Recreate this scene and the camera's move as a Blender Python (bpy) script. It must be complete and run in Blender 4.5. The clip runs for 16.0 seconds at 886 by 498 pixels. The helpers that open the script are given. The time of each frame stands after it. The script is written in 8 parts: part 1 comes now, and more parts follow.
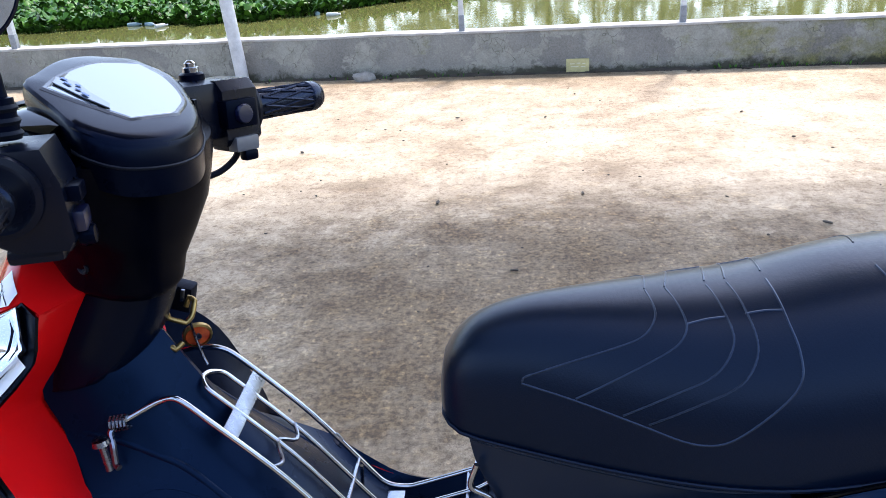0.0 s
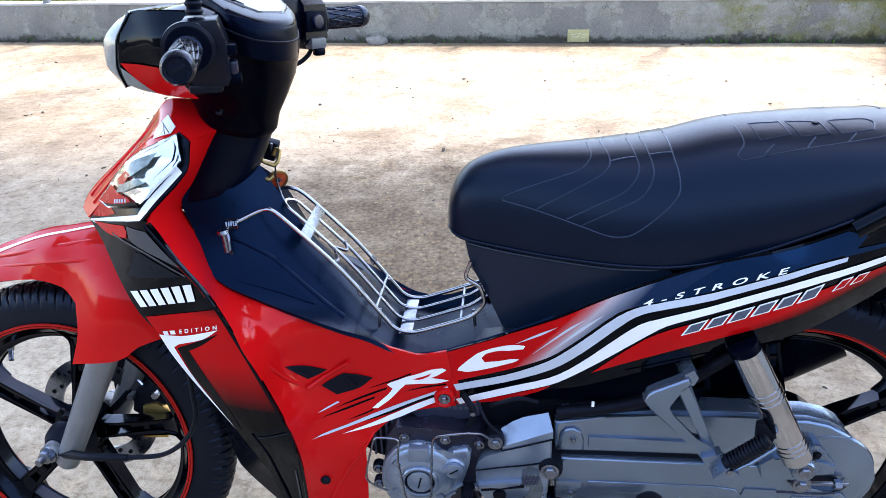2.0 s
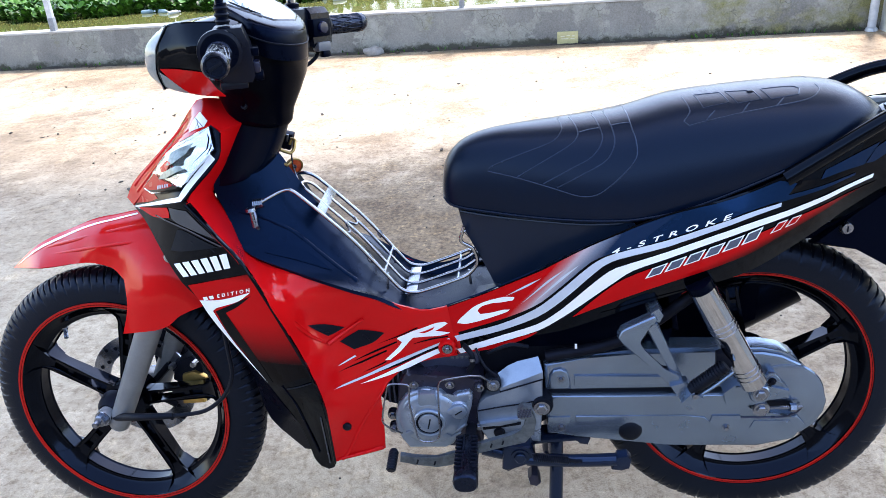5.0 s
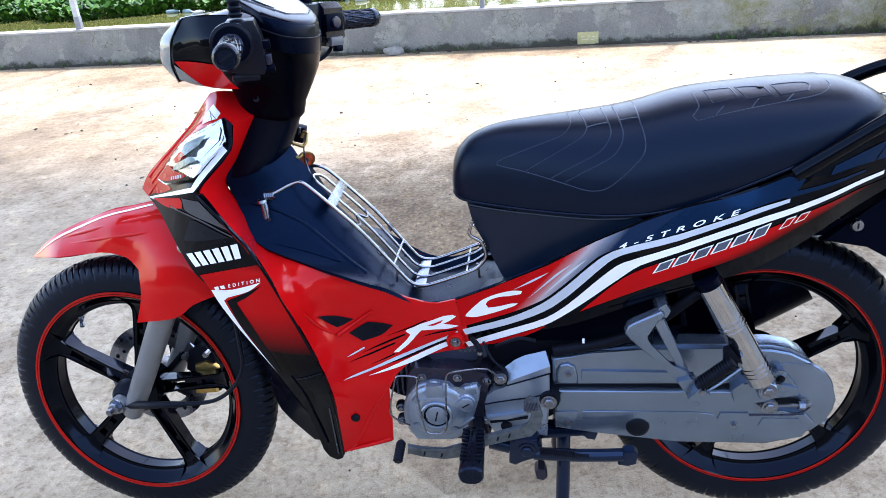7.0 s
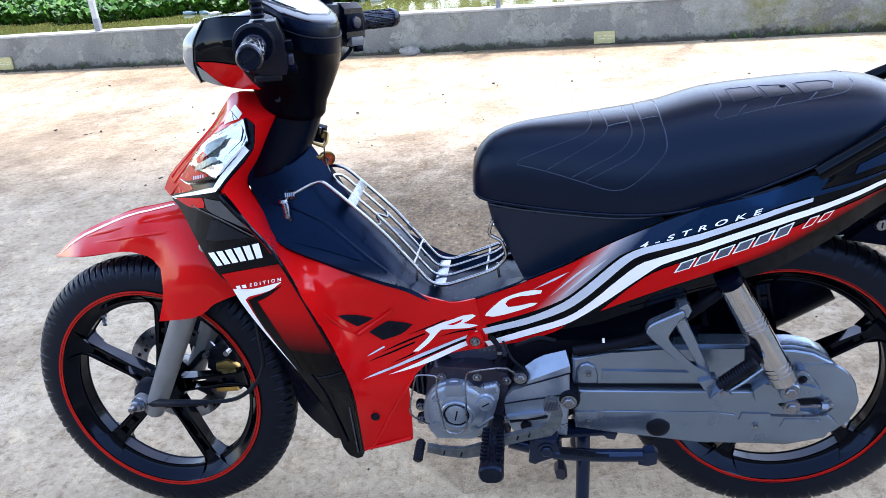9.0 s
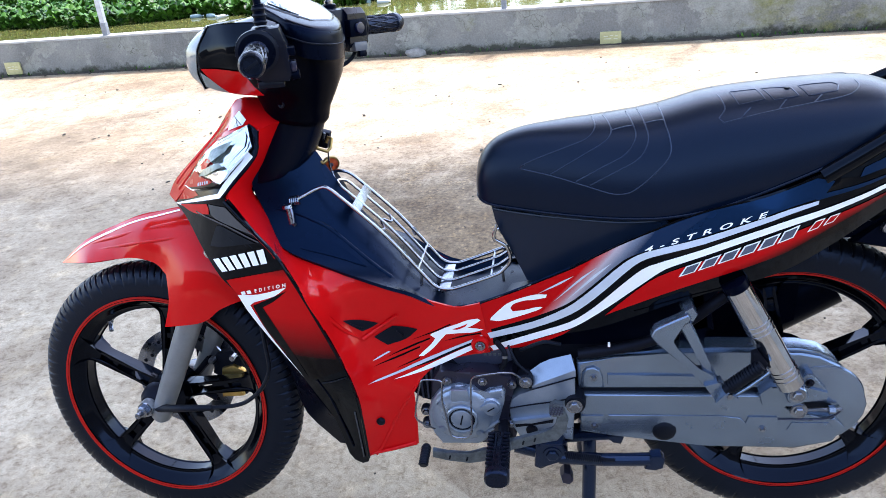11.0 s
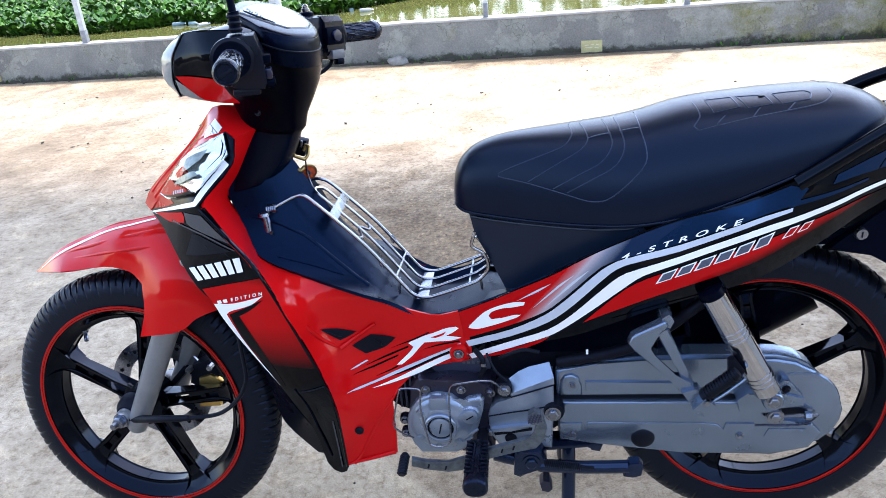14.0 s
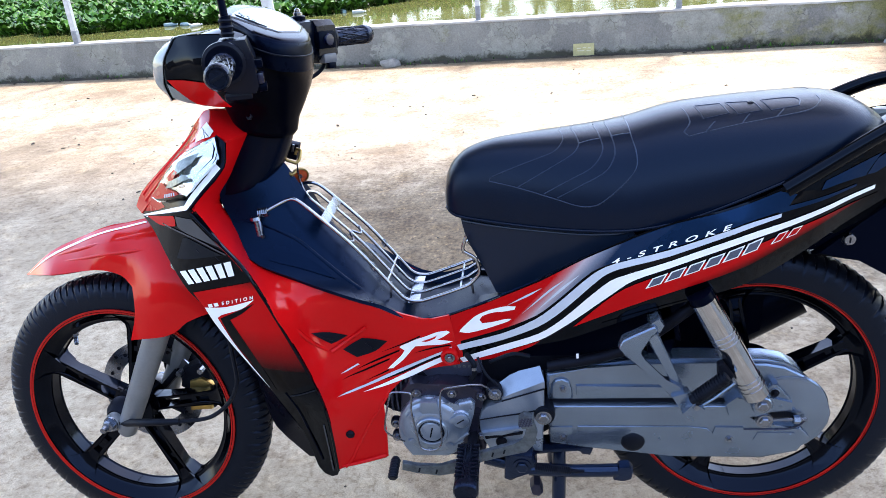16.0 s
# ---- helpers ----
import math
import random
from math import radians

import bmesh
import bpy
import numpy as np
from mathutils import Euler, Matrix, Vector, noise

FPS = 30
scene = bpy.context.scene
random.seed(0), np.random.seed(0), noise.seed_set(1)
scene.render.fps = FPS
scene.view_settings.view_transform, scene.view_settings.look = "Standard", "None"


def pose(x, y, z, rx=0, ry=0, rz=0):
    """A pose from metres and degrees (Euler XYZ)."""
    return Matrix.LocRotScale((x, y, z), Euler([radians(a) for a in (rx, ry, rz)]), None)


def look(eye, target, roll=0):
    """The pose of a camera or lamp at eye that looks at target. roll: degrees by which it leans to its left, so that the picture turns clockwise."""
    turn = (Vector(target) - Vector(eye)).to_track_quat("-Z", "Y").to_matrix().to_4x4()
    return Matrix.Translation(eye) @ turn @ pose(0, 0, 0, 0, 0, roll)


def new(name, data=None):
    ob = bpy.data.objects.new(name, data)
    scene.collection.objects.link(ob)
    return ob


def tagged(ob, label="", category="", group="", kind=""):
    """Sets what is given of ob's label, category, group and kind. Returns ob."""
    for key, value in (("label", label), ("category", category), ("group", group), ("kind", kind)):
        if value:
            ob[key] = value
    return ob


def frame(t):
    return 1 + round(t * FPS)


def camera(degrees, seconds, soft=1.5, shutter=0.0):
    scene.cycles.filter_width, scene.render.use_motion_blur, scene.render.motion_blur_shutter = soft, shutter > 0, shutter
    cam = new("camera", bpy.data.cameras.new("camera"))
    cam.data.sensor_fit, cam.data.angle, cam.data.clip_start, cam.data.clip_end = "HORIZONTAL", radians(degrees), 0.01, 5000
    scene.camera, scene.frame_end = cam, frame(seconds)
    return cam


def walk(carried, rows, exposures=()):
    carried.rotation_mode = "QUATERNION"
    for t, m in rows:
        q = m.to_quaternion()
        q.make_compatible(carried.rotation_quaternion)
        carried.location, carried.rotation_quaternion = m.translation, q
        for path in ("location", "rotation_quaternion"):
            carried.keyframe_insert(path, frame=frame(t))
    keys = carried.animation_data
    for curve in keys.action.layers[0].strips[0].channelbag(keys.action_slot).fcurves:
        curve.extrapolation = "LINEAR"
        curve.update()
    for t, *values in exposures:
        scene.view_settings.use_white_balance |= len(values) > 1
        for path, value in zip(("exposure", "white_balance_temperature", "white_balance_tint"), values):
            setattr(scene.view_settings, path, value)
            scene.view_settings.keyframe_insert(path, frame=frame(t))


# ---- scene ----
cam = camera(58.8, 16.0, soft=0.7)
PATH = [
    (0, (0.143, -0.652, 1.143), (-0.034, 1.162, 0.32), -4.1),
    (0.5, (0.158, -0.782, 1.141), (0.087, 1.028, 0.294), -4.8),
    (1, (0.217, -0.903, 1.135), (0.118, 0.897, 0.27), -4.6),
    (1.5, (0.23, -0.995, 1.14), (0.088, 0.805, 0.282), -3.5),
    (2, (0.163, -1.052, 1.15), (-0.016, 0.738, 0.276), -2.2),
    (2.5, (0.106, -1.112, 1.153), (-0.073, 0.668, 0.26), -3.0),
    (3, (0.095, -1.149, 1.147), (-0.054, 0.62, 0.225), -4.0),
    (3.5, (0.131, -1.192, 1.169), (0.003, 0.583, 0.257), -4.3),
    (4, (0.2, -1.241, 1.171), (0.071, 0.544, 0.277), -4.5),
    (4.5, (0.205, -1.236, 1.169), (0.046, 0.559, 0.302), -5.0),
    (5, (0.191, -1.243, 1.165), (-0.001, 0.557, 0.315), -5.0),
    (7.5, (0.213, -1.256, 1.155), (-0.039, 0.541, 0.313), -5.2),
    (8, (0.208, -1.257, 1.157), (-0.057, 0.539, 0.317), -5.4),
    (8.5, (0.204, -1.259, 1.156), (-0.072, 0.535, 0.318), -5.5),
    (9, (0.202, -1.259, 1.156), (-0.078, 0.535, 0.316), -5.5),
    (9.5, (0.203, -1.263, 1.154), (-0.084, 0.529, 0.314), -5.7),
    (12, (0.216, -1.25, 1.165), (-0.085, 0.544, 0.335), -6.1),
    (12.5, (0.221, -1.252, 1.163), (-0.071, 0.546, 0.338), -6.2),
    (13, (0.222, -1.249, 1.16), (-0.06, 0.553, 0.339), -6.1),
    (13.5, (0.22, -1.248, 1.158), (-0.052, 0.555, 0.337), -5.9),
    (14, (0.218, -1.251, 1.159), (-0.041, 0.554, 0.337), -5.7),
    (14.5, (0.213, -1.252, 1.157), (-0.034, 0.554, 0.333), -5.5),
    (15, (0.216, -1.256, 1.163), (-0.033, 0.55, 0.342), -5.5),
    (15.5, (0.219, -1.252, 1.161), (-0.025, 0.555, 0.339), -5.4),
    (16, (0.22, -1.252, 1.164), (-0.019, 0.557, 0.344), -5.3),
]
walk(cam, [(t, look(eye, target, roll)) for t, eye, target, roll in PATH], exposures=[(0.0, 2.1, 7080, 16), (0.5, 2.33, 7080, 16), (1.0, 2.34, 7080, 16), (1.5, 2.40, 7080, 16), (2.5, 2.54, 7080, 16), (3.0, 2.64, 7080, 16), (3.5, 2.64, 7080, 16), (4.0, 2.56, 7080, 16), (5.0, 2.50, 7080, 16), (8.0, 2.46, 7080, 16), (16.0, 2.46, 7080, 16)])

# ---- light ----
world = bpy.data.worlds.new("sky")
scene.world = world
world.use_nodes = True
wn = world.node_tree.nodes
sky = wn.new("ShaderNodeTexSky")
sky.sky_type = "NISHITA"
sky.sun_disc = False
sky.sun_elevation = radians(62)
sky.sun_rotation = radians(25)
sky.dust_density = 1.0
sky.air_density = 1.0
wn["Background"].inputs["Strength"].default_value = 0.17
world.node_tree.links.new(sky.outputs[0], wn["Background"].inputs[0])
sun_data = bpy.data.lights.new("sun", "SUN")
sun_data.energy = 1.5
sun_data.angle = radians(7)
sun_data.color = (0.94, 0.96, 1.0)
sun = new("sun", sun_data)
sun.matrix_world = look((3.0, 7.0, 14.0), (0, 0, 0))

SHADE_Y0, SHADE_Y1, SHADE_Z = 1.0, 6.0, 7.2  # the unseen sheet added high over the yard to shade it
FLOOR_Y0 = -3.4  # where the concrete ends behind the viewer and the added dark ground begins

# ---- materials ----
def material(name, base, rough=0.5, metal=0.0, coat=0.0, spec=0.5):
    m = bpy.data.materials.new(name)
    m.use_nodes = True
    b = m.node_tree.nodes["Principled BSDF"]
    b.inputs["Base Color"].default_value = (*base, 1)
    b.inputs["Roughness"].default_value = rough
    b.inputs["Metallic"].default_value = metal
    b.inputs["Coat Weight"].default_value = coat
    b.inputs["Coat Roughness"].default_value = 0.04
    b.inputs["Specular IOR Level"].default_value = spec
    return m


def nodes_of(m):
    t = m.node_tree
    return t, t.nodes, t.links, t.nodes["Principled BSDF"]


def noise_node(m, scale, detail=6.0, rough=0.6, coords="Object", stretch=None):
    t, n, l, b = nodes_of(m)
    c = n.new("ShaderNodeTexCoord")
    x = n.new("ShaderNodeTexNoise")
    x.inputs["Scale"].default_value, x.inputs["Detail"].default_value, x.inputs["Roughness"].default_value = scale, detail, rough
    if stretch:
        p = n.new("ShaderNodeMapping")
        p.inputs["Scale"].default_value = stretch
        l.new(c.outputs[coords], p.inputs[0])
        l.new(p.outputs[0], x.inputs["Vector"])
    else:
        l.new(c.outputs[coords], x.inputs["Vector"])
    return x.outputs["Fac"]


def ramp(m, source, stops):
    t, n, l, b = nodes_of(m)
    r = n.new("ShaderNodeValToRGB")
    e = r.color_ramp.elements
    while len(e) < len(stops):
        e.new(0.5)
    for k, (p, c) in enumerate(stops):
        e[k].position = p
        e[k].color = (*c, 1) if len(c) == 3 else c
    l.new(source, r.inputs[0])
    return r.outputs[0]


def mix(m, fac, a, b_, mode="MIX"):
    t, n, l, b = nodes_of(m)
    x = n.new("ShaderNodeMix")
    x.data_type, x.blend_type = "RGBA", mode
    for sock, val in ((x.inputs[0], fac), (x.inputs[6], a), (x.inputs[7], b_)):
        if isinstance(val, (int, float)):
            sock.default_value = val
        elif isinstance(val, tuple):
            sock.default_value = (*val, 1)
        else:
            l.new(val, sock)
    return x.outputs[2]


def bump(m, source, strength, distance):
    t, n, l, b = nodes_of(m)
    x = n.new("ShaderNodeBump")
    x.inputs["Strength"].default_value, x.inputs["Distance"].default_value = strength, distance
    l.new(source, x.inputs["Height"])
    if b.inputs["Normal"].links:
        l.new(b.inputs["Normal"].links[0].from_socket, x.inputs["Normal"])
    l.new(x.outputs[0], b.inputs["Normal"])


def link(m, source, name):
    t, n, l, b = nodes_of(m)
    l.new(source, b.inputs[name])


def worn(m, base, dark, rough=(0.3, 0.5), scale=9.0, bumps=0.0, fine=220.0):
    """Two scales of variation on colour and roughness."""
    a = noise_node(m, scale)
    f = noise_node(m, fine, 3.0)
    col = ramp(m, a, [(0.3, dark), (0.7, base)])
    col = mix(m, 0.25, col, ramp(m, f, [(0.3, dark), (0.7, base)]))
    link(m, col, "Base Color")
    link(m, ramp(m, a, [(0.3, (rough[1],) * 3), (0.7, (rough[0],) * 3)]), "Roughness")
    if bumps:
        bump(m, f, bumps, 0.001)
    return m


RED = worn(material("red_paint", (0.52, 0.004, 0.005), 0.1, coat=0.0, spec=0.24), (0.6, 0.006, 0.0065), (0.54, 0.0046, 0.0055), (0.08, 0.13), 6)
GLOSS = worn(material("black_paint", (0.0004, 0.0006, 0.0014), 0.1, coat=0.0, spec=0.17), (0.0004, 0.0006, 0.0013), (0.0008, 0.001, 0.002), (0.03, 0.07), 6)
WHEEL_BLACK = worn(material("black_wheel_paint", (0.0004, 0.0006, 0.0014), 0.2, spec=0.2), (0.0004, 0.0006, 0.0013), (0.0007, 0.001, 0.002), (0.08, 0.14), 8)
MATTE = worn(material("black_plastic", (0.0006, 0.001, 0.003), 0.4, spec=0.05), (0.0008, 0.0015, 0.0052), (0.0012, 0.002, 0.0065), (0.25, 0.36), 7, 0.12, 900)
VINYL = worn(material("seat_vinyl", (0.003, 0.004, 0.007), 0.32, spec=0.18, coat=0.45), (0.0011, 0.0046, 0.0138), (0.0008, 0.0033, 0.0102), (0.29, 0.36), 6, 0.25, 750)
VINYL.node_tree.nodes["Principled BSDF"].inputs["Specular Tint"].default_value = (0.6, 0.8, 1.0, 1)
VINYL.node_tree.nodes["Principled BSDF"].inputs["Coat Roughness"].default_value = 0.26
VINYL.node_tree.nodes["Principled BSDF"].inputs["Coat IOR"].default_value = 1.24
RUBBER = worn(material("rubber", (0.018, 0.018, 0.018), 0.6, spec=0.22), (0.004, 0.005, 0.008), (0.002, 0.0025, 0.004), (0.45, 0.65), 14, 0.3, 300)
STEM_BLACK = worn(material("black_stem_plastic", (0.0003, 0.0005, 0.0016), 0.3, spec=0.035), (0.0003, 0.0006, 0.0022), (0.0005, 0.0009, 0.003), (0.2, 0.3), 7, 0.08, 900)
HOUSING = worn(material("grey_black_plastic", (0.004, 0.006, 0.012), 0.34, spec=0.15), (0.0022, 0.004, 0.0105), (0.0014, 0.0026, 0.0075), (0.22, 0.32), 9, 0.1, 900)
STEM_NAVY = worn(material("navy_stem_plastic", (0.0008, 0.0025, 0.0085), 0.25, spec=0.08), (0.0008, 0.0027, 0.009), (0.0006, 0.0019, 0.0065), (0.2, 0.3), 7, 0.08, 900)
TYRE = worn(material("tyre_rubber", (0.018, 0.018, 0.02), 0.5, spec=0.25), (0.0042, 0.0057, 0.0098), (0.0022, 0.003, 0.0052), (0.3, 0.45), 12, 0.3, 260)
CHROME = worn(material("chrome", (0.8, 0.8, 0.8), 0.08, 1.0), (0.52, 0.53, 0.56), (0.3, 0.31, 0.33), (0.06, 0.16), 14)
STEEL = worn(material("zinc_steel", (0.45, 0.46, 0.48), 0.3, 1.0), (0.28, 0.31, 0.37), (0.15, 0.165, 0.2), (0.18, 0.34), 30)
ALLOY = worn(material("silver_casing_paint", (0.3, 0.31, 0.33), 0.38, 0.8), (0.2, 0.26, 0.34), (0.148, 0.193, 0.255), (0.19, 0.29), 10, 0.1, 700)
CASTING = worn(material("silver_casting", (0.3, 0.31, 0.33), 0.4, 0.7), (0.285, 0.345, 0.43), (0.19, 0.235, 0.3), (0.25, 0.35), 14, 0.15, 600)
CASTING_DARK = worn(material("blue_grey_casting", (0.06, 0.07, 0.1), 0.4, 0.5), (0.06, 0.07, 0.115), (0.025, 0.03, 0.05), (0.28, 0.42), 14, 0.2, 400)
STAND_BLACK = worn(material("black_stand_enamel", (0.004, 0.008, 0.02), 0.22, spec=0.6), (0.003, 0.007, 0.02), (0.002, 0.004, 0.012), (0.16, 0.28), 14, 0.15, 300)
STAND_BLACK.node_tree.nodes["Principled BSDF"].inputs["Specular Tint"].default_value = (0.4, 0.6, 1.0, 1)
GREY = worn(material("grey_fork_paint", (0.2, 0.21, 0.22), 0.38, 0.4), (0.23, 0.24, 0.25), (0.17, 0.175, 0.18), (0.3, 0.42), 12)
GOLD = worn(material("gold_anodised", (0.6, 0.4, 0.12), 0.35, 0.9), (0.62, 0.42, 0.14), (0.4, 0.26, 0.08), (0.28, 0.45), 30)
WHITE = worn(material("white_decal", (0.78, 0.78, 0.78), 0.25, coat=0.0, spec=0.4), (0.9, 0.9, 0.9), (0.86, 0.86, 0.86), (0.15, 0.25), 20)
SILVER_DECAL = worn(material("grey_decal", (0.3, 0.31, 0.33), 0.3, spec=0.2), (0.55, 0.59, 0.64), (0.46, 0.5, 0.55), (0.2, 0.3), 20)
BLACK_DECAL = worn(material("black_decal", (0.01, 0.01, 0.012), 0.2, spec=0.14), (0.0004, 0.0005, 0.001), (0.0008, 0.0009, 0.0018), (0.15, 0.25), 20)
RED_DECAL = worn(material("red_decal", (0.55, 0.01, 0.01), 0.25, spec=0.16), (0.52, 0.004, 0.005), (0.44, 0.0035, 0.0045), (0.2, 0.3), 20)
RIM_RED = worn(material("red_rim_tape", (0.45, 0.012, 0.008), 0.35, spec=0.15), (0.48, 0.014, 0.009), (0.36, 0.008, 0.006), (0.3, 0.45), 20)
DARK = worn(material("dark_cast_metal", (0.03, 0.03, 0.033), 0.5, 0.2, spec=0.15), (0.01, 0.0105, 0.014), (0.003, 0.003, 0.0045), (0.4, 0.6), 20, 0.2, 400)
FROST = worn(material("headlight_glass", (0.5, 0.52, 0.54), 0.06, spec=0.7), (0.3, 0.32, 0.31), (0.12, 0.135, 0.13), (0.03, 0.08), 22)
CLEAR = material("clear_lens", (1, 1, 1), 0.03, 0, 0)
CLEAR.node_tree.nodes["Principled BSDF"].inputs["Transmission Weight"].default_value = 1.0
CLEAR.node_tree.nodes["Principled BSDF"].inputs["IOR"].default_value = 1.18
TAIL_RED = material("tail_lens", (0.5, 0.01, 0.01), 0.08, 0, 0.5)
ORANGE = worn(material("orange_tape", (0.5, 0.07, 0.015), 0.4), (0.62, 0.1, 0.015), (0.3, 0.015, 0.008), (0.3, 0.5), 90)
REFLECTOR = worn(material("silvered_reflector", (0.85, 0.87, 0.88), 0.1, 1.0), (0.86, 0.88, 0.89), (0.7, 0.73, 0.74), (0.06, 0.14), 38)
bump(REFLECTOR, noise_node(REFLECTOR, 11.0, 2, 0.4, stretch=(1.0, 1.0, 2.4)), 0.8, 0.03)
# black plastic again, its bluer base painting in the reflected sky
INNER = worn(material("sky_tinted_black_plastic", (0.001, 0.002, 0.008), 0.3, spec=0.14), (0.0016, 0.0064, 0.0195), (0.001, 0.0045, 0.014), (0.22, 0.34), 8, 0.1, 900)
BASE_BLUE = worn(material("blue_black_seat_base", (0.003, 0.009, 0.03), 0.3, spec=0.28), (0.0045, 0.0125, 0.029), (0.003, 0.009, 0.022), (0.24, 0.36), 8, 0.1, 900)
def weave(m, scale, strength):
    """A fine moulded twill."""
    t, n, l, b = nodes_of(m)
    c = n.new("ShaderNodeTexCoord")
    p = n.new("ShaderNodeMapping")
    p.inputs["Rotation"].default_value = (0.0, radians(35), 0.0)
    l.new(c.outputs["Object"], p.inputs[0])
    for axis in ("X", "Z"):
        w = n.new("ShaderNodeTexWave")
        w.bands_direction = axis
        w.inputs["Scale"].default_value = scale
        l.new(p.outputs[0], w.inputs["Vector"])
        bump(m, w.outputs["Fac"], strength, 0.0006)


weave(VINYL, 95.0, 0.035)
# specular tints; on the blacks they paint in the blue sky's reflection
for black, tint in ((RED, (1.0, 0.75, 0.78)), (GLOSS, (0.55, 0.72, 1.0)), (WHEEL_BLACK, (0.5, 0.65, 1.0)), (MATTE, (0.3, 0.5, 0.9)), (VINYL, (0.4, 0.62, 1.0)), (INNER, (0.22, 0.46, 1.0)), (RUBBER, (0.5, 0.6, 0.85)), (TYRE, (0.5, 0.65, 1.0)), (BLACK_DECAL, (0.5, 0.65, 1.0)), (DARK, (0.5, 0.62, 1.0))):
    black.node_tree.nodes["Principled BSDF"].inputs["Specular Tint"].default_value = (*tint, 1)

# ---- building helpers ----
def finish(name, bm, mat, parent=None, label="", angle=38, m=None):
    bmesh.ops.recalc_face_normals(bm, faces=bm.faces[:])
    me = bpy.data.meshes.new(name)
    bm.to_mesh(me)
    bm.free()
    me.polygons.foreach_set("use_smooth", [True] * len(me.polygons))
    me.set_sharp_from_angle(angle=radians(angle))
    me.materials.append(mat)
    ob = new(name, me)
    if parent:
        ob.parent = parent
    if m:
        ob.matrix_basis = m
    if label:
        ob["label"] = label
    return ob


def part(name, bm, mat, parent, label="", angle=38, m=None):
    return finish(name, bm, mat, parent, label, angle, m)


def thing(name, label, category, at=(0, 0, 0), group="", kind=""):
    ob = new(name)
    ob.location = at
    return tagged(ob, label, category, group, kind)


def curve_points(points, closed=False, sub=4, sharp=55):
    """A Catmull-Rom line through points that keeps its sharp corners."""
    pts = [Vector(p) for p in points]
    n = len(pts)
    tan = []
    for i in range(n):
        a = pts[(i - 1) % n] if closed or i else pts[i]
        b = pts[(i + 1) % n] if closed or i < n - 1 else pts[i]
        d1, d2 = pts[i] - a, b - pts[i]
        turn = d1.angle(d2) if d1.length > 1e-6 and d2.length > 1e-6 else 0
        tan.append(None if turn > radians(sharp) else (b - a) * 0.5)
    out = []
    for i in range(n if closed else n - 1):
        p, q = pts[i], pts[(i + 1) % n]
        d = (q - p).length
        t1 = tan[i] if tan[i] is not None else (q - p)
        t2 = tan[(i + 1) % n] if tan[(i + 1) % n] is not None else (q - p)
        t1 = t1 * min(1.0, d / max(t1.length, 1e-6))
        t2 = t2 * min(1.0, d / max(t2.length, 1e-6))
        for k in range(sub):
            s = k / sub
            h = (2 * s**3 - 3 * s**2 + 1, s**3 - 2 * s**2 + s, -2 * s**3 + 3 * s**2, s**3 - s**2)
            out.append(p * h[0] + t1 * h[1] + q * h[2] + t2 * h[3])
    if not closed:
        out.append(pts[-1])
    return out


def tube_into(bm, points, r, res=8, closed=False, sub=4, sharp=55, flat=1.0):
    pts = curve_points(points, closed, sub, sharp) if sub > 1 else [Vector(p) for p in points]
    n = len(pts)
    radii = r if callable(r) else (lambda s: r)
    rings = []
    side = None
    for i, p in enumerate(pts):
        a = pts[(i - 1) % n] if closed or i else p
        b = pts[(i + 1) % n] if closed or i < n - 1 else p
        d = (b - a).normalized()
        if side is None:
            side = d.cross(Vector((0, 0, 1)) if abs(d.z) < 0.9 else Vector((0, 1, 0))).normalized()
        side = (side - d * side.dot(d)).normalized()
        up = d.cross(side)
        rad = radii(i / (n - 1))
        rings.append([bm.verts.new(p + (side * math.cos(u) + up * math.sin(u) * flat) * rad) for u in [2 * math.pi * k / res for k in range(res)]])
    for i in range(n if closed else n - 1):
        a, b = rings[i], rings[(i + 1) % n]
        for k in range(res):
            bm.faces.new((a[k], a[(k + 1) % res], b[(k + 1) % res], b[k]))
    if not closed:
        bm.faces.new(rings[0])
        bm.faces.new(rings[-1][::-1])
    return bm


def tube(points, r, **kw):
    return tube_into(bmesh.new(), points, r, **kw)


def loft(sections, cap=True, closed=True):
    bm = bmesh.new()
    rows = [[bm.verts.new(p) for p in s] for s in sections]
    k = len(rows[0])
    for a, b in zip(rows, rows[1:]):
        for i in range(k if closed else k - 1):
            bm.faces.new((a[i], a[(i + 1) % k], b[(i + 1) % k], b[i]))
    if cap:
        bm.faces.new(rows[0][::-1])
        bm.faces.new(rows[-1])
    return bm


def lathe_into(bm, profile, centre=(0, 0, 0), axis="y", seg=48, closed=False, wave=None):
    """profile: (radius, height along the axis)."""
    c = Vector(centre)
    rows = []
    for k in range(seg):
        u = 2 * math.pi * k / seg
        row = []
        for r, h in profile:
            if wave:
                r = wave(r, h, u)
            a, b = r * math.cos(u), r * math.sin(u)
            row.append(bm.verts.new(c + {"y": Vector((a, h, b)), "z": Vector((a, b, h)), "x": Vector((h, a, b))}[axis]))
        rows.append(row)
    m = len(profile)
    for k in range(seg):
        p, q = rows[k], rows[(k + 1) % seg]
        for i in range(m if closed else m - 1):
            bm.faces.new((p[i], q[i], q[(i + 1) % m], p[(i + 1) % m]))
    if not closed:
        for i in (0, m - 1):
            if profile[i][0] > 1e-5:
                bm.faces.new([r[i] for r in rows])
    return bm


def lathe(profile, centre=(0, 0, 0), axis="y", seg=48, closed=False, wave=None):
    bm = lathe_into(bmesh.new(), profile, centre, axis, seg, closed, wave)
    bmesh.ops.remove_doubles(bm, verts=bm.verts[:], dist=1e-6)
    return bm


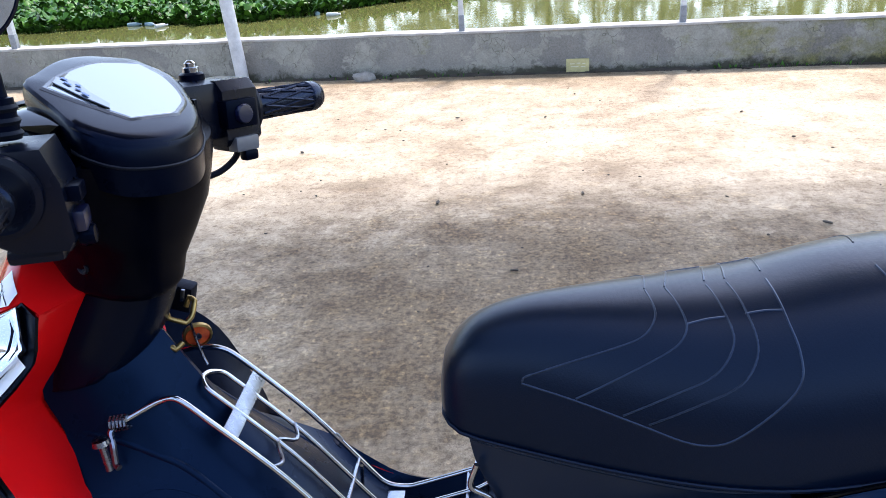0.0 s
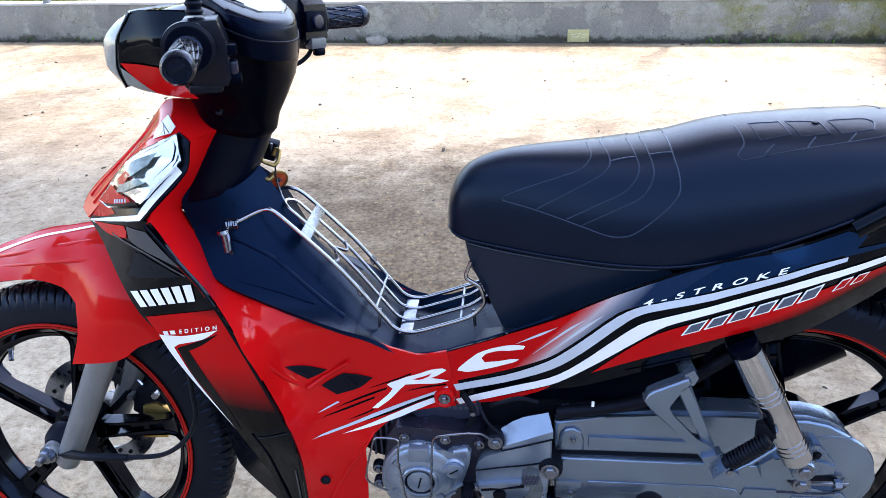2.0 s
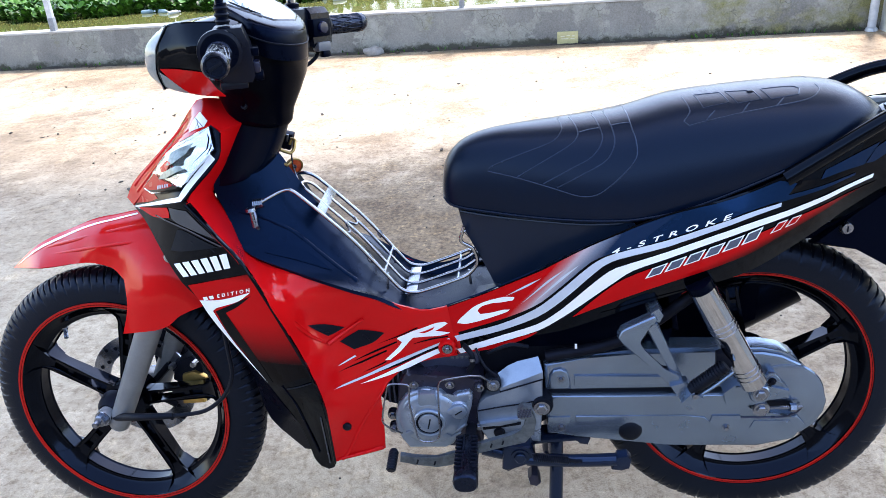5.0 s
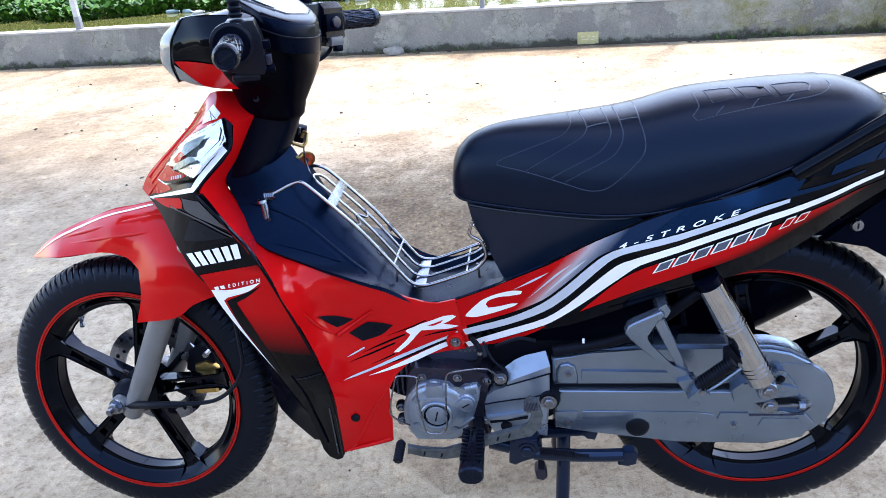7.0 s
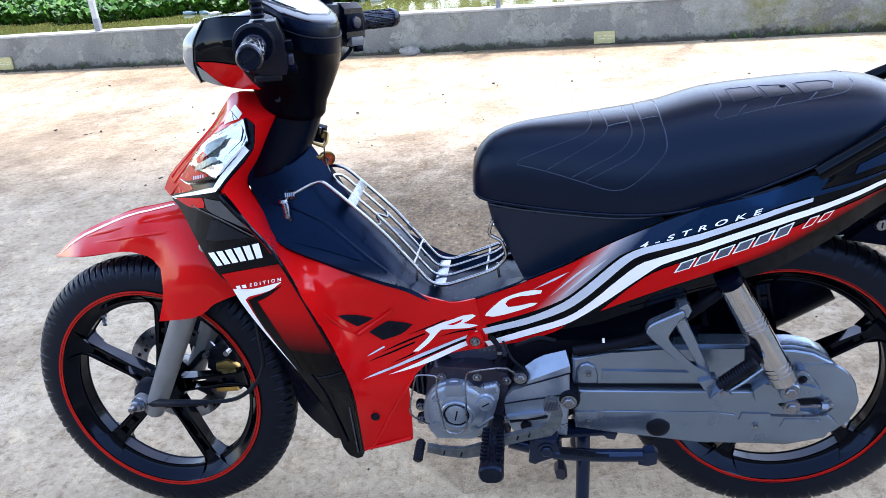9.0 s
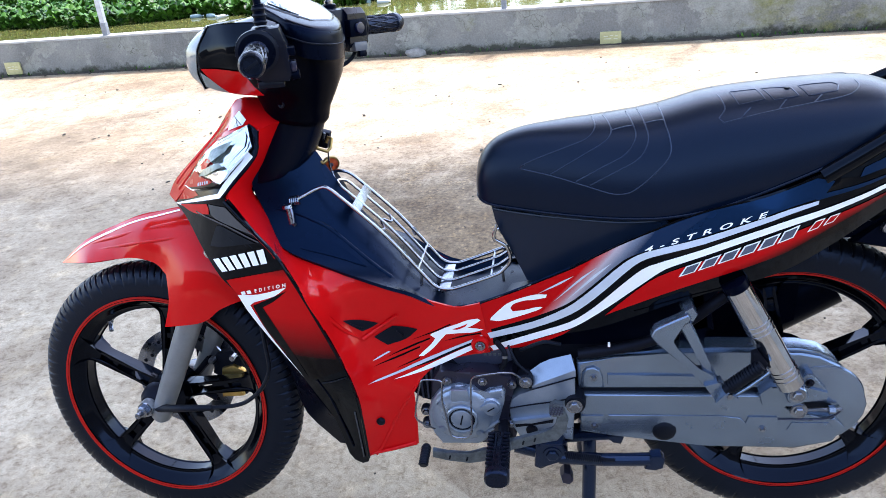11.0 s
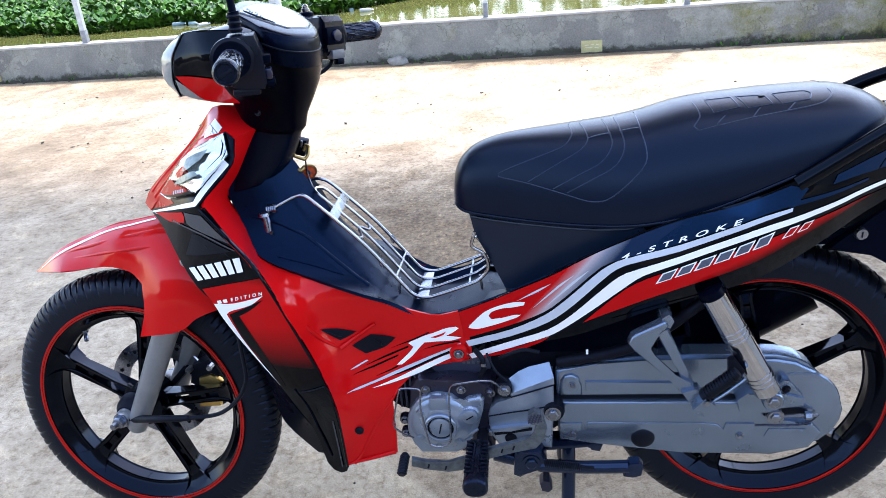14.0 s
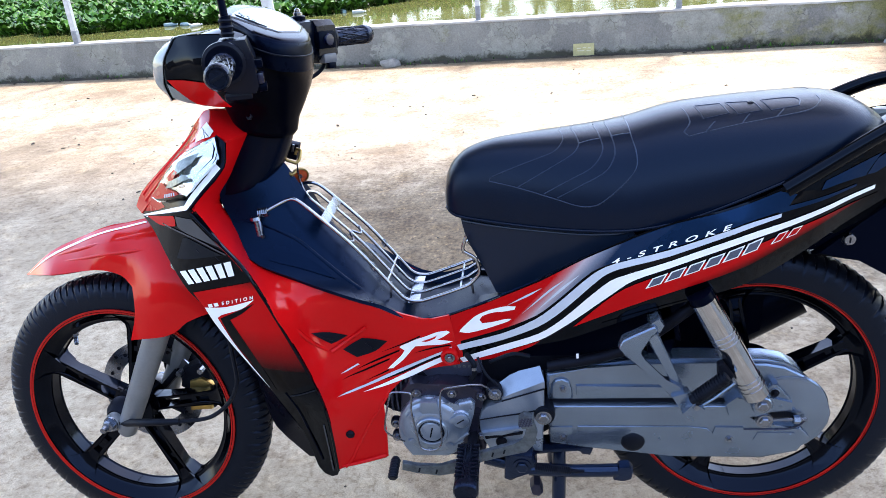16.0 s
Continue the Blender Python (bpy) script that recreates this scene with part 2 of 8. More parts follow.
def plate_into(bm, outline, y0, y1, bevel=0.004, soft=False, segments=2):
    """A slab from an outline in x, z, from y0 (back) to y1 (front), with a rounded front edge."""
    pts = [(p.x, p.y) for p in curve_points([(x, z, 0) for x, z in outline], True, 4)] if soft else outline
    back = [bm.verts.new((x, y0, z)) for x, z in pts]
    front = [bm.verts.new((x, y1, z)) for x, z in pts]
    n = len(pts)
    f = bm.faces.new(front)
    bm.faces.new(back[::-1])
    for i in range(n):
        bm.faces.new((back[i], back[(i + 1) % n], front[(i + 1) % n], front[i]))
    if bevel:
        bmesh.ops.bevel(bm, geom=list(f.edges), offset=bevel, segments=segments, affect="EDGES", profile=0.6)
    return bm


def plate(outline, y0, y1, bevel=0.004, soft=False, segments=2):
    return plate_into(bmesh.new(), outline, y0, y1, bevel, soft, segments)


def box_into(bm, centre, size, m=None, bevel=0.0):
    r = bmesh.ops.create_cube(bm, size=1.0)
    bmesh.ops.scale(bm, vec=size, verts=r["verts"])
    if bevel:
        e = list({e for v in r["verts"] for e in v.link_edges})
        r = bmesh.ops.bevel(bm, geom=e, offset=bevel, segments=2, affect="EDGES", profile=0.6)
    vs = r["verts"]
    if m:
        bmesh.ops.transform(bm, matrix=m, verts=vs)
    bmesh.ops.translate(bm, vec=centre, verts=vs)
    return bm


def box(centre, size, m=None, bevel=0.0):
    return box_into(bmesh.new(), centre, size, m, bevel)


def thicken(bm, thick):
    """Gives a sheet its thickness, behind its face."""
    bm.normal_update()
    faces, rim = bm.faces[:], [e for e in bm.edges if e.is_boundary]
    under = {v: bm.verts.new(v.co - v.normal * thick) for v in bm.verts[:]}
    for f in faces:
        bm.faces.new([under[v] for v in reversed(f.verts)])
    for e in rim:
        a, b = e.verts
        bm.faces.new((a, b, under[b], under[a]))
    return bm


def frame_of(n):
    n = Vector(n).normalized()
    u = Vector((0, 0, 1)).cross(n).normalized()
    return u, n.cross(u), n


def sheet(flat, step):
    """A flat filled outline in u, v, cut into a fine grid."""
    bm = bmesh.new()
    bm.faces.new([bm.verts.new((a, b, 0)) for a, b in flat])
    bmesh.ops.triangulate(bm, faces=bm.faces[:])
    for axis in (0, 1):
        lo, hi = min(p[axis] for p in flat), max(p[axis] for p in flat)
        for k in range(1, int((hi - lo) / step) + 1):
            co, no = [0, 0, 0], [0, 0, 0]
            co[axis], no[axis] = lo + k * step, 1
            bmesh.ops.bisect_plane(bm, geom=bm.verts[:] + bm.edges[:] + bm.faces[:], plane_co=co, plane_no=no, dist=1e-6)
    return bm


def spline(points, values, smooth=1e-4):
    """A thin-plate spline through scattered points of a plane."""
    p = np.array(points, float)
    d = np.linalg.norm(p[:, None] - p[None], axis=2)
    k = np.where(d > 0, d * d * np.log(np.maximum(d, 1e-9)), 0) + smooth * np.eye(len(p))
    b = np.c_[np.ones(len(p)), p]
    a = np.block([[k, b], [b.T, np.zeros((3, 3))]])
    w = np.linalg.solve(a, np.r_[np.array(values, float), np.zeros(3)])

    def at(x, y):
        e = np.hypot(p[:, 0] - x, p[:, 1] - y)
        return float((np.where(e > 0, e * e * np.log(np.maximum(e, 1e-9)), 0) * w[: len(p)]).sum() + w[-3] + w[-2] * x + w[-1] * y)

    return at


SURFACES = {}


def panel(outline, inner=(), n=(0.3, -0.95, 0.1), thick=0.004, step=0.02, sub=3, key=None):
    """A moulded panel: its rim runs through outline (x, y, z), and its face swells through the inner points."""
    u, v, n = frame_of(n)
    rim = curve_points(outline, True, sub, 40)
    guide = [Vector(p) for p in outline] + [Vector(p) for p in inner]
    f = spline([(p.dot(u), p.dot(v)) for p in guide], [p.dot(n) for p in guide])
    bm = sheet([(p.dot(u), p.dot(v)) for p in rim], step)
    for w in bm.verts:
        a, b = w.co.x, w.co.y
        w.co = u * a + v * b + n * f(a, b)
    bmesh.ops.recalc_face_normals(bm, faces=bm.faces[:])
    if sum(x.normal.dot(n) for x in bm.faces) < 0:
        bmesh.ops.reverse_faces(bm, faces=bm.faces[:])
    if key:
        SURFACES[key] = (u, v, n, f)
    thicken(bm, thick)
    return bm


def flipped(bm, m):
    """The same part on the other side, mirrored by m."""
    b = bm.copy()
    bmesh.ops.transform(b, matrix=m, verts=b.verts[:])
    bmesh.ops.reverse_faces(b, faces=b.faces[:])
    return b


MIRROR = Matrix.Diagonal((1, -1, 1, 1))


def pair(name, bm, mat, parent, label="", m=MIRROR, angle=38):
    b = flipped(bm, m)
    return part(name, bm, mat, parent, label, angle), part(name, b, mat, parent, label, angle)


def decal(outline, key, lift=0.0012, step=0.015, sub=3, thick=0.0006, sharp=40):
    """A thin printed film that follows a panel's face."""
    u, v, n, f = SURFACES[key]
    rim = curve_points(outline, True, sub, sharp) if sub > 1 else [Vector(p) for p in outline]
    bm = sheet([(p.dot(u), p.dot(v)) for p in rim], step)
    for w in bm.verts:
        a, b = w.co.x, w.co.y
        w.co = u * a + v * b + n * (f(a, b) + lift)
    bmesh.ops.recalc_face_normals(bm, faces=bm.faces[:])
    if sum(x.normal.dot(n) for x in bm.faces) < 0:
        bmesh.ops.reverse_faces(bm, faces=bm.faces[:])
    return bm

# ---- the yard, its wall and the water ----
FLOOR = material("concrete_floor", (0.5, 0.47, 0.43), 0.85)


def floor_look(m):
    t, n, l, b = nodes_of(m)
    big = noise_node(m, 0.9, 7, 0.62)
    mid = noise_node(m, 5.0, 8, 0.68)
    fine = noise_node(m, 60.0, 6, 0.7)
    grit = noise_node(m, 320.0, 3, 0.6)
    col = ramp(m, mid, [(0.32, (0.43, 0.37, 0.285)), (0.5, (0.56, 0.49, 0.39)), (0.68, (0.66, 0.59, 0.48))])
    dirt = ramp(m, big, [(0.38, (0.22, 0.15, 0.09)), (0.58, (0.58, 0.52, 0.43))])
    col = mix(m, 0.46, col, dirt)
    # brown patch of dirt and painted shade beyond the motorcycle, dirt along the wall
    g = n.new("ShaderNodeNewGeometry")
    s = n.new("ShaderNodeSeparateXYZ")
    l.new(g.outputs["Position"], s.inputs[0])

    def blob(cx, cy, rx, ry, soft, full=0.62):
        p = n.new("ShaderNodeVectorMath")
        p.operation = "SUBTRACT"
        p.inputs[1].default_value = (cx, cy, 0)
        l.new(g.outputs["Position"], p.inputs[0])
        q = n.new("ShaderNodeVectorMath")
        q.operation = "DIVIDE"
        q.inputs[1].default_value = (rx, ry, 1)
        l.new(p.outputs[0], q.inputs[0])
        r = n.new("ShaderNodeVectorMath")
        r.operation = "LENGTH"
        l.new(q.outputs[0], r.inputs[0])
        add = n.new("ShaderNodeMath")
        add.operation = "MULTIPLY_ADD"
        l.new(mid, add.inputs[0])
        add.inputs[1].default_value = 0.9
        l.new(r.outputs["Value"], add.inputs[2])
        return ramp(m, add.outputs[0], [(0.0, (1, 1, 1)), (full, (1, 1, 1)), (full + soft, (0, 0, 0))])

    patch = blob(0.25, 1.45, 2.7, 1.9, 0.42, 0.76)
    brown = ramp(m, fine, [(0.36, (0.07, 0.042, 0.016)), (0.5, (0.155, 0.1, 0.044)), (0.62, (0.28, 0.193, 0.096))])
    scaled = n.new("ShaderNodeMath")
    scaled.operation = "MULTIPLY"
    l.new(patch, scaled.inputs[0])
    l.new(ramp(m, noise_node(m, 2.1, 8, 0.7), [(0.4, (0.9, 0.9, 0.9)), (0.52, (0.72, 0.72, 0.72)), (0.62, (0.45, 0.45, 0.45))]), scaled.inputs[1])
    col = mix(m, scaled.outputs[0], col, brown)
    for spot in ((-2.2, 4.4, 3.6, 1.1, 0.35), (0.1, 4.55, 2.9, 0.62, 0.3), (-2.9, 2.7, 2.3, 2.2, 0.5)):
        k = n.new("ShaderNodeMath")
        k.operation = "MULTIPLY"
        l.new(blob(*spot), k.inputs[0])
        k.inputs[1].default_value = 0.68
        col = mix(m, k.outputs[0], col, (0.225, 0.178, 0.118))
    col = mix(m, 0.7, col, ramp(m, fine, [(0.36, (0.58, 0.52, 0.45)), (0.5, (1.0, 1.0, 1.0))]), "MULTIPLY")
    col = mix(m, 0.5, col, ramp(m, grit, [(0.38, (0.5, 0.47, 0.43)), (0.52, (1.0, 1.0, 1.0))]), "MULTIPLY")
    flake = noise_node(m, 24.0, 9, 0.78)
    col = mix(m, 0.62, col, ramp(m, flake, [(0.39, (0.42, 0.36, 0.29)), (0.47, (0.95, 0.94, 0.93)), (0.56, (1.0, 1.0, 1.0)), (0.62, (1.16, 1.15, 1.12))]), "MULTIPLY")
    col = mix(m, 1.0, col, (0.885, 0.81, 0.695), "MULTIPLY")
    # pale flakes of worn surface, most of them in the dirt
    chip = noise_node(m, 9.0, 5, 0.62)
    col = mix(m, 1.0, col, ramp(m, chip, [(0.56, (1.0, 1.0, 1.0)), (0.6, (1.1, 1.09, 1.06)), (0.68, (1.22, 1.2, 1.15))]), "MULTIPLY")
    # small pale angular chips and straws in the brown patch
    for scale, stretch, most, tone in ((70.0, (1.0, 0.55, 1.0), 0.12, (1.5, 1.46, 1.36)), (46.0, (0.5, 1.2, 1.0), 0.07, (1.4, 1.36, 1.26))):
        tc = n.new("ShaderNodeTexCoord")
        mp = n.new("ShaderNodeMapping")
        mp.inputs["Scale"].default_value = stretch
        mp.inputs["Rotation"].default_value = (0, 0, scale)
        l.new(tc.outputs["Object"], mp.inputs["Vector"])
        vo = n.new("ShaderNodeTexVoronoi")
        vo.inputs["Scale"].default_value = scale
        l.new(mp.outputs[0], vo.inputs["Vector"])
        few = ramp(m, vo.outputs["Color"], [(most * 2.2, (1, 1, 1)), (most * 2.2 + 0.01, (0, 0, 0))])
        near = ramp(m, vo.outputs["Distance"], [(0.3, (1, 1, 1)), (0.42, (0, 0, 0))])
        col = mix(m, mix(m, 1.0, mix(m, 1.0, few, near, "MULTIPLY"), patch, "MULTIPLY"), col, mix(m, 1.0, col, tone, "MULTIPLY"))
    # thin wandering scratches and bits of straw
    for scale, width, gain in ((6.0, 0.006, 1.22), (11.0, 0.008, 0.8), (17.0, 0.01, 1.16)):
        w_ = noise_node(m, scale, 3, 0.5)
        w_.node.inputs["Distortion"].default_value = 2.2
        col = mix(m, 1.0, col, ramp(m, w_, [(0.5 - width * 1.6, (1.0, 1.0, 1.0)), (0.5, (gain, gain, gain)), (0.5 + width * 1.6, (1.0, 1.0, 1.0))]), "MULTIPLY")
    # broad trodden stains
    streak = noise_node(m, 2.8, 8, 0.72)
    col = mix(m, 0.8, col, ramp(m, streak, [(0.38, (0.62, 0.57, 0.51)), (0.5, (0.96, 0.95, 0.94)), (0.6, (1.1, 1.11, 1.12))]), "MULTIPLY")
    # hairline cracks by the front wheel
    v = n.new("ShaderNodeTexVoronoi")
    v.feature = "DISTANCE_TO_EDGE"
    v.inputs["Scale"].default_value = 2.6
    c = n.new("ShaderNodeTexCoord")
    w = n.new("ShaderNodeVectorMath")
    w.operation = "MULTIPLY_ADD"
    nx = n.new("ShaderNodeTexNoise")
    nx.inputs["Scale"].default_value = 5.0
    l.new(c.outputs["Object"], nx.inputs["Vector"])
    l.new(nx.outputs["Color"], w.inputs[0])
    w.inputs[1].default_value = (0.3, 0.3, 0.3)
    l.new(c.outputs["Object"], w.inputs[2])
    l.new(w.outputs[0], v.inputs["Vector"])
    crack = ramp(m, v.outputs["Distance"], [(0.0, (1, 1, 1)), (0.008, (0, 0, 0))])
    where = blob(-0.75, 0.12, 0.75, 0.55, 0.3)
    fac = mix(m, 1.0, crack, where, "MULTIPLY")
    col = mix(m, mix(m, 1.0, fac, (0.55, 0.55, 0.55), "MULTIPLY"), col, (0.13, 0.1, 0.07))
    link(m, col, "Base Color")
    bump(m, fine, 0.35, 0.004)
    bump(m, grit, 0.3, 0.0015)
    bump(m, mid, 0.25, 0.01)


floor_look(FLOOR)

WALL = material("old_plaster", (0.3, 0.3, 0.29), 0.9)


def wall_look(m):
    t, n, l, b = nodes_of(m)
    big = noise_node(m, 2.6, 6, 0.6)
    mid = noise_node(m, 9.0, 8, 0.7)
    fine = noise_node(m, 90.0, 5, 0.7)
    skin = noise_node(m, 3.4, 7, 0.62)
    col = ramp(m, big, [(0.36, (0.15, 0.145, 0.138)), (0.5, (0.205, 0.2, 0.19)), (0.64, (0.28, 0.275, 0.255))])
    col = mix(m, ramp(m, skin, [(0.485, (0, 0, 0)), (0.51, (0.9, 0.9, 0.9))]), col, ramp(m, mid, [(0.4, (0.25, 0.25, 0.215)), (0.6, (0.38, 0.38, 0.34))]))
    col = mix(m, 0.25, col, ramp(m, fine, [(0.35, (0.12, 0.12, 0.11)), (0.65, (0.45, 0.44, 0.42))]))
    # moss, most of it towards the far corner
    g = n.new("ShaderNodeNewGeometry")
    s = n.new("ShaderNodeSeparateXYZ")
    l.new(g.outputs["Position"], s.inputs[0])
    r = n.new("ShaderNodeMapRange")
    r.inputs["From Min"].default_value, r.inputs["From Max"].default_value = 0.9, 2.4
    r.inputs["To Min"].default_value, r.inputs["To Max"].default_value = -0.13, 0.16
    l.new(s.outputs["X"], r.inputs["Value"])
    a = n.new("ShaderNodeMath")
    l.new(r.outputs[0], a.inputs[0])
    l.new(noise_node(m, 3.3, 6, 0.6, stretch=(1, 1, 1.6)), a.inputs[1])
    moss = ramp(m, a.outputs[0], [(0.53, (0, 0, 0)), (0.68, (0.75, 0.75, 0.75))])
    col = mix(m, moss, col, ramp(m, fine, [(0.3, (0.1, 0.1, 0.015)), (0.7, (0.26, 0.25, 0.05))]))
    # damp foot of the wall
    z = n.new("ShaderNodeMapRange")
    z.inputs["From Min"].default_value, z.inputs["From Max"].default_value = 0.0, 0.11
    z.inputs["To Min"].default_value, z.inputs["To Max"].default_value = 0.42, -0.1
    l.new(s.outputs["Z"], z.inputs["Value"])
    d = n.new("ShaderNodeMath")
    l.new(z.outputs[0], d.inputs[0])
    l.new(mid, d.inputs[1])
    col = mix(m, ramp(m, d.outputs[0], [(0.66, (0, 0, 0)), (0.84, (0.9, 0.9, 0.9))]), col, (0.035, 0.035, 0.018))
    # hairline cracks
    v = n.new("ShaderNodeTexVoronoi")
    v.feature = "DISTANCE_TO_EDGE"
    v.inputs["Scale"].default_value = 7.5
    c = n.new("ShaderNodeTexCoord")
    w = n.new("ShaderNodeVectorMath")
    w.operation = "MULTIPLY_ADD"
    nx = n.new("ShaderNodeTexNoise")
    nx.inputs["Scale"].default_value = 7.0
    l.new(c.outputs["Object"], nx.inputs["Vector"])
    l.new(nx.outputs["Color"], w.inputs[0])
    w.inputs[1].default_value = (0.22, 0.22, 0.22)
    l.new(c.outputs["Object"], w.inputs[2])
    l.new(w.outputs[0], v.inputs["Vector"])
    crack = ramp(m, v.outputs["Distance"], [(0.0, (1, 1, 1)), (0.022, (0, 0, 0))])
    mask = ramp(m, skin, [(0.49, (0, 0, 0)), (0.53, (0.75, 0.75, 0.75)), (0.6, (0.1, 0.1, 0.1))])
    col = mix(m, mix(m, 1.0, crack, mask, "MULTIPLY"), col, (0.06, 0.055, 0.045))
    col = mix(m, 1.0, col, (0.81, 0.79, 0.735), "MULTIPLY")
    link(m, col, "Base Color")
    bump(m, mid, 0.5, 0.012)
    bump(m, fine, 0.3, 0.003)


wall_look(WALL)
CAP = worn(material("wall_top_mortar", (0.6, 0.58, 0.55), 0.9), (0.5, 0.485, 0.45), (0.27, 0.26, 0.23), (0.8, 0.95), 7, 0.4, 120)
SIDE_WALL = worn(material("pale_plaster", (0.55, 0.53, 0.48), 0.9), (0.6, 0.58, 0.53), (0.36, 0.34, 0.3), (0.8, 0.95), 4, 0.4, 90)
POST = worn(material("galvanised_pipe", (0.5, 0.53, 0.56), 0.5, 0.2), (0.6, 0.63, 0.66), (0.36, 0.38, 0.4), (0.4, 0.6), 18)
POST_DARK = worn(material("grey_fence_steel", (0.25, 0.27, 0.3), 0.5, 0.3), (0.3, 0.32, 0.35), (0.16, 0.17, 0.18), (0.4, 0.6), 30)
SHADE_SHEET = worn(material("shade_sheet", (0.5, 0.5, 0.5), 0.5, 0.2), (0.5, 0.5, 0.5), (0.35, 0.34, 0.33), (0.4, 0.6), 3)
MUD = worn(material("mud", (0.12, 0.09, 0.05), 0.9), (0.14, 0.11, 0.06), (0.07, 0.055, 0.03), (0.8, 0.95), 2)

WALL_DIR = Vector((-5.41, 0.53, 0)).normalized()  # along the wall, away from its corner
WALL_OUT = Vector((0.098, 1, 0)).normalized()  # towards the water
CORNER = Vector((2.66, 4.45, 0))
WALL_H = 0.285


def on_wall(s, out=0.0, z=0.0):
    return CORNER + WALL_DIR * s + WALL_OUT * out + Vector((0, 0, z))


# floor slab
bm = bmesh.new()
nx_, ny_ = 44, 30
grid = []
for j in range(ny_ + 1):
    row = []
    for i in range(nx_ + 1):
        x = -14 + 16.9 * i / nx_
        yw = 4.45 - 0.098 * (x - 2.66) + 0.05
        y = FLOOR_Y0 + (yw - FLOOR_Y0) * j / ny_
        row.append(bm.verts.new((x, y, 0.004 * noise.noise((x * 0.6, y * 0.6, 3)) if y > 1 or y < -2.4 else 0)))
    grid.append(row)
for j in range(ny_):
    for i in range(nx_):
        bm.faces.new((grid[j][i], grid[j][i + 1], grid[j + 1][i + 1], grid[j + 1][i]))
bm.normal_update()
if bm.faces[:][0].normal.z < 0:
    bmesh.ops.reverse_faces(bm, faces=bm.faces[:])
thicken(bm, 0.12)
tagged(finish("floor", bm, FLOOR), "worn pale concrete yard floor with brown patches of dirt and painted shade", "floor", kind="structure")


def wall_run(a, b, out, h, name, mat, cap_mat, label):
    """A plastered low wall with an uneven foot and a mortar top."""
    along = (b - a)
    n = max(2, int(along.length / 0.12))
    prof = [(-0.012, -0.1), (-0.006, 0.03), (0.0, 0.06), (0.0, h - 0.012), (0.008, h), (0.11, h), (0.11, -1.4), (0.0, -1.4)]
    secs = []
    for k in range(n + 1):
        p = a + along * (k / n)
        secs.append([p + out * (o + (0.006 * noise.noise((p.x * 3 + o * 9, z * 6, 1.0)) if 0 < z < h + 0.01 and o < 0.1 else 0)) + Vector((0, 0, z + (0.006 * noise.noise((p.x * 2.1, p.y, 7.0)) if z > h - 0.05 else 0))) for o, z in prof])
    w = tagged(finish(name, loft(secs), mat, angle=50), label, "wall", kind="structure")
    secs = []
    for k in range(n + 1):
        p = a + along * (k / n)
        zz = h + 0.006 * noise.noise((p.x * 2.1, p.y, 7.0))
        e = 0.004 * noise.noise((p.x * 5, p.y * 5, 2.0))
        secs.append([p + out * o + Vector((0, 0, zz + z)) for o, z in ((-0.006 + e, -0.006), (-0.004 + e, 0.008), (0.114, 0.01), (0.116, -0.006))])
    part("coping", loft(secs), cap_mat, w, "pale weathered mortar top of the wall")
    return w


wall_north = wall_run(on_wall(-0.1), on_wall(17.0), WALL_OUT, WALL_H, "wall_north", WALL, CAP, "low grey plastered concrete wall with stains, cracks and moss")
wall_east = wall_run(Vector((2.705, 4.47, 0)), Vector((2.73, FLOOR_Y0, 0)), Vector((1, 0, 0)), 0.36, "wall_east", SIDE_WALL, CAP, "low pale plastered side wall")

# yellow painted panel on the wall
YELLOW = worn(material("faded_yellow_paint", (0.5, 0.45, 0.2), 0.8), (0.55, 0.5, 0.24), (0.36, 0.32, 0.16), (0.7, 0.9), 25, 0.3, 150)


PALE = worn(material("pale_worn_paint", (0.62, 0.6, 0.44), 0.7), (0.66, 0.64, 0.48), (0.5, 0.47, 0.3), (0.6, 0.8), 40)


def wall_tile(s, z0, z1, width, bars):
    m = Matrix.Translation(on_wall(s, -0.014, (z0 + z1) / 2)) @ Matrix.Rotation(math.atan2(WALL_DIR.y, WALL_DIR.x) + math.pi, 4, "Z")
    t = thing("wall_plaque", "small faded yellow painted plaque on the wall foot", "plaque", group="plaques on the wall")
    t.matrix_basis = m
    part("plate", box((0, 0, 0), (width, 0.016, z1 - z0), bevel=0.003), YELLOW, t)
    for x, z, w, h in bars:
        part("mark", box((x, -0.0085, z), (w, 0.002, h)), PALE, t, "pale unreadable lettering")


bars = [(-0.035, 0.012, 0.03, 0.006), (0.005, 0.016, 0.025, 0.006), (0.04, 0.012, 0.02, 0.006), (-0.02, -0.006, 0.05, 0.006), (0.035, -0.008, 0.03, 0.005)]
wall_tile((CORNER - Vector((0.61, 4.65, 0))).length, 0.004, 0.092, 0.15, bars)
wall_tile((CORNER - Vector((-4.48, 5.15, 0))).length, 0.02, 0.125, 0.155, bars)

# posts
def round_post(at, top, r, label, mat):
    t = thing("pipe_post", label, "post", at)
    d = Vector(top) - Vector(at)
    part("pipe", lathe([(r, -0.05), (r, 1.0 * d.length)], seg=20, axis="z"), mat, t, m=d.to_track_quat("Z", "Y").to_matrix().to_4x4())
    part("collar", lathe([(r + 0.006, 0.0), (r + 0.012, 0.004), (r + 0.01, 0.02), (r, 0.03)], seg=20, axis="z"), mat, t)


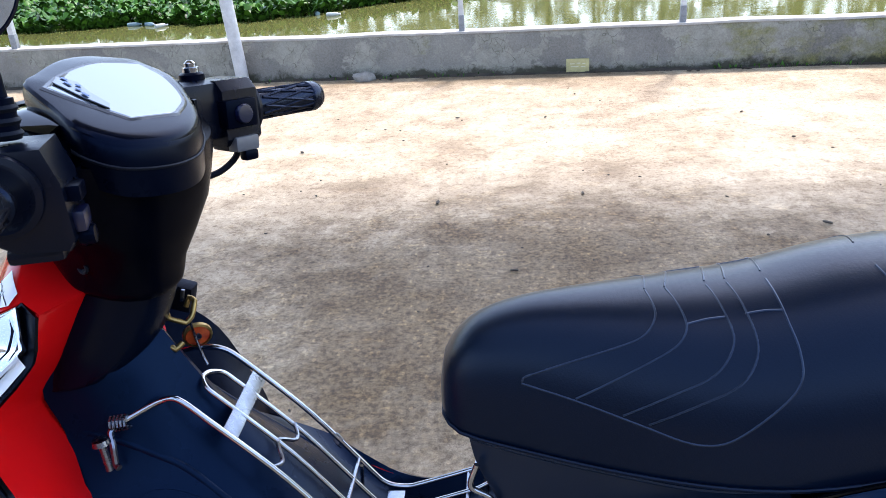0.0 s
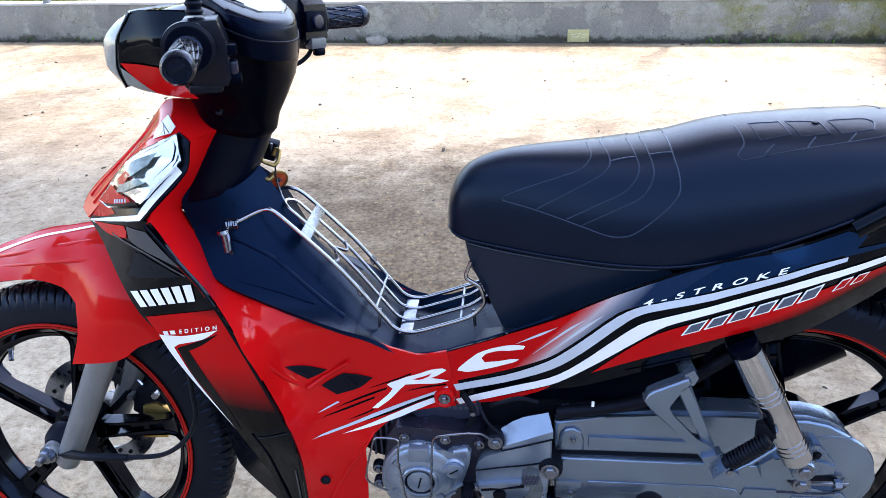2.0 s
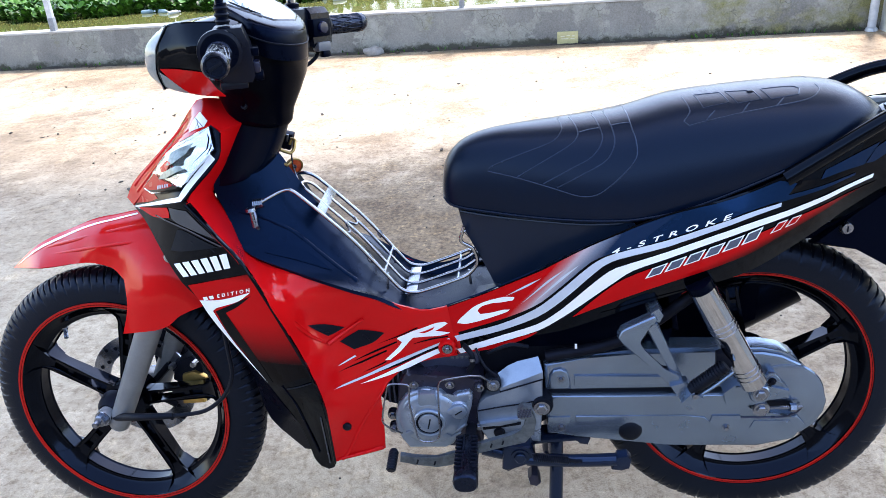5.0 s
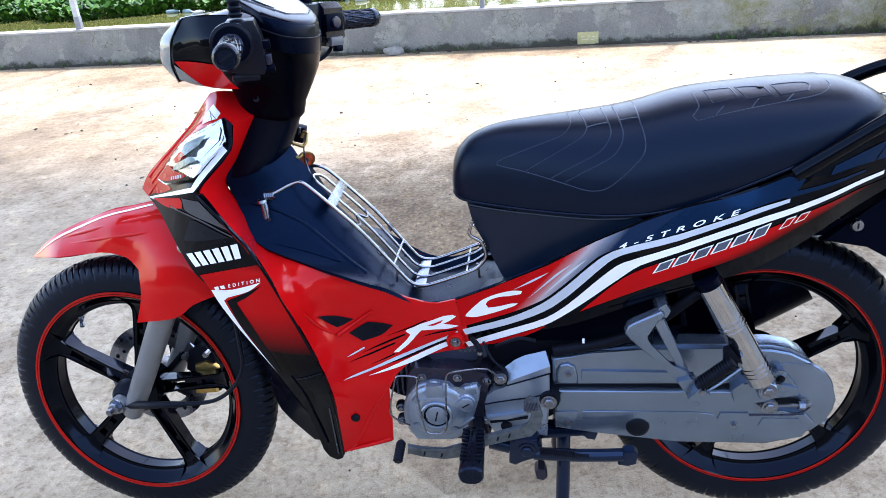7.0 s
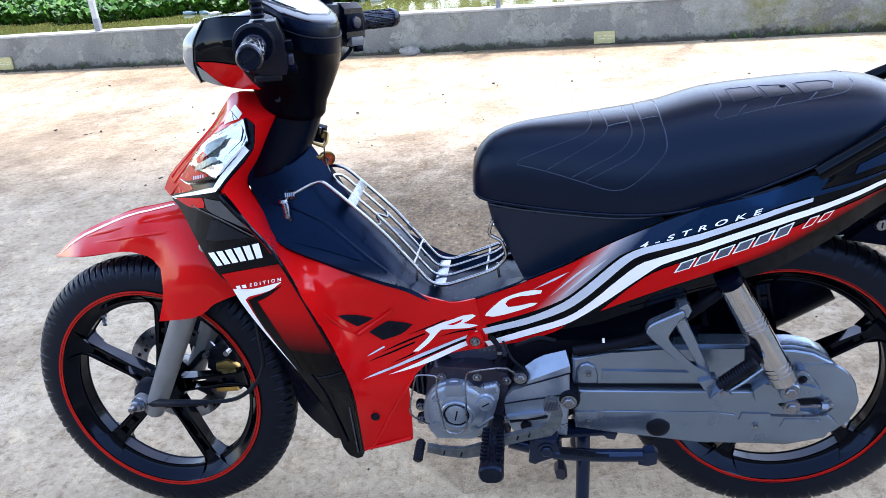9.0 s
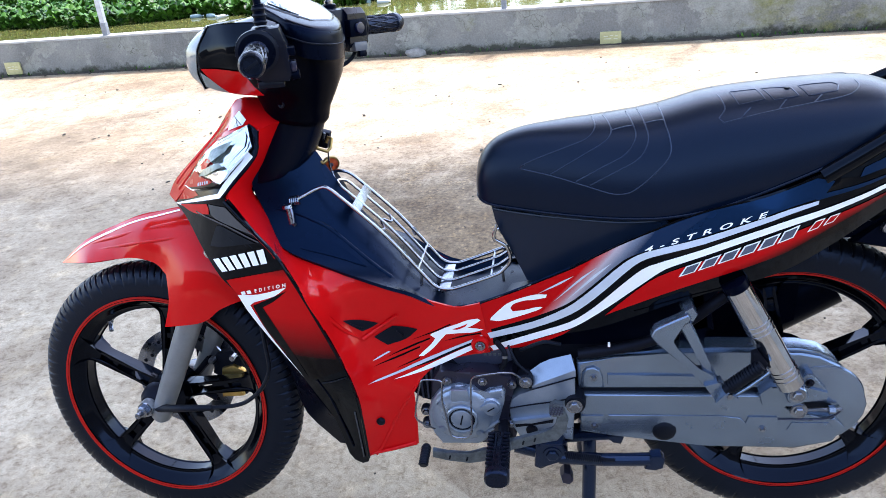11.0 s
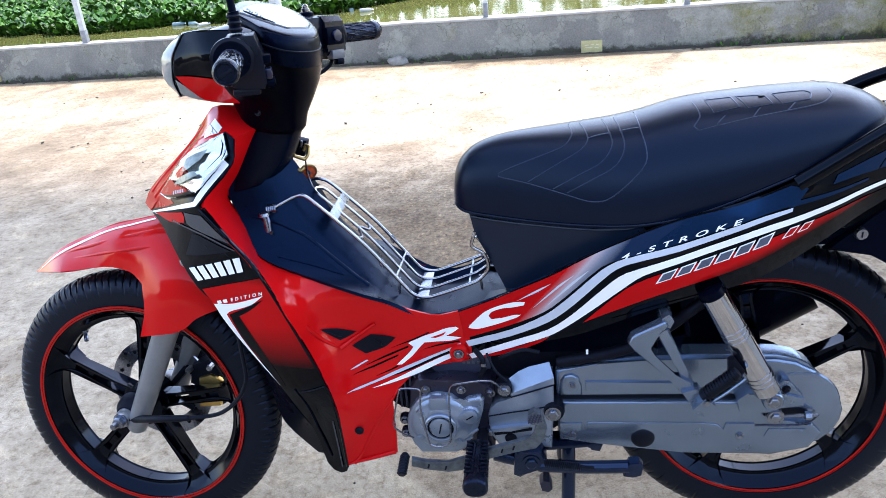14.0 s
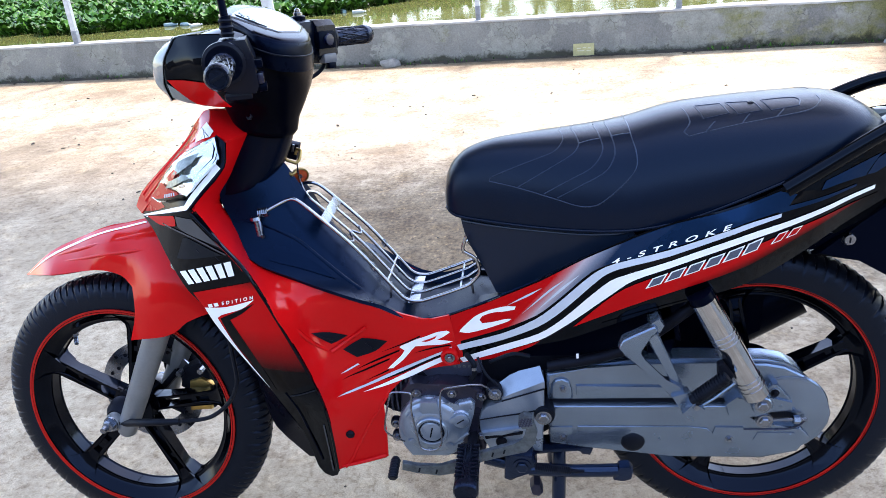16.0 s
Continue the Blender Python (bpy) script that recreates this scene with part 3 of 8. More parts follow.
def fence_post(s, w, lean=0.0, h=1.3):
    t = thing("fence_post", "slim square grey steel post standing on the wall top", "post", on_wall(s, 0.05, WALL_H), "posts on the wall")
    rot = Matrix.Rotation(lean, 4, "Y")
    part("shaft", box((0, 0, h / 2), (w, w, h), bevel=0.003), POST, t, m=rot)
    part("sleeve", box((0, 0, 0.055), (w + 0.004, w + 0.004, 0.11), bevel=0.002), POST_DARK, t, "darker painted foot", m=rot)


for x in (-0.155, 1.295):
    fence_post((CORNER - Vector((x, 4.75, 0))).length, 0.034)
fence_post((CORNER - Vector((-3.52, 5.08, 0))).length, 0.042)
round_post((-1.72, 4.80, 0), (-2.085, 4.80, 7.2), 0.045, "thick leaning galvanised pipe post before the wall", POST)
round_post((2.63, 4.40, 0), (2.68, 4.40, 7.2), 0.028, "slim galvanised pipe post in the wall corner", POST)

# sheet added out of sight overhead to shade the parking place
secs = []
for k in range(121):
    x = -9 + 15 * k / 120
    z = SHADE_Z + 0.012 * math.cos(k * math.pi)
    secs.append([(x, SHADE_Y0, z), (x, SHADE_Y1, z), (x, SHADE_Y1, z + 0.004), (x, SHADE_Y0, z + 0.004)])
tagged(finish("roof", loft(secs), SHADE_SHEET), "unseen corrugated sheet added overhead to shade the yard", "roof", kind="structure")

# loose stone at the foot of the wall, and crumbs
def stone(at, r, mat, name="loose_stone", label="rough grey lump of mortar lying at the wall foot"):
    bm = bmesh.new()
    bmesh.ops.create_icosphere(bm, subdivisions=3, radius=1)
    for v in bm.verts:
        k = 1 + 0.35 * noise.noise(v.co * 1.3 + Vector(at)) + 0.1 * noise.noise(v.co * 5)
        v.co = Vector((v.co.x * r[0] * k, v.co.y * r[1] * k, max(v.co.z, -0.4) * r[2] * k))
    ob = tagged(finish(name, bm, mat), label, "stone", kind="")
    ob.location = Vector(at) + Vector((0, 0, r[2] * 0.38))
    return ob


STONE = worn(material("mortar_lump", (0.34, 0.33, 0.31), 0.9), (0.3, 0.29, 0.27), (0.18, 0.17, 0.15), (0.85, 0.95), 30, 0.5, 120)
stone((-0.84, 4.72, 0), (0.07, 0.05, 0.05), STONE)
rnd = random.Random(5)
bm = bmesh.new()
for k in range(190):
    if k < 95:
        x, y = rnd.uniform(-4.5, 2.5), rnd.uniform(1.6, 4.3)
        r = rnd.choice((0.005, 0.006, 0.007, 0.009, 0.012))
    elif k < 150:
        s = rnd.uniform(0.1, 7.5)
        p = on_wall(s, rnd.uniform(-0.09, -0.015))
        x, y, r = p.x, p.y, rnd.uniform(0.006, 0.02)
    else:
        x, y, r = rnd.uniform(-1.6, 1.2), rnd.uniform(-0.6, 1.5), rnd.uniform(0.003, 0.006)
    v = bmesh.ops.create_icosphere(bm, subdivisions=1, radius=1)["verts"]
    a, sx = rnd.uniform(0, 6.28), rnd.uniform(0.6, 1.9)
    for w in v:
        px, py = w.co.x * r * sx, w.co.y * r * 0.7
        w.co = Vector((x + px * math.cos(a) - py * math.sin(a), y + px * math.sin(a) + py * math.cos(a), 0.004 + r * 0.3 + w.co.z * r * 0.45))
CRUMB = worn(material("dark_crumbs", (0.05, 0.04, 0.03), 0.9), (0.07, 0.055, 0.04), (0.025, 0.022, 0.018), (0.85, 0.95), 9)
tagged(finish("floor_litter", bm, CRUMB), "scattered dark crumbs, dry leaf bits and pebbles on the floor", "litter", kind="stuff")

# ragged ridge of dirt and old mortar in the joint under the wall
secs = []
for k in range(421):
    s = 0.03 + 9.0 * k / 420
    a = noise.noise((s * 2.3, 1.0, 0.0)) + 0.5 * noise.noise((s * 9.0, 4.0, 0.0))
    wide = 0.03 + 0.022 * a
    high = max(0.002, 0.010 + 0.016 * (noise.noise((s * 3.1, 8.0, 0.0)) + 0.7 * noise.noise((s * 14.0, 2.0, 0.0))))
    secs.append([on_wall(s, o, z) for o, z in ((0.0, -0.01), (0.0, high), (-0.016 - wide * 0.2, high * 0.9), (-0.016 - wide * 0.7, high * 0.45), (-0.016 - wide, -0.006))])
tagged(finish("wall_foot_dirt", loft(secs), CRUMB, angle=50), "ragged dark line of dirt and old mortar along the wall foot", "dirt", kind="stuff")

# weeds in the joint under the wall
LEAF = worn(material("leaf", (0.07, 0.16, 0.03), 0.45), (0.1, 0.23, 0.035), (0.035, 0.09, 0.015), (0.35, 0.55), 3)
LEAF.node_tree.nodes["Principled BSDF"].inputs["Subsurface Weight"].default_value = 0.0


def leaf_variation(m, light, dark):
    t, n, l, b = nodes_of(m)
    g = n.new("ShaderNodeNewGeometry")
    c = ramp(m, g.outputs["Random Per Island"], [(0.0, dark), (0.6, light), (1.0, (light[0] * 1.5, light[1] * 1.25, light[2] * 1.2))])
    link(m, c, "Base Color")


LEAF.node_tree.nodes["Principled BSDF"].inputs["Specular IOR Level"].default_value = 0.16
leaf_variation(LEAF, (0.042, 0.13, 0.014), (0.004, 0.02, 0.003))
bm = bmesh.new()
for k in range(160):
    s = rnd.choice((rnd.uniform(0.0, 1.2), rnd.uniform(2.6, 7.5)))
    p = on_wall(s, rnd.uniform(-0.05, -0.014))
    h, a = rnd.uniform(0.012, 0.04), rnd.uniform(0, 6.28)
    d = Vector((math.cos(a), math.sin(a), 0)) * h * 0.6
    e = Vector((-d.y, d.x, 0)) * 0.35
    bm.faces.new([bm.verts.new(q) for q in (p, p + d * 0.5 + e + Vector((0, 0, h * 0.6)), p + d + Vector((0, 0, h)), p + d * 0.5 - e + Vector((0, 0, h * 0.6)))])
tagged(finish("wall_foot_weeds", bm, LEAF), "tiny weeds and moss growing along the wall foot", "weeds", kind="stuff")

# water
WATER = material("murky_water", (0.13, 0.105, 0.035), 0.05, spec=0.2)


def water_look(m):
    a = noise_node(m, 0.35, 4, 0.6)
    link(m, ramp(m, a, [(0.35, (0.085, 0.09, 0.026)), (0.65, (0.115, 0.118, 0.038))]), "Base Color")
    bump(m, noise_node(m, 2.2, 4, 0.55, stretch=(0.6, 1.6, 1)), 0.03, 0.05)
    bump(m, noise_node(m, 14.0, 3, 0.5, stretch=(0.7, 1.5, 1)), 0.03, 0.012)


water_look(WATER)
bm = bmesh.new()
bm.faces.new([bm.verts.new((x, y, -0.62)) for x, y in ((-400, 43.96), (2.7, 4.51), (400, 4.51), (400, 120), (-400, 120))])
tagged(finish("water", bm, WATER), "still murky olive-brown water behind the wall", "water", kind="structure")
bm = bmesh.new()
bm.faces.new([bm.verts.new(p) for p in ((-2500, -2500, -1.3), (2500, -2500, -1.3), (2500, 2500, -1.3), (-2500, 2500, -1.3))])
tagged(finish("ground", bm, MUD), "bare brown ground around the yard and under the water", "ground", kind="structure")

# dark ground added out of view, so that the paint mirrors less light
ADDED_EARTH = worn(material("added_dark_earth", (0.05, 0.04, 0.03), 0.95), (0.06, 0.05, 0.035), (0.03, 0.025, 0.02), (0.85, 0.95), 1.5)
tagged(finish("earth_yard", box((0, FLOOR_Y0 - 20.06, -0.56), (120, 40, 1.1)), ADDED_EARTH), "dark ground added unseen behind the viewer to darken reflections", "ground", kind="structure")

# plain wall added unseen behind the viewer, to darken what the paint mirrors
HOUSE = worn(material("added_wall_plaster", (0.12, 0.11, 0.1), 0.9), (0.13, 0.12, 0.11), (0.085, 0.08, 0.07), (0.8, 0.95), 1.5, 0.3, 60)
tagged(finish("wall_south", box((-1.0, -6.02, 0.8), (26, 0.2, 3.0), bevel=0.02), HOUSE), "plain dark wall added unseen behind the viewer to darken reflections", "wall", kind="structure")

# floating water plants along the far side
def hyacinth(bm, p, size, rnd):
    """A rosette of round, cupped leaves on short stalks."""
    for k in range(rnd.randint(4, 7)):
        a = rnd.uniform(0, 6.283)
        tilt = rnd.uniform(0.25, 1.15)
        r = size * rnd.uniform(0.7, 1.15)
        out = Vector((math.cos(a), math.sin(a), 0))
        side = Vector((-out.y, out.x, 0))
        c = p + out * size * rnd.uniform(0.3, 1.0) + Vector((0, 0, size * rnd.uniform(0.5, 1.9)))
        up = (out * math.cos(tilt) + Vector((0, 0, 1)) * math.sin(tilt)).normalized()
        rim = []
        for i in range(7):
            u = math.pi * 2 * i / 7
            q = c + side * math.cos(u) * r * 0.52 + up * math.sin(u) * r * 0.5
            q += side.cross(up) * r * 0.12 * math.cos(2 * u)
            rim.append(bm.verts.new(q))
        mid = bm.verts.new(c + side.cross(up) * (-0.1 * r))
        for i in range(7):
            bm.faces.new((rim[i], rim[(i + 1) % 7], mid))
        w = side * r * 0.05
        bm.faces.new([bm.verts.new(q) for q in (p - w, p + w, c - up * r * 0.4 + w, c - up * r * 0.4 - w)])


rnd = random.Random(11)
bm = bmesh.new()
for k in range(6500):
    x = rnd.uniform(-16, 1.2)
    edge = 13.0 + 0.55 * noise.noise((x * 0.55, 0, 0)) + 0.3 * noise.noise((x * 2.1, 5, 0)) + max(0, x + 3.2) * 0.95 + max(0, -8 - x) * 0.3
    y = edge + 6.5 * rnd.random() ** 1.5
    hyacinth(bm, Vector((x, y, -0.63)), rnd.uniform(0.085, 0.135), rnd)
tagged(finish("water_plants", bm, LEAF, angle=80), "dense mat of green floating water plants", "plants", kind="stuff")

# far bank with bushes that the water mirrors
BUSH = material("far_foliage", (0.05, 0.09, 0.02), 0.6)
leaf_variation(BUSH, (0.14, 0.155, 0.05), (0.07, 0.085, 0.025))
bm = bmesh.new()
rnd = random.Random(3)
for k in range(10000):
    x = rnd.uniform(-75, 75)
    y = rnd.uniform(44, 52)
    top = 8.5 + 2.5 * noise.noise((x * 0.07, 0, 2)) + 1 * noise.noise((x * 0.3, 0, 9))
    z = -0.6 + top * rnd.random()
    r = rnd.uniform(0.35, 0.8)
    a, b = rnd.uniform(0, 6.28), rnd.uniform(-1, 1)
    u = Vector((math.cos(a), math.sin(a) * 0.4, b)).normalized() * r
    w = Vector((-u.z, rnd.uniform(-0.4, 0.4), u.x)).normalized() * r * 0.7
    c = Vector((x, y, z))
    bm.faces.new([bm.verts.new(c + q) for q in (-u, w * 0.6, u, -w * 0.6)])
tagged(finish("far_bushes", bm, BUSH, angle=80), "green bushes along the far bank of the water", "bushes", kind="stuff")


# plastic bottles adrift at the edge of the plants
BOTTLE = worn(material("pale_blue_plastic", (0.5, 0.6, 0.62), 0.2), (0.2, 0.29, 0.31), (0.12, 0.18, 0.2), (0.15, 0.3), 12)
BOTTLE_WHITE = worn(material("white_plastic", (0.7, 0.7, 0.68), 0.35), (0.4, 0.42, 0.4), (0.25, 0.27, 0.25), (0.3, 0.45), 12)
for x, y, turn, mat, label in ((-6.33, 13.1, 0.3, BOTTLE, "pale blue plastic bottle floating by the plants"), (-6.0, 13.0, -0.5, BOTTLE, "pale blue plastic bottle floating by the plants"), (-5.7, 12.75, 1.0, BOTTLE_WHITE, "white plastic bottle floating by the plants"), (-2.75, 12.9, 0.2, BOTTLE_WHITE, "white plastic bottle floating by the plants"), (-3.1, 13.2, 2.0, BOTTLE, "pale blue plastic bottle floating by the plants")):
    bt = thing("floating_bottle", label, "bottle", (x, y, -0.6), "floating bottles")
    bt.rotation_euler = (0, 0, turn)
    bt.scale = (0.75, 0.75, 0.75)
    part("body", lathe([(0.0, -0.16), (0.045, -0.155), (0.055, -0.13), (0.055, 0.05), (0.04, 0.1), (0.02, 0.125), (0.018, 0.15), (0.0, 0.15)], axis="x", seg=16), mat, bt)
    part("cap", lathe([(0.0, 0.148), (0.021, 0.148), (0.021, 0.17), (0.0, 0.17)], axis="x", seg=12), WHITE, bt)

# ---- the motorcycle ----
bike = thing("motorcycle", "red and black underbone motorcycle on its centre stand", "motorcycle")
RAKE = radians(28)
AXIS_AT = Vector((-0.575, 0, 0.283))
AXIS = Vector((math.sin(RAKE), 0, math.cos(RAKE)))
STEER = Matrix.Translation(AXIS_AT) @ Matrix.Rotation(radians(-9.6), 4, AXIS) @ Matrix.Translation(-AXIS_AT)
STEER_MIRROR = STEER @ MIRROR @ STEER.inverted()
FRONT = Vector((-0.594, 0, 0.2855))


def tyre(radius, half, pitch, phase):
    """A round-shouldered tyre with slanted grooves cut into both shoulders."""
    rim_r = 0.2155
    prof = [(rim_r - 0.004, -half * 0.62)]
    for k in range(27):
        u = k / 26 * math.pi
        prof.append((rim_r + (radius - rim_r) * math.sin(u) ** 0.58, -half * math.cos(u) * (0.97 if k in (0, 26) else 1.0)))
    prof.append((rim_r - 0.004, half * 0.62))

    def wave(r, h, u):
        edge = (r - rim_r) / (radius - rim_r)
        s = abs(h) / half
        if edge < 0.5:
            return r + (0.0011 if 0.3 < edge < 0.4 else 0.0)
        ph = (u * pitch / (2 * math.pi) + (phase if h > 0 else 0.0) + s * 0.75 + 0.12 * math.sin(s * 5)) % 1.0
        if ph < 0.1 and s > 0.16:
            return r - 0.0044
        if 0.5 < ph < 0.58 and 0.42 < s < 0.86:
            return r - 0.0038
        if 0.26 < ph < 0.34 and s < 0.3:
            return r - 0.0026
        return r + 0.0006 * math.sin(u * 97 + h * 260)

    return lathe(prof, seg=1080, closed=True, wave=wave)


def spoke(bm, a, r0, r1):
    """A cast spoke: two raised edges with a sunken web and an open slot near the hub, flaring into the rim."""
    old = set(bm.verts)
    half = lambda r: 0.0155 - 0.045 * (r - r0) if r < r0 + 0.12 else 0.0101 + 0.3 * (r - r0 - 0.12)
    rows = [r0 + (r1 - r0) * k / 8 for k in range(9)]
    for s in (-1, 1):
        outer = [(r, s * half(r)) for r in rows]
        inner = [(r, s * (half(r) - 0.0052)) for r in rows[::-1]]
        plate_into(bm, (outer + inner)[:: -s], 0.013, -0.016, 0.0026)
    web = [r for r in rows if r > r0 + 0.045]
    plate_into(bm, [(r, -half(r) + 0.003) for r in web] + [(r, half(r) - 0.003) for r in web[::-1]], 0.009, -0.006, 0.0)
    plate_into(bm, [(r0 - 0.012, -0.018), (r0 + 0.014, -0.0155), (r0 + 0.014, 0.0155), (r0 - 0.012, 0.018)], 0.012, -0.0135, 0.002)
    k = r0 + 0.085
    plate_into(bm, [(k, -half(k) + 0.003), (k + 0.012, -half(k) + 0.003), (k + 0.012, half(k) - 0.003), (k, half(k) - 0.003)], 0.009, -0.0125, 0.002)
    # foot that spreads over the slope of the rim
    for s in (-1, 1):
        secs = []
        for r, w, y in ((r1 - 0.026, 0.0108, -0.0135), (r1 - 0.006, 0.017, -0.0155), (r1 + 0.008, 0.028, -0.0225), (r1 + 0.019, 0.04, -0.0315)):
            y = y if s < 0 else -y
            secs.append([(r, y + s * 0.004, -w), (r, y, -w * 0.92), (r, y - s * -0.0008, 0.0), (r, y, w * 0.92), (r, y + s * 0.004, w), (r + 0.004, y - s * 0.02, w * 0.9), (r + 0.004, y - s * 0.02, -w * 0.9)])
        rows_ = [[bm.verts.new(p) for p in q] for q in secs]
        for p, q in zip(rows_, rows_[1:]):
            for i in range(7):
                bm.faces.new((p[i], p[(i + 1) % 7], q[(i + 1) % 7], q[i]))
        bm.faces.new(rows_[0][::-1])
        bm.faces.new(rows_[-1])
    bmesh.ops.transform(bm, matrix=Matrix.Rotation(-a, 4, "Y"), verts=[v for v in bm.verts if v not in old])


RIM_PROFILE = [(0.209, -0.0345), (0.2095, -0.0365), (0.217, -0.037), (0.218, -0.034), (0.214, -0.022), (0.208, 0.0)]
RIM_INNER = [(0.1865, -0.0115), (0.1845, -0.0135), (0.1855, -0.016), (0.189, -0.0165), (0.196, -0.0215), (0.204, -0.031)]


def wheel(name, radius, half, first, m, hub_r, label, phase, pitch):
    half_prof = [(0.1865, 0.0)] + RIM_INNER + RIM_PROFILE
    prof = half_prof + [(r, -y) for r, y in half_prof[-2:0:-1]]
    w = part(name, lathe(prof, seg=144, closed=True), WHEEL_BLACK, bike, label, m=m)
    part("tyre", tyre(radius, half, pitch, phase), TYRE, w, "black rubber tyre with slanted tread grooves")
    for s in (-1, 1):
        part("rim_stripe", lathe([(0.2135, s * 0.0363), (0.2138, s * 0.0379), (0.2172, s * 0.0379), (0.2176, s * 0.0358)], seg=144, closed=True), RIM_RED, w, "red reflective rim stripe")
        part("rim_pinstripe", lathe([(0.2095, s * 0.0355), (0.2098, s * 0.0375), (0.2124, s * 0.0377), (0.2126, s * 0.036)], seg=144, closed=True), RIM_RED, w, "thin red line")
    for k in range(5):
        bm = bmesh.new()
        spoke(bm, radians(first + 72 * k), hub_r * 0.85, 0.1865)
        part("spoke", bm, WHEEL_BLACK, w)
    part("hub", lathe([(0.0, -0.045), (hub_r * 0.5, -0.045), (hub_r * 0.62, -0.036), (hub_r, -0.03), (hub_r, 0.03), (hub_r * 0.62, 0.036), (hub_r * 0.5, 0.045), (0.0, 0.045)], seg=40), WHEEL_BLACK, w)
    return w


# the machine stands a few degrees off upright, its top away from the open side
FRONT_M = Matrix.Translation((-0.588, 0, 0.2835)) @ Matrix.Rotation(radians(-4), 4, "Z") @ Matrix.Rotation(radians(-6), 4, "X")
REAR_M = Matrix.Translation((0.589, 0, 0.301)) @ Matrix.Rotation(radians(-1.5), 4, "Z") @ Matrix.Rotation(radians(-5), 4, "X")
front_wheel = wheel("front_wheel", 0.2785, 0.0345, 8, FRONT_M, 0.042, "black five-spoke cast front wheel", 0.5, 56)
rear_wheel = wheel("rear_wheel", 0.2765, 0.041, 28, REAR_M, 0.07, "black five-spoke cast rear wheel", 0.3, 42)

# valve of the front wheel
va = radians(124)
vp = Vector((0.192 * math.cos(va), -0.004, 0.192 * math.sin(va)))
vd = Vector((-math.cos(va) * 0.75, -0.66, -math.sin(va) * 0.75))
part("valve", tube([vp, vp + vd * 0.012, vp + vd * 0.014, vp + vd * 0.032], lambda s: 0.006 if s < 0.35 else 0.0042, sub=1, res=10), STEEL, front_wheel, "metal valve stem")

# brake disc and caliper on the far side of the front wheel
disc = part("brake_disc", lathe([(0.075, 0.048), (0.11, 0.048), (0.11, 0.053), (0.075, 0.053)], seg=72, closed=True), STEEL, front_wheel, "drilled steel brake disc")
for k in range(30):
    a = 2 * math.pi * k / 30
    r = (0.083, 0.092, 0.101)[k % 3]
    part("hole", lathe([(0.0, 0.0465), (0.004, 0.0465), (0.004, 0.0475), (0, 0.0475)], (r * math.cos(a), 0, r * math.sin(a)), seg=10), DARK, disc)
for k in range(5):
    a = 2 * math.pi * (k + 0.3) / 5
    part("carrier_arm", tube([(0.03 * math.cos(a), 0.05, 0.03 * math.sin(a)), (0.08 * math.cos(a + 0.25), 0.05, 0.08 * math.sin(a + 0.25))], 0.008, sub=1), DARK, disc)
cal = FRONT_M
bm = bmesh.new()
plate_into(bm, [(0.075, 0.02), (0.085, 0.06), (0.125, 0.075), (0.145, 0.055), (0.14, 0.01), (0.115, -0.005)], 0.085, 0.03, 0.008)
plate_into(bm, [(0.085, -0.035), (0.14, -0.03), (0.135, -0.005), (0.09, -0.01)], 0.08, 0.035, 0.005)
caliper = part("brake_caliper", bm, DARK, bike, "dark brake caliper with gold covers", m=cal)
part("caliper_cover", plate([(0.098, 0.012), (0.148, 0.004), (0.152, 0.03), (0.128, 0.044), (0.102, 0.036)], 0.034, 0.022, 0.004), GOLD, caliper, "gold caliper cover")
part("caliper_cover", plate([(0.09, -0.032), (0.138, -0.028), (0.134, -0.012), (0.092, -0.014)], 0.036, 0.026, 0.003), GOLD, caliper, "gold caliper cover")
for x, z in ((0.085, 0.055), (0.132, 0.062), (0.088, 0.005), (0.125, -0.002)):
    part("bolt", lathe([(0.0, 0.014), (0.0055, 0.014), (0.0065, 0.018), (0.0065, 0.03), (0.0, 0.03)], (x, 0, z), seg=8), STEEL, caliper)
bm = bmesh.new()
box_into(bm, (0.06, 0.075, 0.05), (0.07, 0.025, 0.06), bevel=0.006)
box_into(bm, (0.045, 0.07, 0.1), (0.04, 0.03, 0.05), bevel=0.006)
part("caliper_bracket", bm, DARK, bike, "dark cast caliper bracket", m=cal)

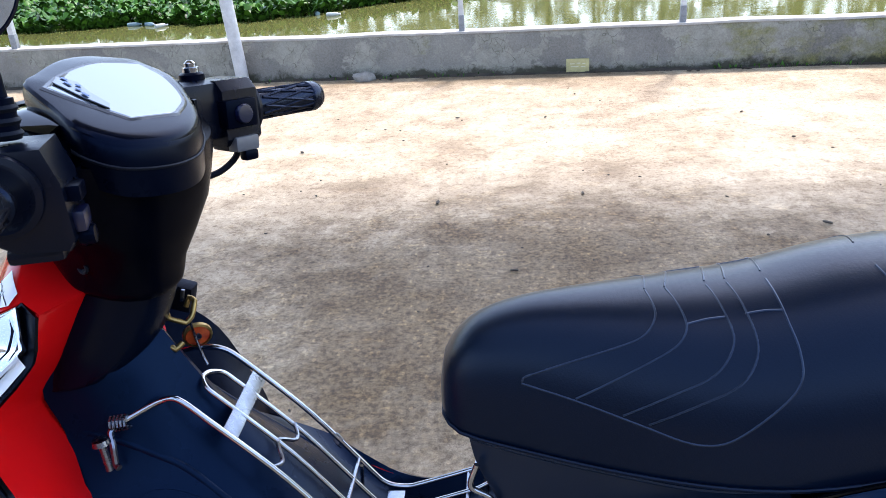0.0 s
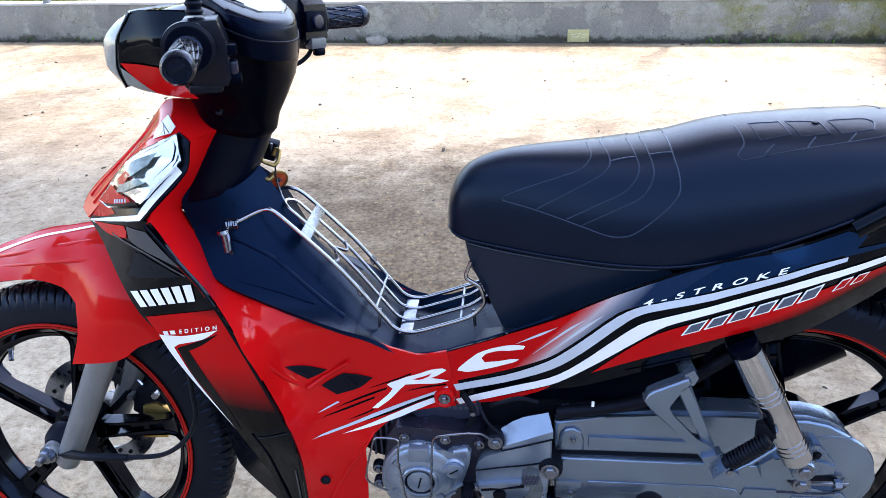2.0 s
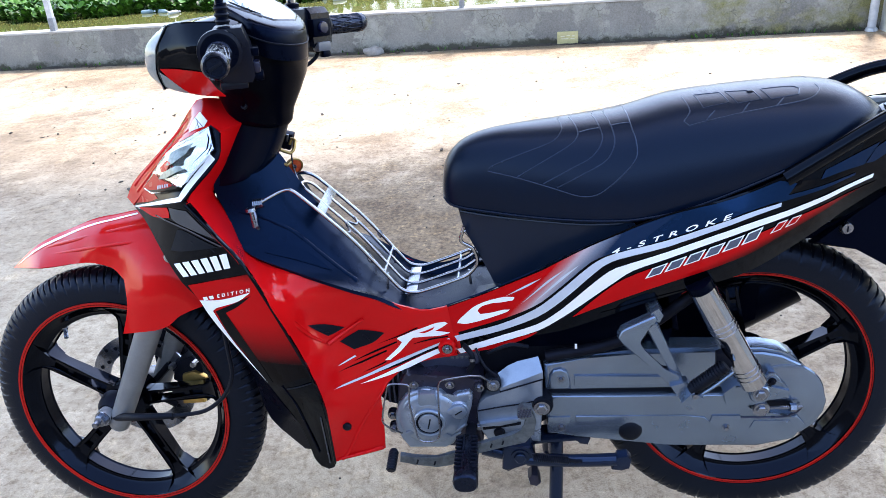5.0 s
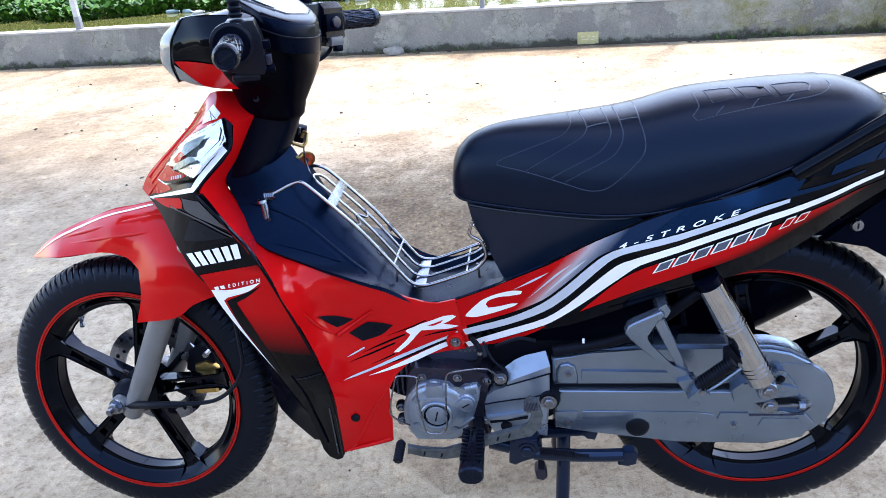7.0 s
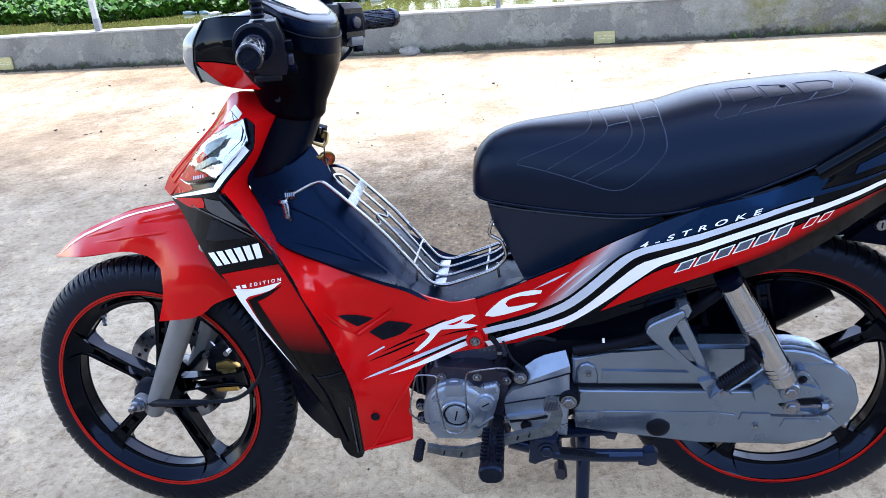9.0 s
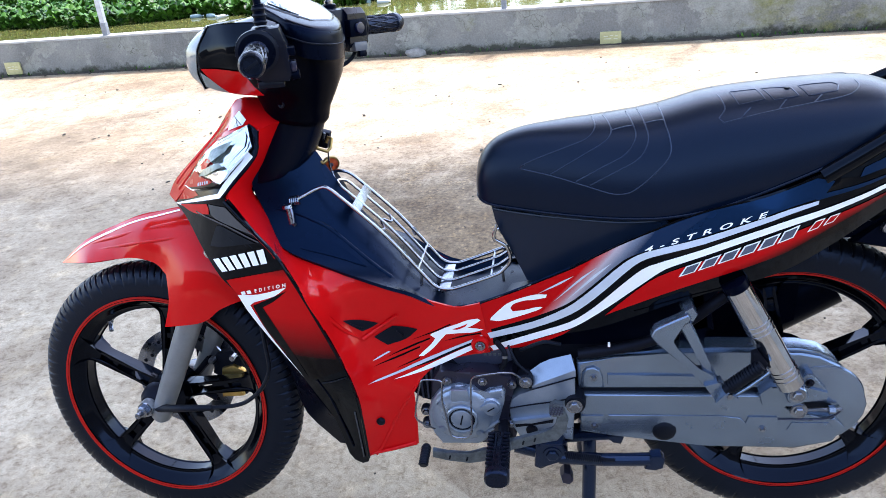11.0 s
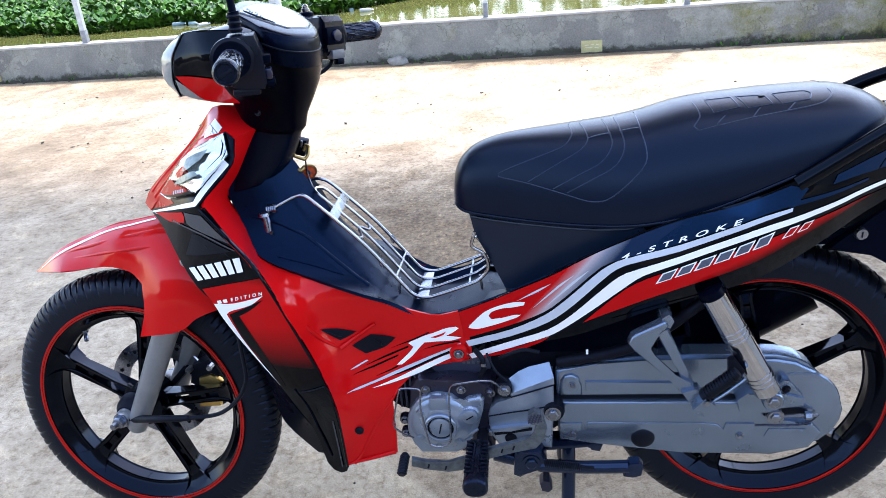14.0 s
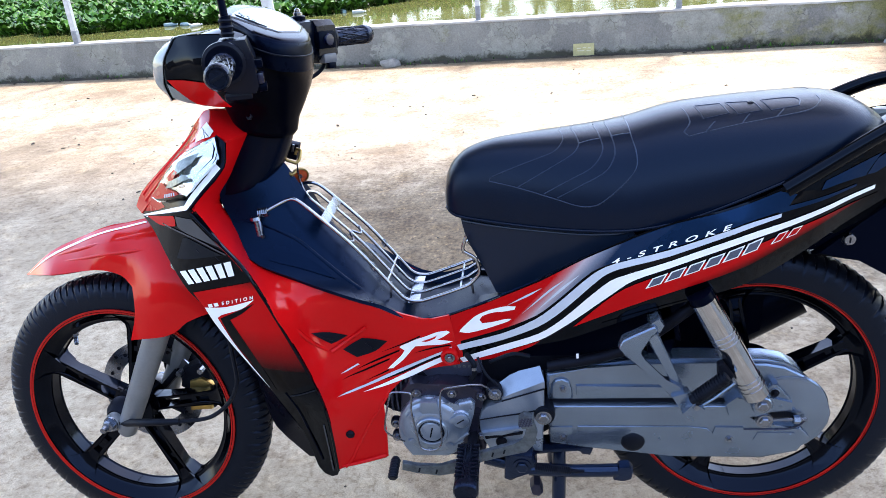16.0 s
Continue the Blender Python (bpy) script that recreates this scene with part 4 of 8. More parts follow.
# fork
def leg(s):
    a = Vector((-0.573, s * 0.07, 0.268))
    d = AXIS
    bm = bmesh.new()
    tube_into(bm, [a - d * 0.012, a - d * 0.006, a + d * 0.02, a + d * 0.08, a + d * 0.14, a + d * 0.2, a + d * 0.29, a + d * 0.295], lambda q: 0.014 if q < 0.1 else (0.0178 + 0.0062 * q if q < 0.95 else 0.02), res=24, sub=1)
    part("fork_leg", bm, GREY, bike, "grey painted fork leg", m=STEER)
    part("fork_tube", tube([a + d * 0.28, a + d * 0.62], 0.015, res=20, sub=1), CHROME, bike, "chrome fork tube", m=STEER)
    bm = bmesh.new()
    c = Vector((-0.594, s * 0.07, 0.2855))
    lathe_into(bm, [(0.0, -0.018), (0.014, -0.018), (0.017, -0.012), (0.017, 0.012), (0.014, 0.018), (0.0, 0.018)], c, seg=24)
    box_into(bm, (c + a) / 2 + Vector((0, 0, 0.004)), (0.04, 0.026, 0.03), bevel=0.006)
    part("axle_clamp", bm, GREY, bike, m=STEER)
    bm = bmesh.new()
    lathe_into(bm, [(0.0, 0.0), (0.0115, 0.0), (0.0115, s * 0.012), (0.008, s * 0.014), (0.0, s * 0.014)], c + Vector((0, s * 0.018, 0)), seg=6)
    lathe_into(bm, [(0.0, s * 0.01), (0.006, s * 0.01), (0.006, s * 0.026), (0.0, s * 0.026)], c + Vector((0, s * 0.018, 0)), seg=14)
    lathe_into(bm, [(0.0, 0.0), (0.015, 0.0), (0.015, s * 0.003), (0.0, s * 0.003)], c + Vector((0, s * 0.0175, 0)), seg=24)
    part("axle_nut", bm, STEEL, bike, "zinc axle nut", m=STEER)


leg(-1)
leg(1)
bm = lathe([(0.0, -0.072), (0.02, -0.072), (0.03, -0.06), (0.034, -0.045), (0.034, -0.04), (0.0, -0.04)], FRONT, seg=28)
bm2 = tube([FRONT + Vector(p) for p in ((-0.01, -0.066, -0.012), (0.088, -0.103, 0.02), (0.16, -0.098, 0.025))], lambda q: 0.0085 - 0.003 * q, res=12)
part("speedometer_drive", bm, DARK, bike, "dark speedometer gear at the hub", m=STEER)
part("cable_boot", bm2, RUBBER, bike, "black rubber cable boot", m=STEER)
part("speedometer_cable", tube([FRONT + Vector(p) for p in ((0.16, -0.098, 0.025), (0.223, -0.094, 0.037), (0.27, -0.095, 0.073), (0.292, -0.095, 0.114), (0.293, -0.094, 0.159), (0.287, -0.088, 0.209), (0.27, -0.073, 0.244))], 0.004, res=8, sub=6, sharp=120), RUBBER, bike, "black speedometer cable", m=STEER)

# front fender: one half and its mirror about the steered wheel
FENDER = [(-0.780, 0.050, 0.553), (-0.710, 0.043, 0.603), (-0.625, 0.033, 0.638), (-0.533, 0.020, 0.663), (-0.460, 0.010, 0.675), (-0.392, 0.000, 0.673), (-0.328, -0.005, 0.616), (-0.316, -0.060, 0.530), (-0.338, -0.09, 0.536), (-0.393, -0.105, 0.522), (-0.416, -0.108, 0.505), (-0.443, -0.109, 0.496), (-0.506, -0.103, 0.488), (-0.491, -0.092, 0.537), (-0.495, -0.072, 0.578), (-0.524, -0.050, 0.592), (-0.579, -0.035, 0.597), (-0.683, -0.015, 0.581)]
FENDER_IN = [(-0.545, -0.035, 0.640), (-0.663, 0.000, 0.600), (-0.406, -0.088, 0.614), (-0.445, -0.106, 0.548), (-0.468, -0.025, 0.665), (-0.609, 0.000, 0.632)]
pair("front_fender", panel(FENDER, FENDER_IN, n=(0.15, -0.8, 0.55), step=0.014, key="fender"), RED, bike, "glossy red front fender", m=STEER_MIRROR)

# leg shields: red inner faces, decal wings and the nose between them
RED_INNER = [(-0.234, -0.040, 0.842), (-0.270, -0.048, 0.788), (-0.310, -0.053, 0.726), (-0.294, -0.057, 0.692), (-0.261, -0.092, 0.632), (-0.180, -0.105, 0.593), (-0.090, -0.100, 0.555), (0.020, -0.088, 0.506), (0.0655, -0.080, 0.508), (0.0765, -0.077, 0.407), (0.029, -0.080, 0.402), (-0.016, -0.090, 0.393), (-0.048, -0.100, 0.369), (-0.063, -0.110, 0.355), (-0.064, -0.110, 0.281), (-0.067, -0.110, 0.232), (-0.160, -0.125, 0.214), (-0.156, -0.140, 0.305), (-0.162, -0.165, 0.428), (-0.183, -0.180, 0.517), (-0.212, -0.187, 0.606), (-0.238, -0.185, 0.663), (-0.271, -0.175, 0.701), (-0.312, -0.150, 0.745), (-0.294, -0.125, 0.786), (-0.267, -0.110, 0.807), (-0.261, -0.090, 0.838)]
RED_IN = [(-0.171, -0.122, 0.507), (-0.084, -0.092, 0.460), (-0.130, -0.118, 0.384), (-0.128, -0.118, 0.292)]
VIEW = (0.3, -0.95, 0.25)
pair("leg_shield", panel(RED_INNER, RED_IN, (0.6, -0.75, 0.25), step=0.012, key="red"), RED, bike, "glossy red leg shield")
lining = [(-0.234, 0.040, 0.842), (-0.270, 0.048, 0.788), (-0.310, 0.053, 0.726), (-0.294, 0.057, 0.692), (-0.261, 0.092, 0.632), (-0.18, 0.105, 0.593), (-0.09, 0.1, 0.555), (-0.08, 0.115, 0.53), (-0.17, 0.15, 0.55), (-0.212, 0.187, 0.606), (-0.238, 0.185, 0.663), (-0.271, 0.175, 0.701), (-0.312, 0.150, 0.745), (-0.294, 0.125, 0.786), (-0.267, 0.110, 0.807), (-0.261, 0.09, 0.838)]
part("inner_lining", panel([tuple(Vector((-0.23, 0.11, 0.69)) + (Vector(p) - Vector((-0.23, 0.11, 0.69))) * 1.05 + Vector((0.01, -0.004, 0.004))) for p in lining], [], (0.6, -0.75, 0.25), thick=0.003), MATTE, bike, "black lining of the far leg shield")
WING = [(-0.455, -0.045, 0.702), (-0.324, -0.147, 0.747), (-0.312, -0.150, 0.745), (-0.271, -0.175, 0.701), (-0.238, -0.185, 0.663), (-0.212, -0.187, 0.606), (-0.183, -0.180, 0.517), (-0.162, -0.165, 0.428), (-0.154, -0.155, 0.365), (-0.156, -0.140, 0.305), (-0.160, -0.125, 0.214), (-0.165, -0.122, 0.199), (-0.177, -0.118, 0.192), (-0.192, -0.114, 0.196), (-0.203, -0.111, 0.213), (-0.213, -0.125, 0.301), (-0.245, -0.140, 0.391), (-0.278, -0.150, 0.468), (-0.312, -0.155, 0.537), (-0.328, -0.155, 0.577), (-0.353, -0.150, 0.607), (-0.389, -0.120, 0.651), (-0.423, -0.080, 0.686)]
WING_IN = [(-0.30, -0.166, 0.62), (-0.25, -0.174, 0.53), (-0.20, -0.158, 0.40), (-0.36, -0.135, 0.68)]
pair("leg_shield_wing", panel(WING, WING_IN, (0.1, -0.98, 0.2), step=0.015, key="wing"), GLOSS, bike, "black outer wing of the leg shield with graphics")
NOSE = [(-0.261, -0.090, 0.838), (-0.277, -0.085, 0.848), (-0.346, -0.085, 0.811), (-0.434, -0.055, 0.728), (-0.460, -0.040, 0.705), (-0.489, 0.000, 0.704), (-0.472, 0.000, 0.730), (-0.421, 0.000, 0.775), (-0.376, 0.000, 0.813), (-0.344, 0.000, 0.850), (-0.327, -0.0, 0.868), (-0.289, -0.0, 0.868), (-0.240, -0.0, 0.858), (-0.234, -0.040, 0.842)]
pair("front_cowl", panel(NOSE, [(-0.36, -0.05, 0.815), (-0.30, -0.05, 0.858)], (0.1, -0.85, 0.5), step=0.015, key="nose"), RED, bike, "red front cowl")
LENS = [(-0.352, -0.085, 0.809), (-0.278, -0.088, 0.846), (-0.269, -0.108, 0.816), (-0.322, -0.137, 0.767), (-0.393, -0.085, 0.740), (-0.420, -0.060, 0.742)]
pair("turn_signal", panel([tuple(Vector(p) + Vector((0, -0.0055, 0.0018))) for p in LENS], [(-0.33, -0.119, 0.804)], (0.05, -0.9, 0.4), thick=0.006, step=0.015, key="lens"), REFLECTOR, bike, "bright silvered turn signal reflector")
pair("signal_lens", panel([tuple(Vector(p) + Vector((0, -0.0095, 0.003))) for p in LENS], [(-0.33, -0.125, 0.807)], (0.05, -0.9, 0.4), thick=0.003, step=0.015, key="lens_face"), CLEAR, bike, "clear turn signal lens")
for pane in bike.children:
    if pane.name.startswith("signal_lens"):
        pane.visible_shadow = False
BORDER = [(-0.459, -0.040, 0.702), (-0.324, -0.149, 0.747), (-0.312, -0.150, 0.756), (-0.265, -0.112, 0.803), (-0.262, -0.095, 0.838), (-0.277, -0.086, 0.848), (-0.269, -0.108, 0.816), (-0.322, -0.137, 0.767), (-0.393, -0.085, 0.740), (-0.42, -0.06, 0.742), (-0.434, -0.052, 0.730)]
pair("signal_surround", panel(BORDER, [], (0.05, -0.9, 0.4), step=0.012, key="border"), BLACK_DECAL, bike, "gloss black surround of the turn signal")
FIN = [(-0.292, -0.130, 0.456), (-0.254, -0.120, 0.375), (-0.218, -0.110, 0.289), (-0.205, -0.090, 0.215), (-0.228, -0.080, 0.209), (-0.286, -0.070, 0.273), (-0.298, -0.070, 0.344), (-0.311, -0.070, 0.406)]
pair("inner_fender", panel(FIN, [], VIEW), MATTE, bike, "matte black inner splash guard")
# closing shell behind the front wheel
secs = []
for z, x, w in ((0.70, -0.40, 0.03), (0.62, -0.33, 0.07), (0.54, -0.27, 0.10), (0.46, -0.235, 0.105), (0.38, -0.205, 0.10), (0.30, -0.175, 0.09), (0.23, -0.165, 0.085)):
    secs.append([(x + 0.05 * (y / w) ** 2 * 0.6, y, z) for y in [w * (k / 4 - 1) for k in range(9)]])
bm = loft(secs, cap=False, closed=False)
thicken(bm, 0.005)
part("front_apron", bm, MATTE, bike, "black apron behind the front wheel")

# dark inner cover from the steering head down to the seat
def tunnel():
    secs = []
    #         x, ridge z, half width at edge, edge z, shoulder half width, shoulder z
    rows = [(-0.25, 0.80, 0.046, 0.79, 0.03, 0.795, -0.27), (-0.213, 0.772, 0.052, 0.742, 0.045, 0.752, -0.305), (-0.193, 0.736, 0.056, 0.692, 0.052, 0.71, -0.293), (-0.165, 0.686, 0.091, 0.632, 0.06, 0.655, -0.262), (-0.13, 0.637, 0.104, 0.593, 0.063, 0.612, -0.181), (-0.09, 0.583, 0.108, 0.556, 0.064, 0.564, -0.092), (-0.05, 0.532, 0.100, 0.536, 0.066, 0.524, -0.05), (0.0, 0.49, 0.088, 0.504, 0.066, 0.492, 0.0), (0.05, 0.487, 0.0805, 0.502, 0.064, 0.488, 0.05), (0.10, 0.505, 0.0812, 0.5175, 0.06, 0.505, 0.10), (0.16, 0.525, 0.09, 0.545, 0.058, 0.525, 0.16), (0.22, 0.545, 0.099, 0.575, 0.058, 0.545, 0.22)]
    for x, zr, we, ze, ws, zs, xe in rows:
        xs = x + (xe - x) * 0.32
        xm = x + (xe - x) * 0.68
        lip = 0.009 if x > -0.02 else 0.0  # the far edge stands a little higher
        pts = [(xe, -we, ze), (xm, -(we + ws) / 2, (ze + zs) / 2 - 0.006), (xs, -ws, zs), ((x + xs) / 2, -ws * 0.5, (zs + zr) / 2 + 0.004), (x, 0, zr), ((x + xs) / 2, ws * 0.5, (zs + zr) / 2 + 0.004), (xs, ws, zs), (xm, (we + ws) / 2, (ze + zs) / 2 - 0.006), (xe, we + lip * 0.4, ze + lip)]
        secs.append(pts)
    fine = []
    for a, b, c, d in zip([secs[0]] + secs, secs, secs[1:], secs[2:] + [secs[-1]]):
        for k in range(4):
            s = k / 4
            fine.append([tuple(0.5 * (2 * q + (r - p) * s + (2 * p - 5 * q + 4 * r - t) * s * s + (3 * q - p - 3 * r + t) * s**3) for p, q, r, t in zip(pa, pb, pc, pd)) for pa, pb, pc, pd in zip(a, b, c, d)])
    fine.append(secs[-1])
    bm = loft(fine, cap=False, closed=False)
    thicken(bm, 0.006)
    return bm


part("inner_cover", tunnel(), INNER, bike, "matte black plastic inner cover between the leg shields", angle=50)

# lower steering cover
def ring(cx, z, fx, bx, ry, k=72, power=2.3, tilt=0.0):
    out = []
    for i in range(k):
        u = 2 * math.pi * i / k
        c, s = math.cos(u), math.sin(u)
        e = 2 / power
        dx = (bx if c > 0 else fx) * abs(c) ** e * (1 if c > 0 else -1)
        out.append((cx + dx, ry * abs(s) ** e * (1 if s > 0 else -1), z + tilt * dx))
    return out


def stem_rows(rows):
    return [ring((f + b) / 2, z, (b - f) / 2, (b - f) / 2, w, tilt=t) for z, f, b, w, t in rows]


part("lower_stem_cover", loft(stem_rows([(0.738, -0.333, -0.222, 0.057, 0.2), (0.741, -0.333, -0.22, 0.0595, 0.2), (0.76, -0.322, -0.211, 0.058, 0.03), (0.78, -0.31, -0.203, 0.055, -0.15), (0.812, -0.29, -0.189, 0.05, -0.25), (0.838, -0.275, -0.178, 0.046, -0.25)])), STEM_NAVY, bike, "matte black lower steering cover")
part("upper_stem_cover", loft(stem_rows([(0.830, -0.268, -0.176, 0.044, -0.2), (0.836, -0.27, -0.171, 0.05, -0.2), (0.84, -0.27, -0.170, 0.051, -0.2), (0.855, -0.274, -0.166, 0.056, -0.15), (0.88, -0.28, -0.153, 0.07, -0.12), (0.91, -0.30, -0.143, 0.096, -0.15), (0.94, -0.31, -0.138, 0.106, -0.24), (0.9637, -0.29, -0.136, 0.110, -0.34), (0.974, -0.262, -0.138, 0.106, -0.38)])), STEM_BLACK, bike, "matte black handlebar cover behind the headlight", m=STEER)
for s_ in (-1, 1):
    part("cover_screw", lathe([(0.0, 0.001), (0.003, 0.001), (0.0045, 0.0025), (0.006, 0.0025), (0.0065, 0.0), (0.0, 0.0)][::-1], seg=16), DARK, bike, m=STEER @ pose(-0.215, s_ * 0.0605, 0.866, 0, 0, 0) @ Matrix.Rotation(0.3 if s_ > 0 else math.pi - 0.3, 4, "Z"))

BEZEL = worn(material("grey_bezel", (0.05, 0.055, 0.06), 0.3, 0.2), (0.06, 0.065, 0.075), (0.04, 0.044, 0.05), (0.2, 0.3), 12)

# headlight cowl
COWL = [(-0.319, -0.075, 0.997), (-0.287, -0.090, 1.003), (-0.236, -0.095, 1.002), (-0.19, -0.100, 0.990), (-0.195, -0.098, 0.932), (-0.225, -0.075, 0.885), (-0.286, -0.050, 0.885), (-0.323, -0.060, 0.896), (-0.342, -0.070, 0.908), (-0.343, -0.078, 0.931), (-0.333, -0.080, 0.973)]
pair("headlight_cowl", panel(COWL, [(-0.27, -0.108, 0.955)], (0.1, -0.95, 0.1), step=0.015, key="cowl"), GLOSS, bike, "gloss black headlight cowl", m=STEER_MIRROR)
RED_COWL = [(-0.340, -0.0785, 0.938), (-0.305, -0.09, 0.937), (-0.25, -0.088, 0.925), (-0.225, -0.077, 0.895), (-0.235, -0.066, 0.886), (-0.286, -0.051, 0.886), (-0.31, -0.058, 0.893), (-0.33, -0.068, 0.92)]
pair("lower_cowl_trim", decal(RED_COWL, "cowl", 0.0015), RED, bike, "red lower trim of the headlight cowl", m=STEER_MIRROR)
GREY_COWL = [(-0.342, -0.0785, 0.933), (-0.33, -0.068, 0.92), (-0.31, -0.058, 0.893), (-0.286, -0.051, 0.886), (-0.323, -0.06, 0.8965), (-0.3415, -0.07, 0.9085)]
pair("lower_cowl_lip", decal(GREY_COWL, "cowl", 0.002), FROST, bike, "clear lower corner of the headlight lens", m=STEER_MIRROR)
EDGE = [Vector(p) for p in ((-0.344, -0.068, 0.904), (-0.346, -0.0785, 0.931), (-0.338, -0.080, 0.968), (-0.317, -0.076, 0.999))]
# hood between the two cowl halves, dipping towards the lens
HOOD = [Vector(p) for p in ((-0.3175, -0.0745, 0.998), (-0.302, -0.082, 1.0005), (-0.285, -0.0885, 1.002), (-0.26, -0.092, 1.002), (-0.236, -0.0935, 1.001), (-0.205, -0.097, 0.9935))]
secs = []
for p, c in zip(HOOD, (-0.02, -0.01, 0.0, 0.006, 0.009, 0.009)):
    q = STEER_MIRROR @ p
    secs.append([p.lerp(q, k / 16) + Vector((0, 0, c * (1 - (k / 8 - 1) ** 4))) for k in range(17)])
bm = loft(secs, cap=False, closed=False)
thicken(bm, 0.003)
part("cowl_hood", bm, GLOSS, bike, "gloss black hood over the headlight", angle=60)
ahead = (STEER.to_3x3() @ Vector((-1, 0, 0))).normalized()
secs = []
for k in range(15):
    u = k / 14 * 3
    i = min(2, int(u))
    n0 = EDGE[i].lerp(EDGE[i + 1], u - i)
    n1 = STEER_MIRROR @ n0
    deep = 0.004 + 0.047 * math.sin(math.pi * (0.015 + 0.97 * k / 14) ** 1.25) ** 0.7
    secs.append([n0.lerp(n1, i / 20) + ahead * deep * max(0.0, 1 - (i / 10 - 1) ** 2) ** 0.5 for i in range(21)])
bm = loft(secs, cap=False, closed=False)
thicken(bm, 0.003)
part("headlight_lens", bm, FROST, bike, "clear bulging headlight lens", angle=60)
part("lens_rim", tube(EDGE, 0.0013, res=8), GLOSS, bike)
# underside and top lid of the cowl
def lid(z_side, crown, y_w, xs, name, mat, label):
    secs = []
    for x, w, z in xs:
        secs.append([(x, w * v, z + crown * (1 - v * v)) for v in [i / 8 * 2 - 1 for i in range(17)]])
    bm = loft(secs, cap=False, closed=False)
    thicken(bm, 0.004)
    return part(name, bm, mat, bike, label, m=STEER)


lid(0, -0.012, 0, [(-0.335, 0.052, 0.907), (-0.31, 0.05, 0.897), (-0.28, 0.046, 0.89), (-0.22, 0.06, 0.89)], "cowl_underside", MATTE, "black underside of the headlight cowl")
# dashboard: a shield lying on the cover, tilted towards the rider
RIM = [(-0.244, -0.048), (-0.253, -0.024), (-0.268, 0.029), (-0.266, 0.07), (-0.244, 0.112), (-0.2, 0.104), (-0.152, 0.052), (-0.134, 0.026), (-0.121, -0.012), (-0.124, -0.05), (-0.142, -0.084), (-0.171, -0.09), (-0.2, -0.074)]
PANE = [(-0.223, -0.047), (-0.236, -0.009), (-0.243, 0.048), (-0.227, 0.09), (-0.195, 0.078), (-0.157, 0.041), (-0.143, 0.004), (-0.155, -0.042), (-0.191, -0.047)]


def dash_point(x, y, lift=0.0):
    return Vector((x, y, 1.012 - 0.38 * (x + 0.225) + lift))


def dash_rings(rim, rows, c=(-0.192, 0.012), sharp=30):
    """rows: scale and lift of each ring inwards. The last one is closed over."""
    pts = [(p.x, p.y) for p in curve_points([(x, y, 0) for x, y in rim], True, 5, sharp)]
    return loft([[dash_point(c[0] + (x - c[0]) * k, c[1] + (y - c[1]) * k, h) for x, y in pts] for k, h in rows])


PLASTIC = worn(material("satin_black_plastic", (0.004, 0.005, 0.008), 0.3, spec=0.09), (0.0005, 0.0011, 0.0042), (0.0008, 0.0016, 0.0055), (0.22, 0.32), 9, 0.08, 900)
PLASTIC.node_tree.nodes["Principled BSDF"].inputs["Specular Tint"].default_value = (0.3, 0.5, 1.0, 1)
part("dashboard_shell", dash_rings(RIM, [(0.98, -0.045), (1.02, -0.02), (1.02, -0.006), (1.0, -0.001), (0.96, 0.0015), (0.9, 0.003)], sharp=85), PLASTIC, bike, "black dashboard shell", m=STEER)
LID = worn(material("glossy_lid", (0.002, 0.003, 0.006), 0.14, spec=0.1), (0.0008, 0.0014, 0.0045), (0.0014, 0.002, 0.006), (0.16, 0.24), 9)
LID.node_tree.nodes["Principled BSDF"].inputs["Specular Tint"].default_value = (0.3, 0.5, 1.0, 1)
part("dashboard_lid", dash_rings(RIM, [(1.005, -0.004), (1.0, 0.0), (0.97, 0.003), (0.9, 0.0042), (0.6, 0.0048)], sharp=60), LID, bike, "glossy black lid round the instruments", m=STEER)
part("shell_seam", tube([STEER @ dash_point(-0.192 + (x + 0.192) * 1.025, 0.012 + (y - 0.012) * 1.025, -0.02) for x, y in RIM], 0.0014, closed=True, res=6), RUBBER, bike)
dash = part("dashboard", dash_rings(PANE, [(1.09, 0.0), (1.09, 0.0045), (1.05, 0.0062), (1.0, 0.0058)], (-0.19, 0.008)), BEZEL, bike, "dark-rimmed dashboard with glossy instrument glass", m=STEER)
GLASS = material("instrument_glass", (0.012, 0.014, 0.018), 0.02, 0, 0.0, 1.0)
GLASS.node_tree.nodes["Principled BSDF"].inputs["IOR"].default_value = 2.5
part("instrument_glass", dash_rings(PANE, [(1.0, 0.0056), (0.996, 0.0062), (0.8, 0.0064), (0.5, 0.0066), (0.2, 0.0067)], (-0.19, 0.008)), GLASS, dash, "glossy curved instrument glass")

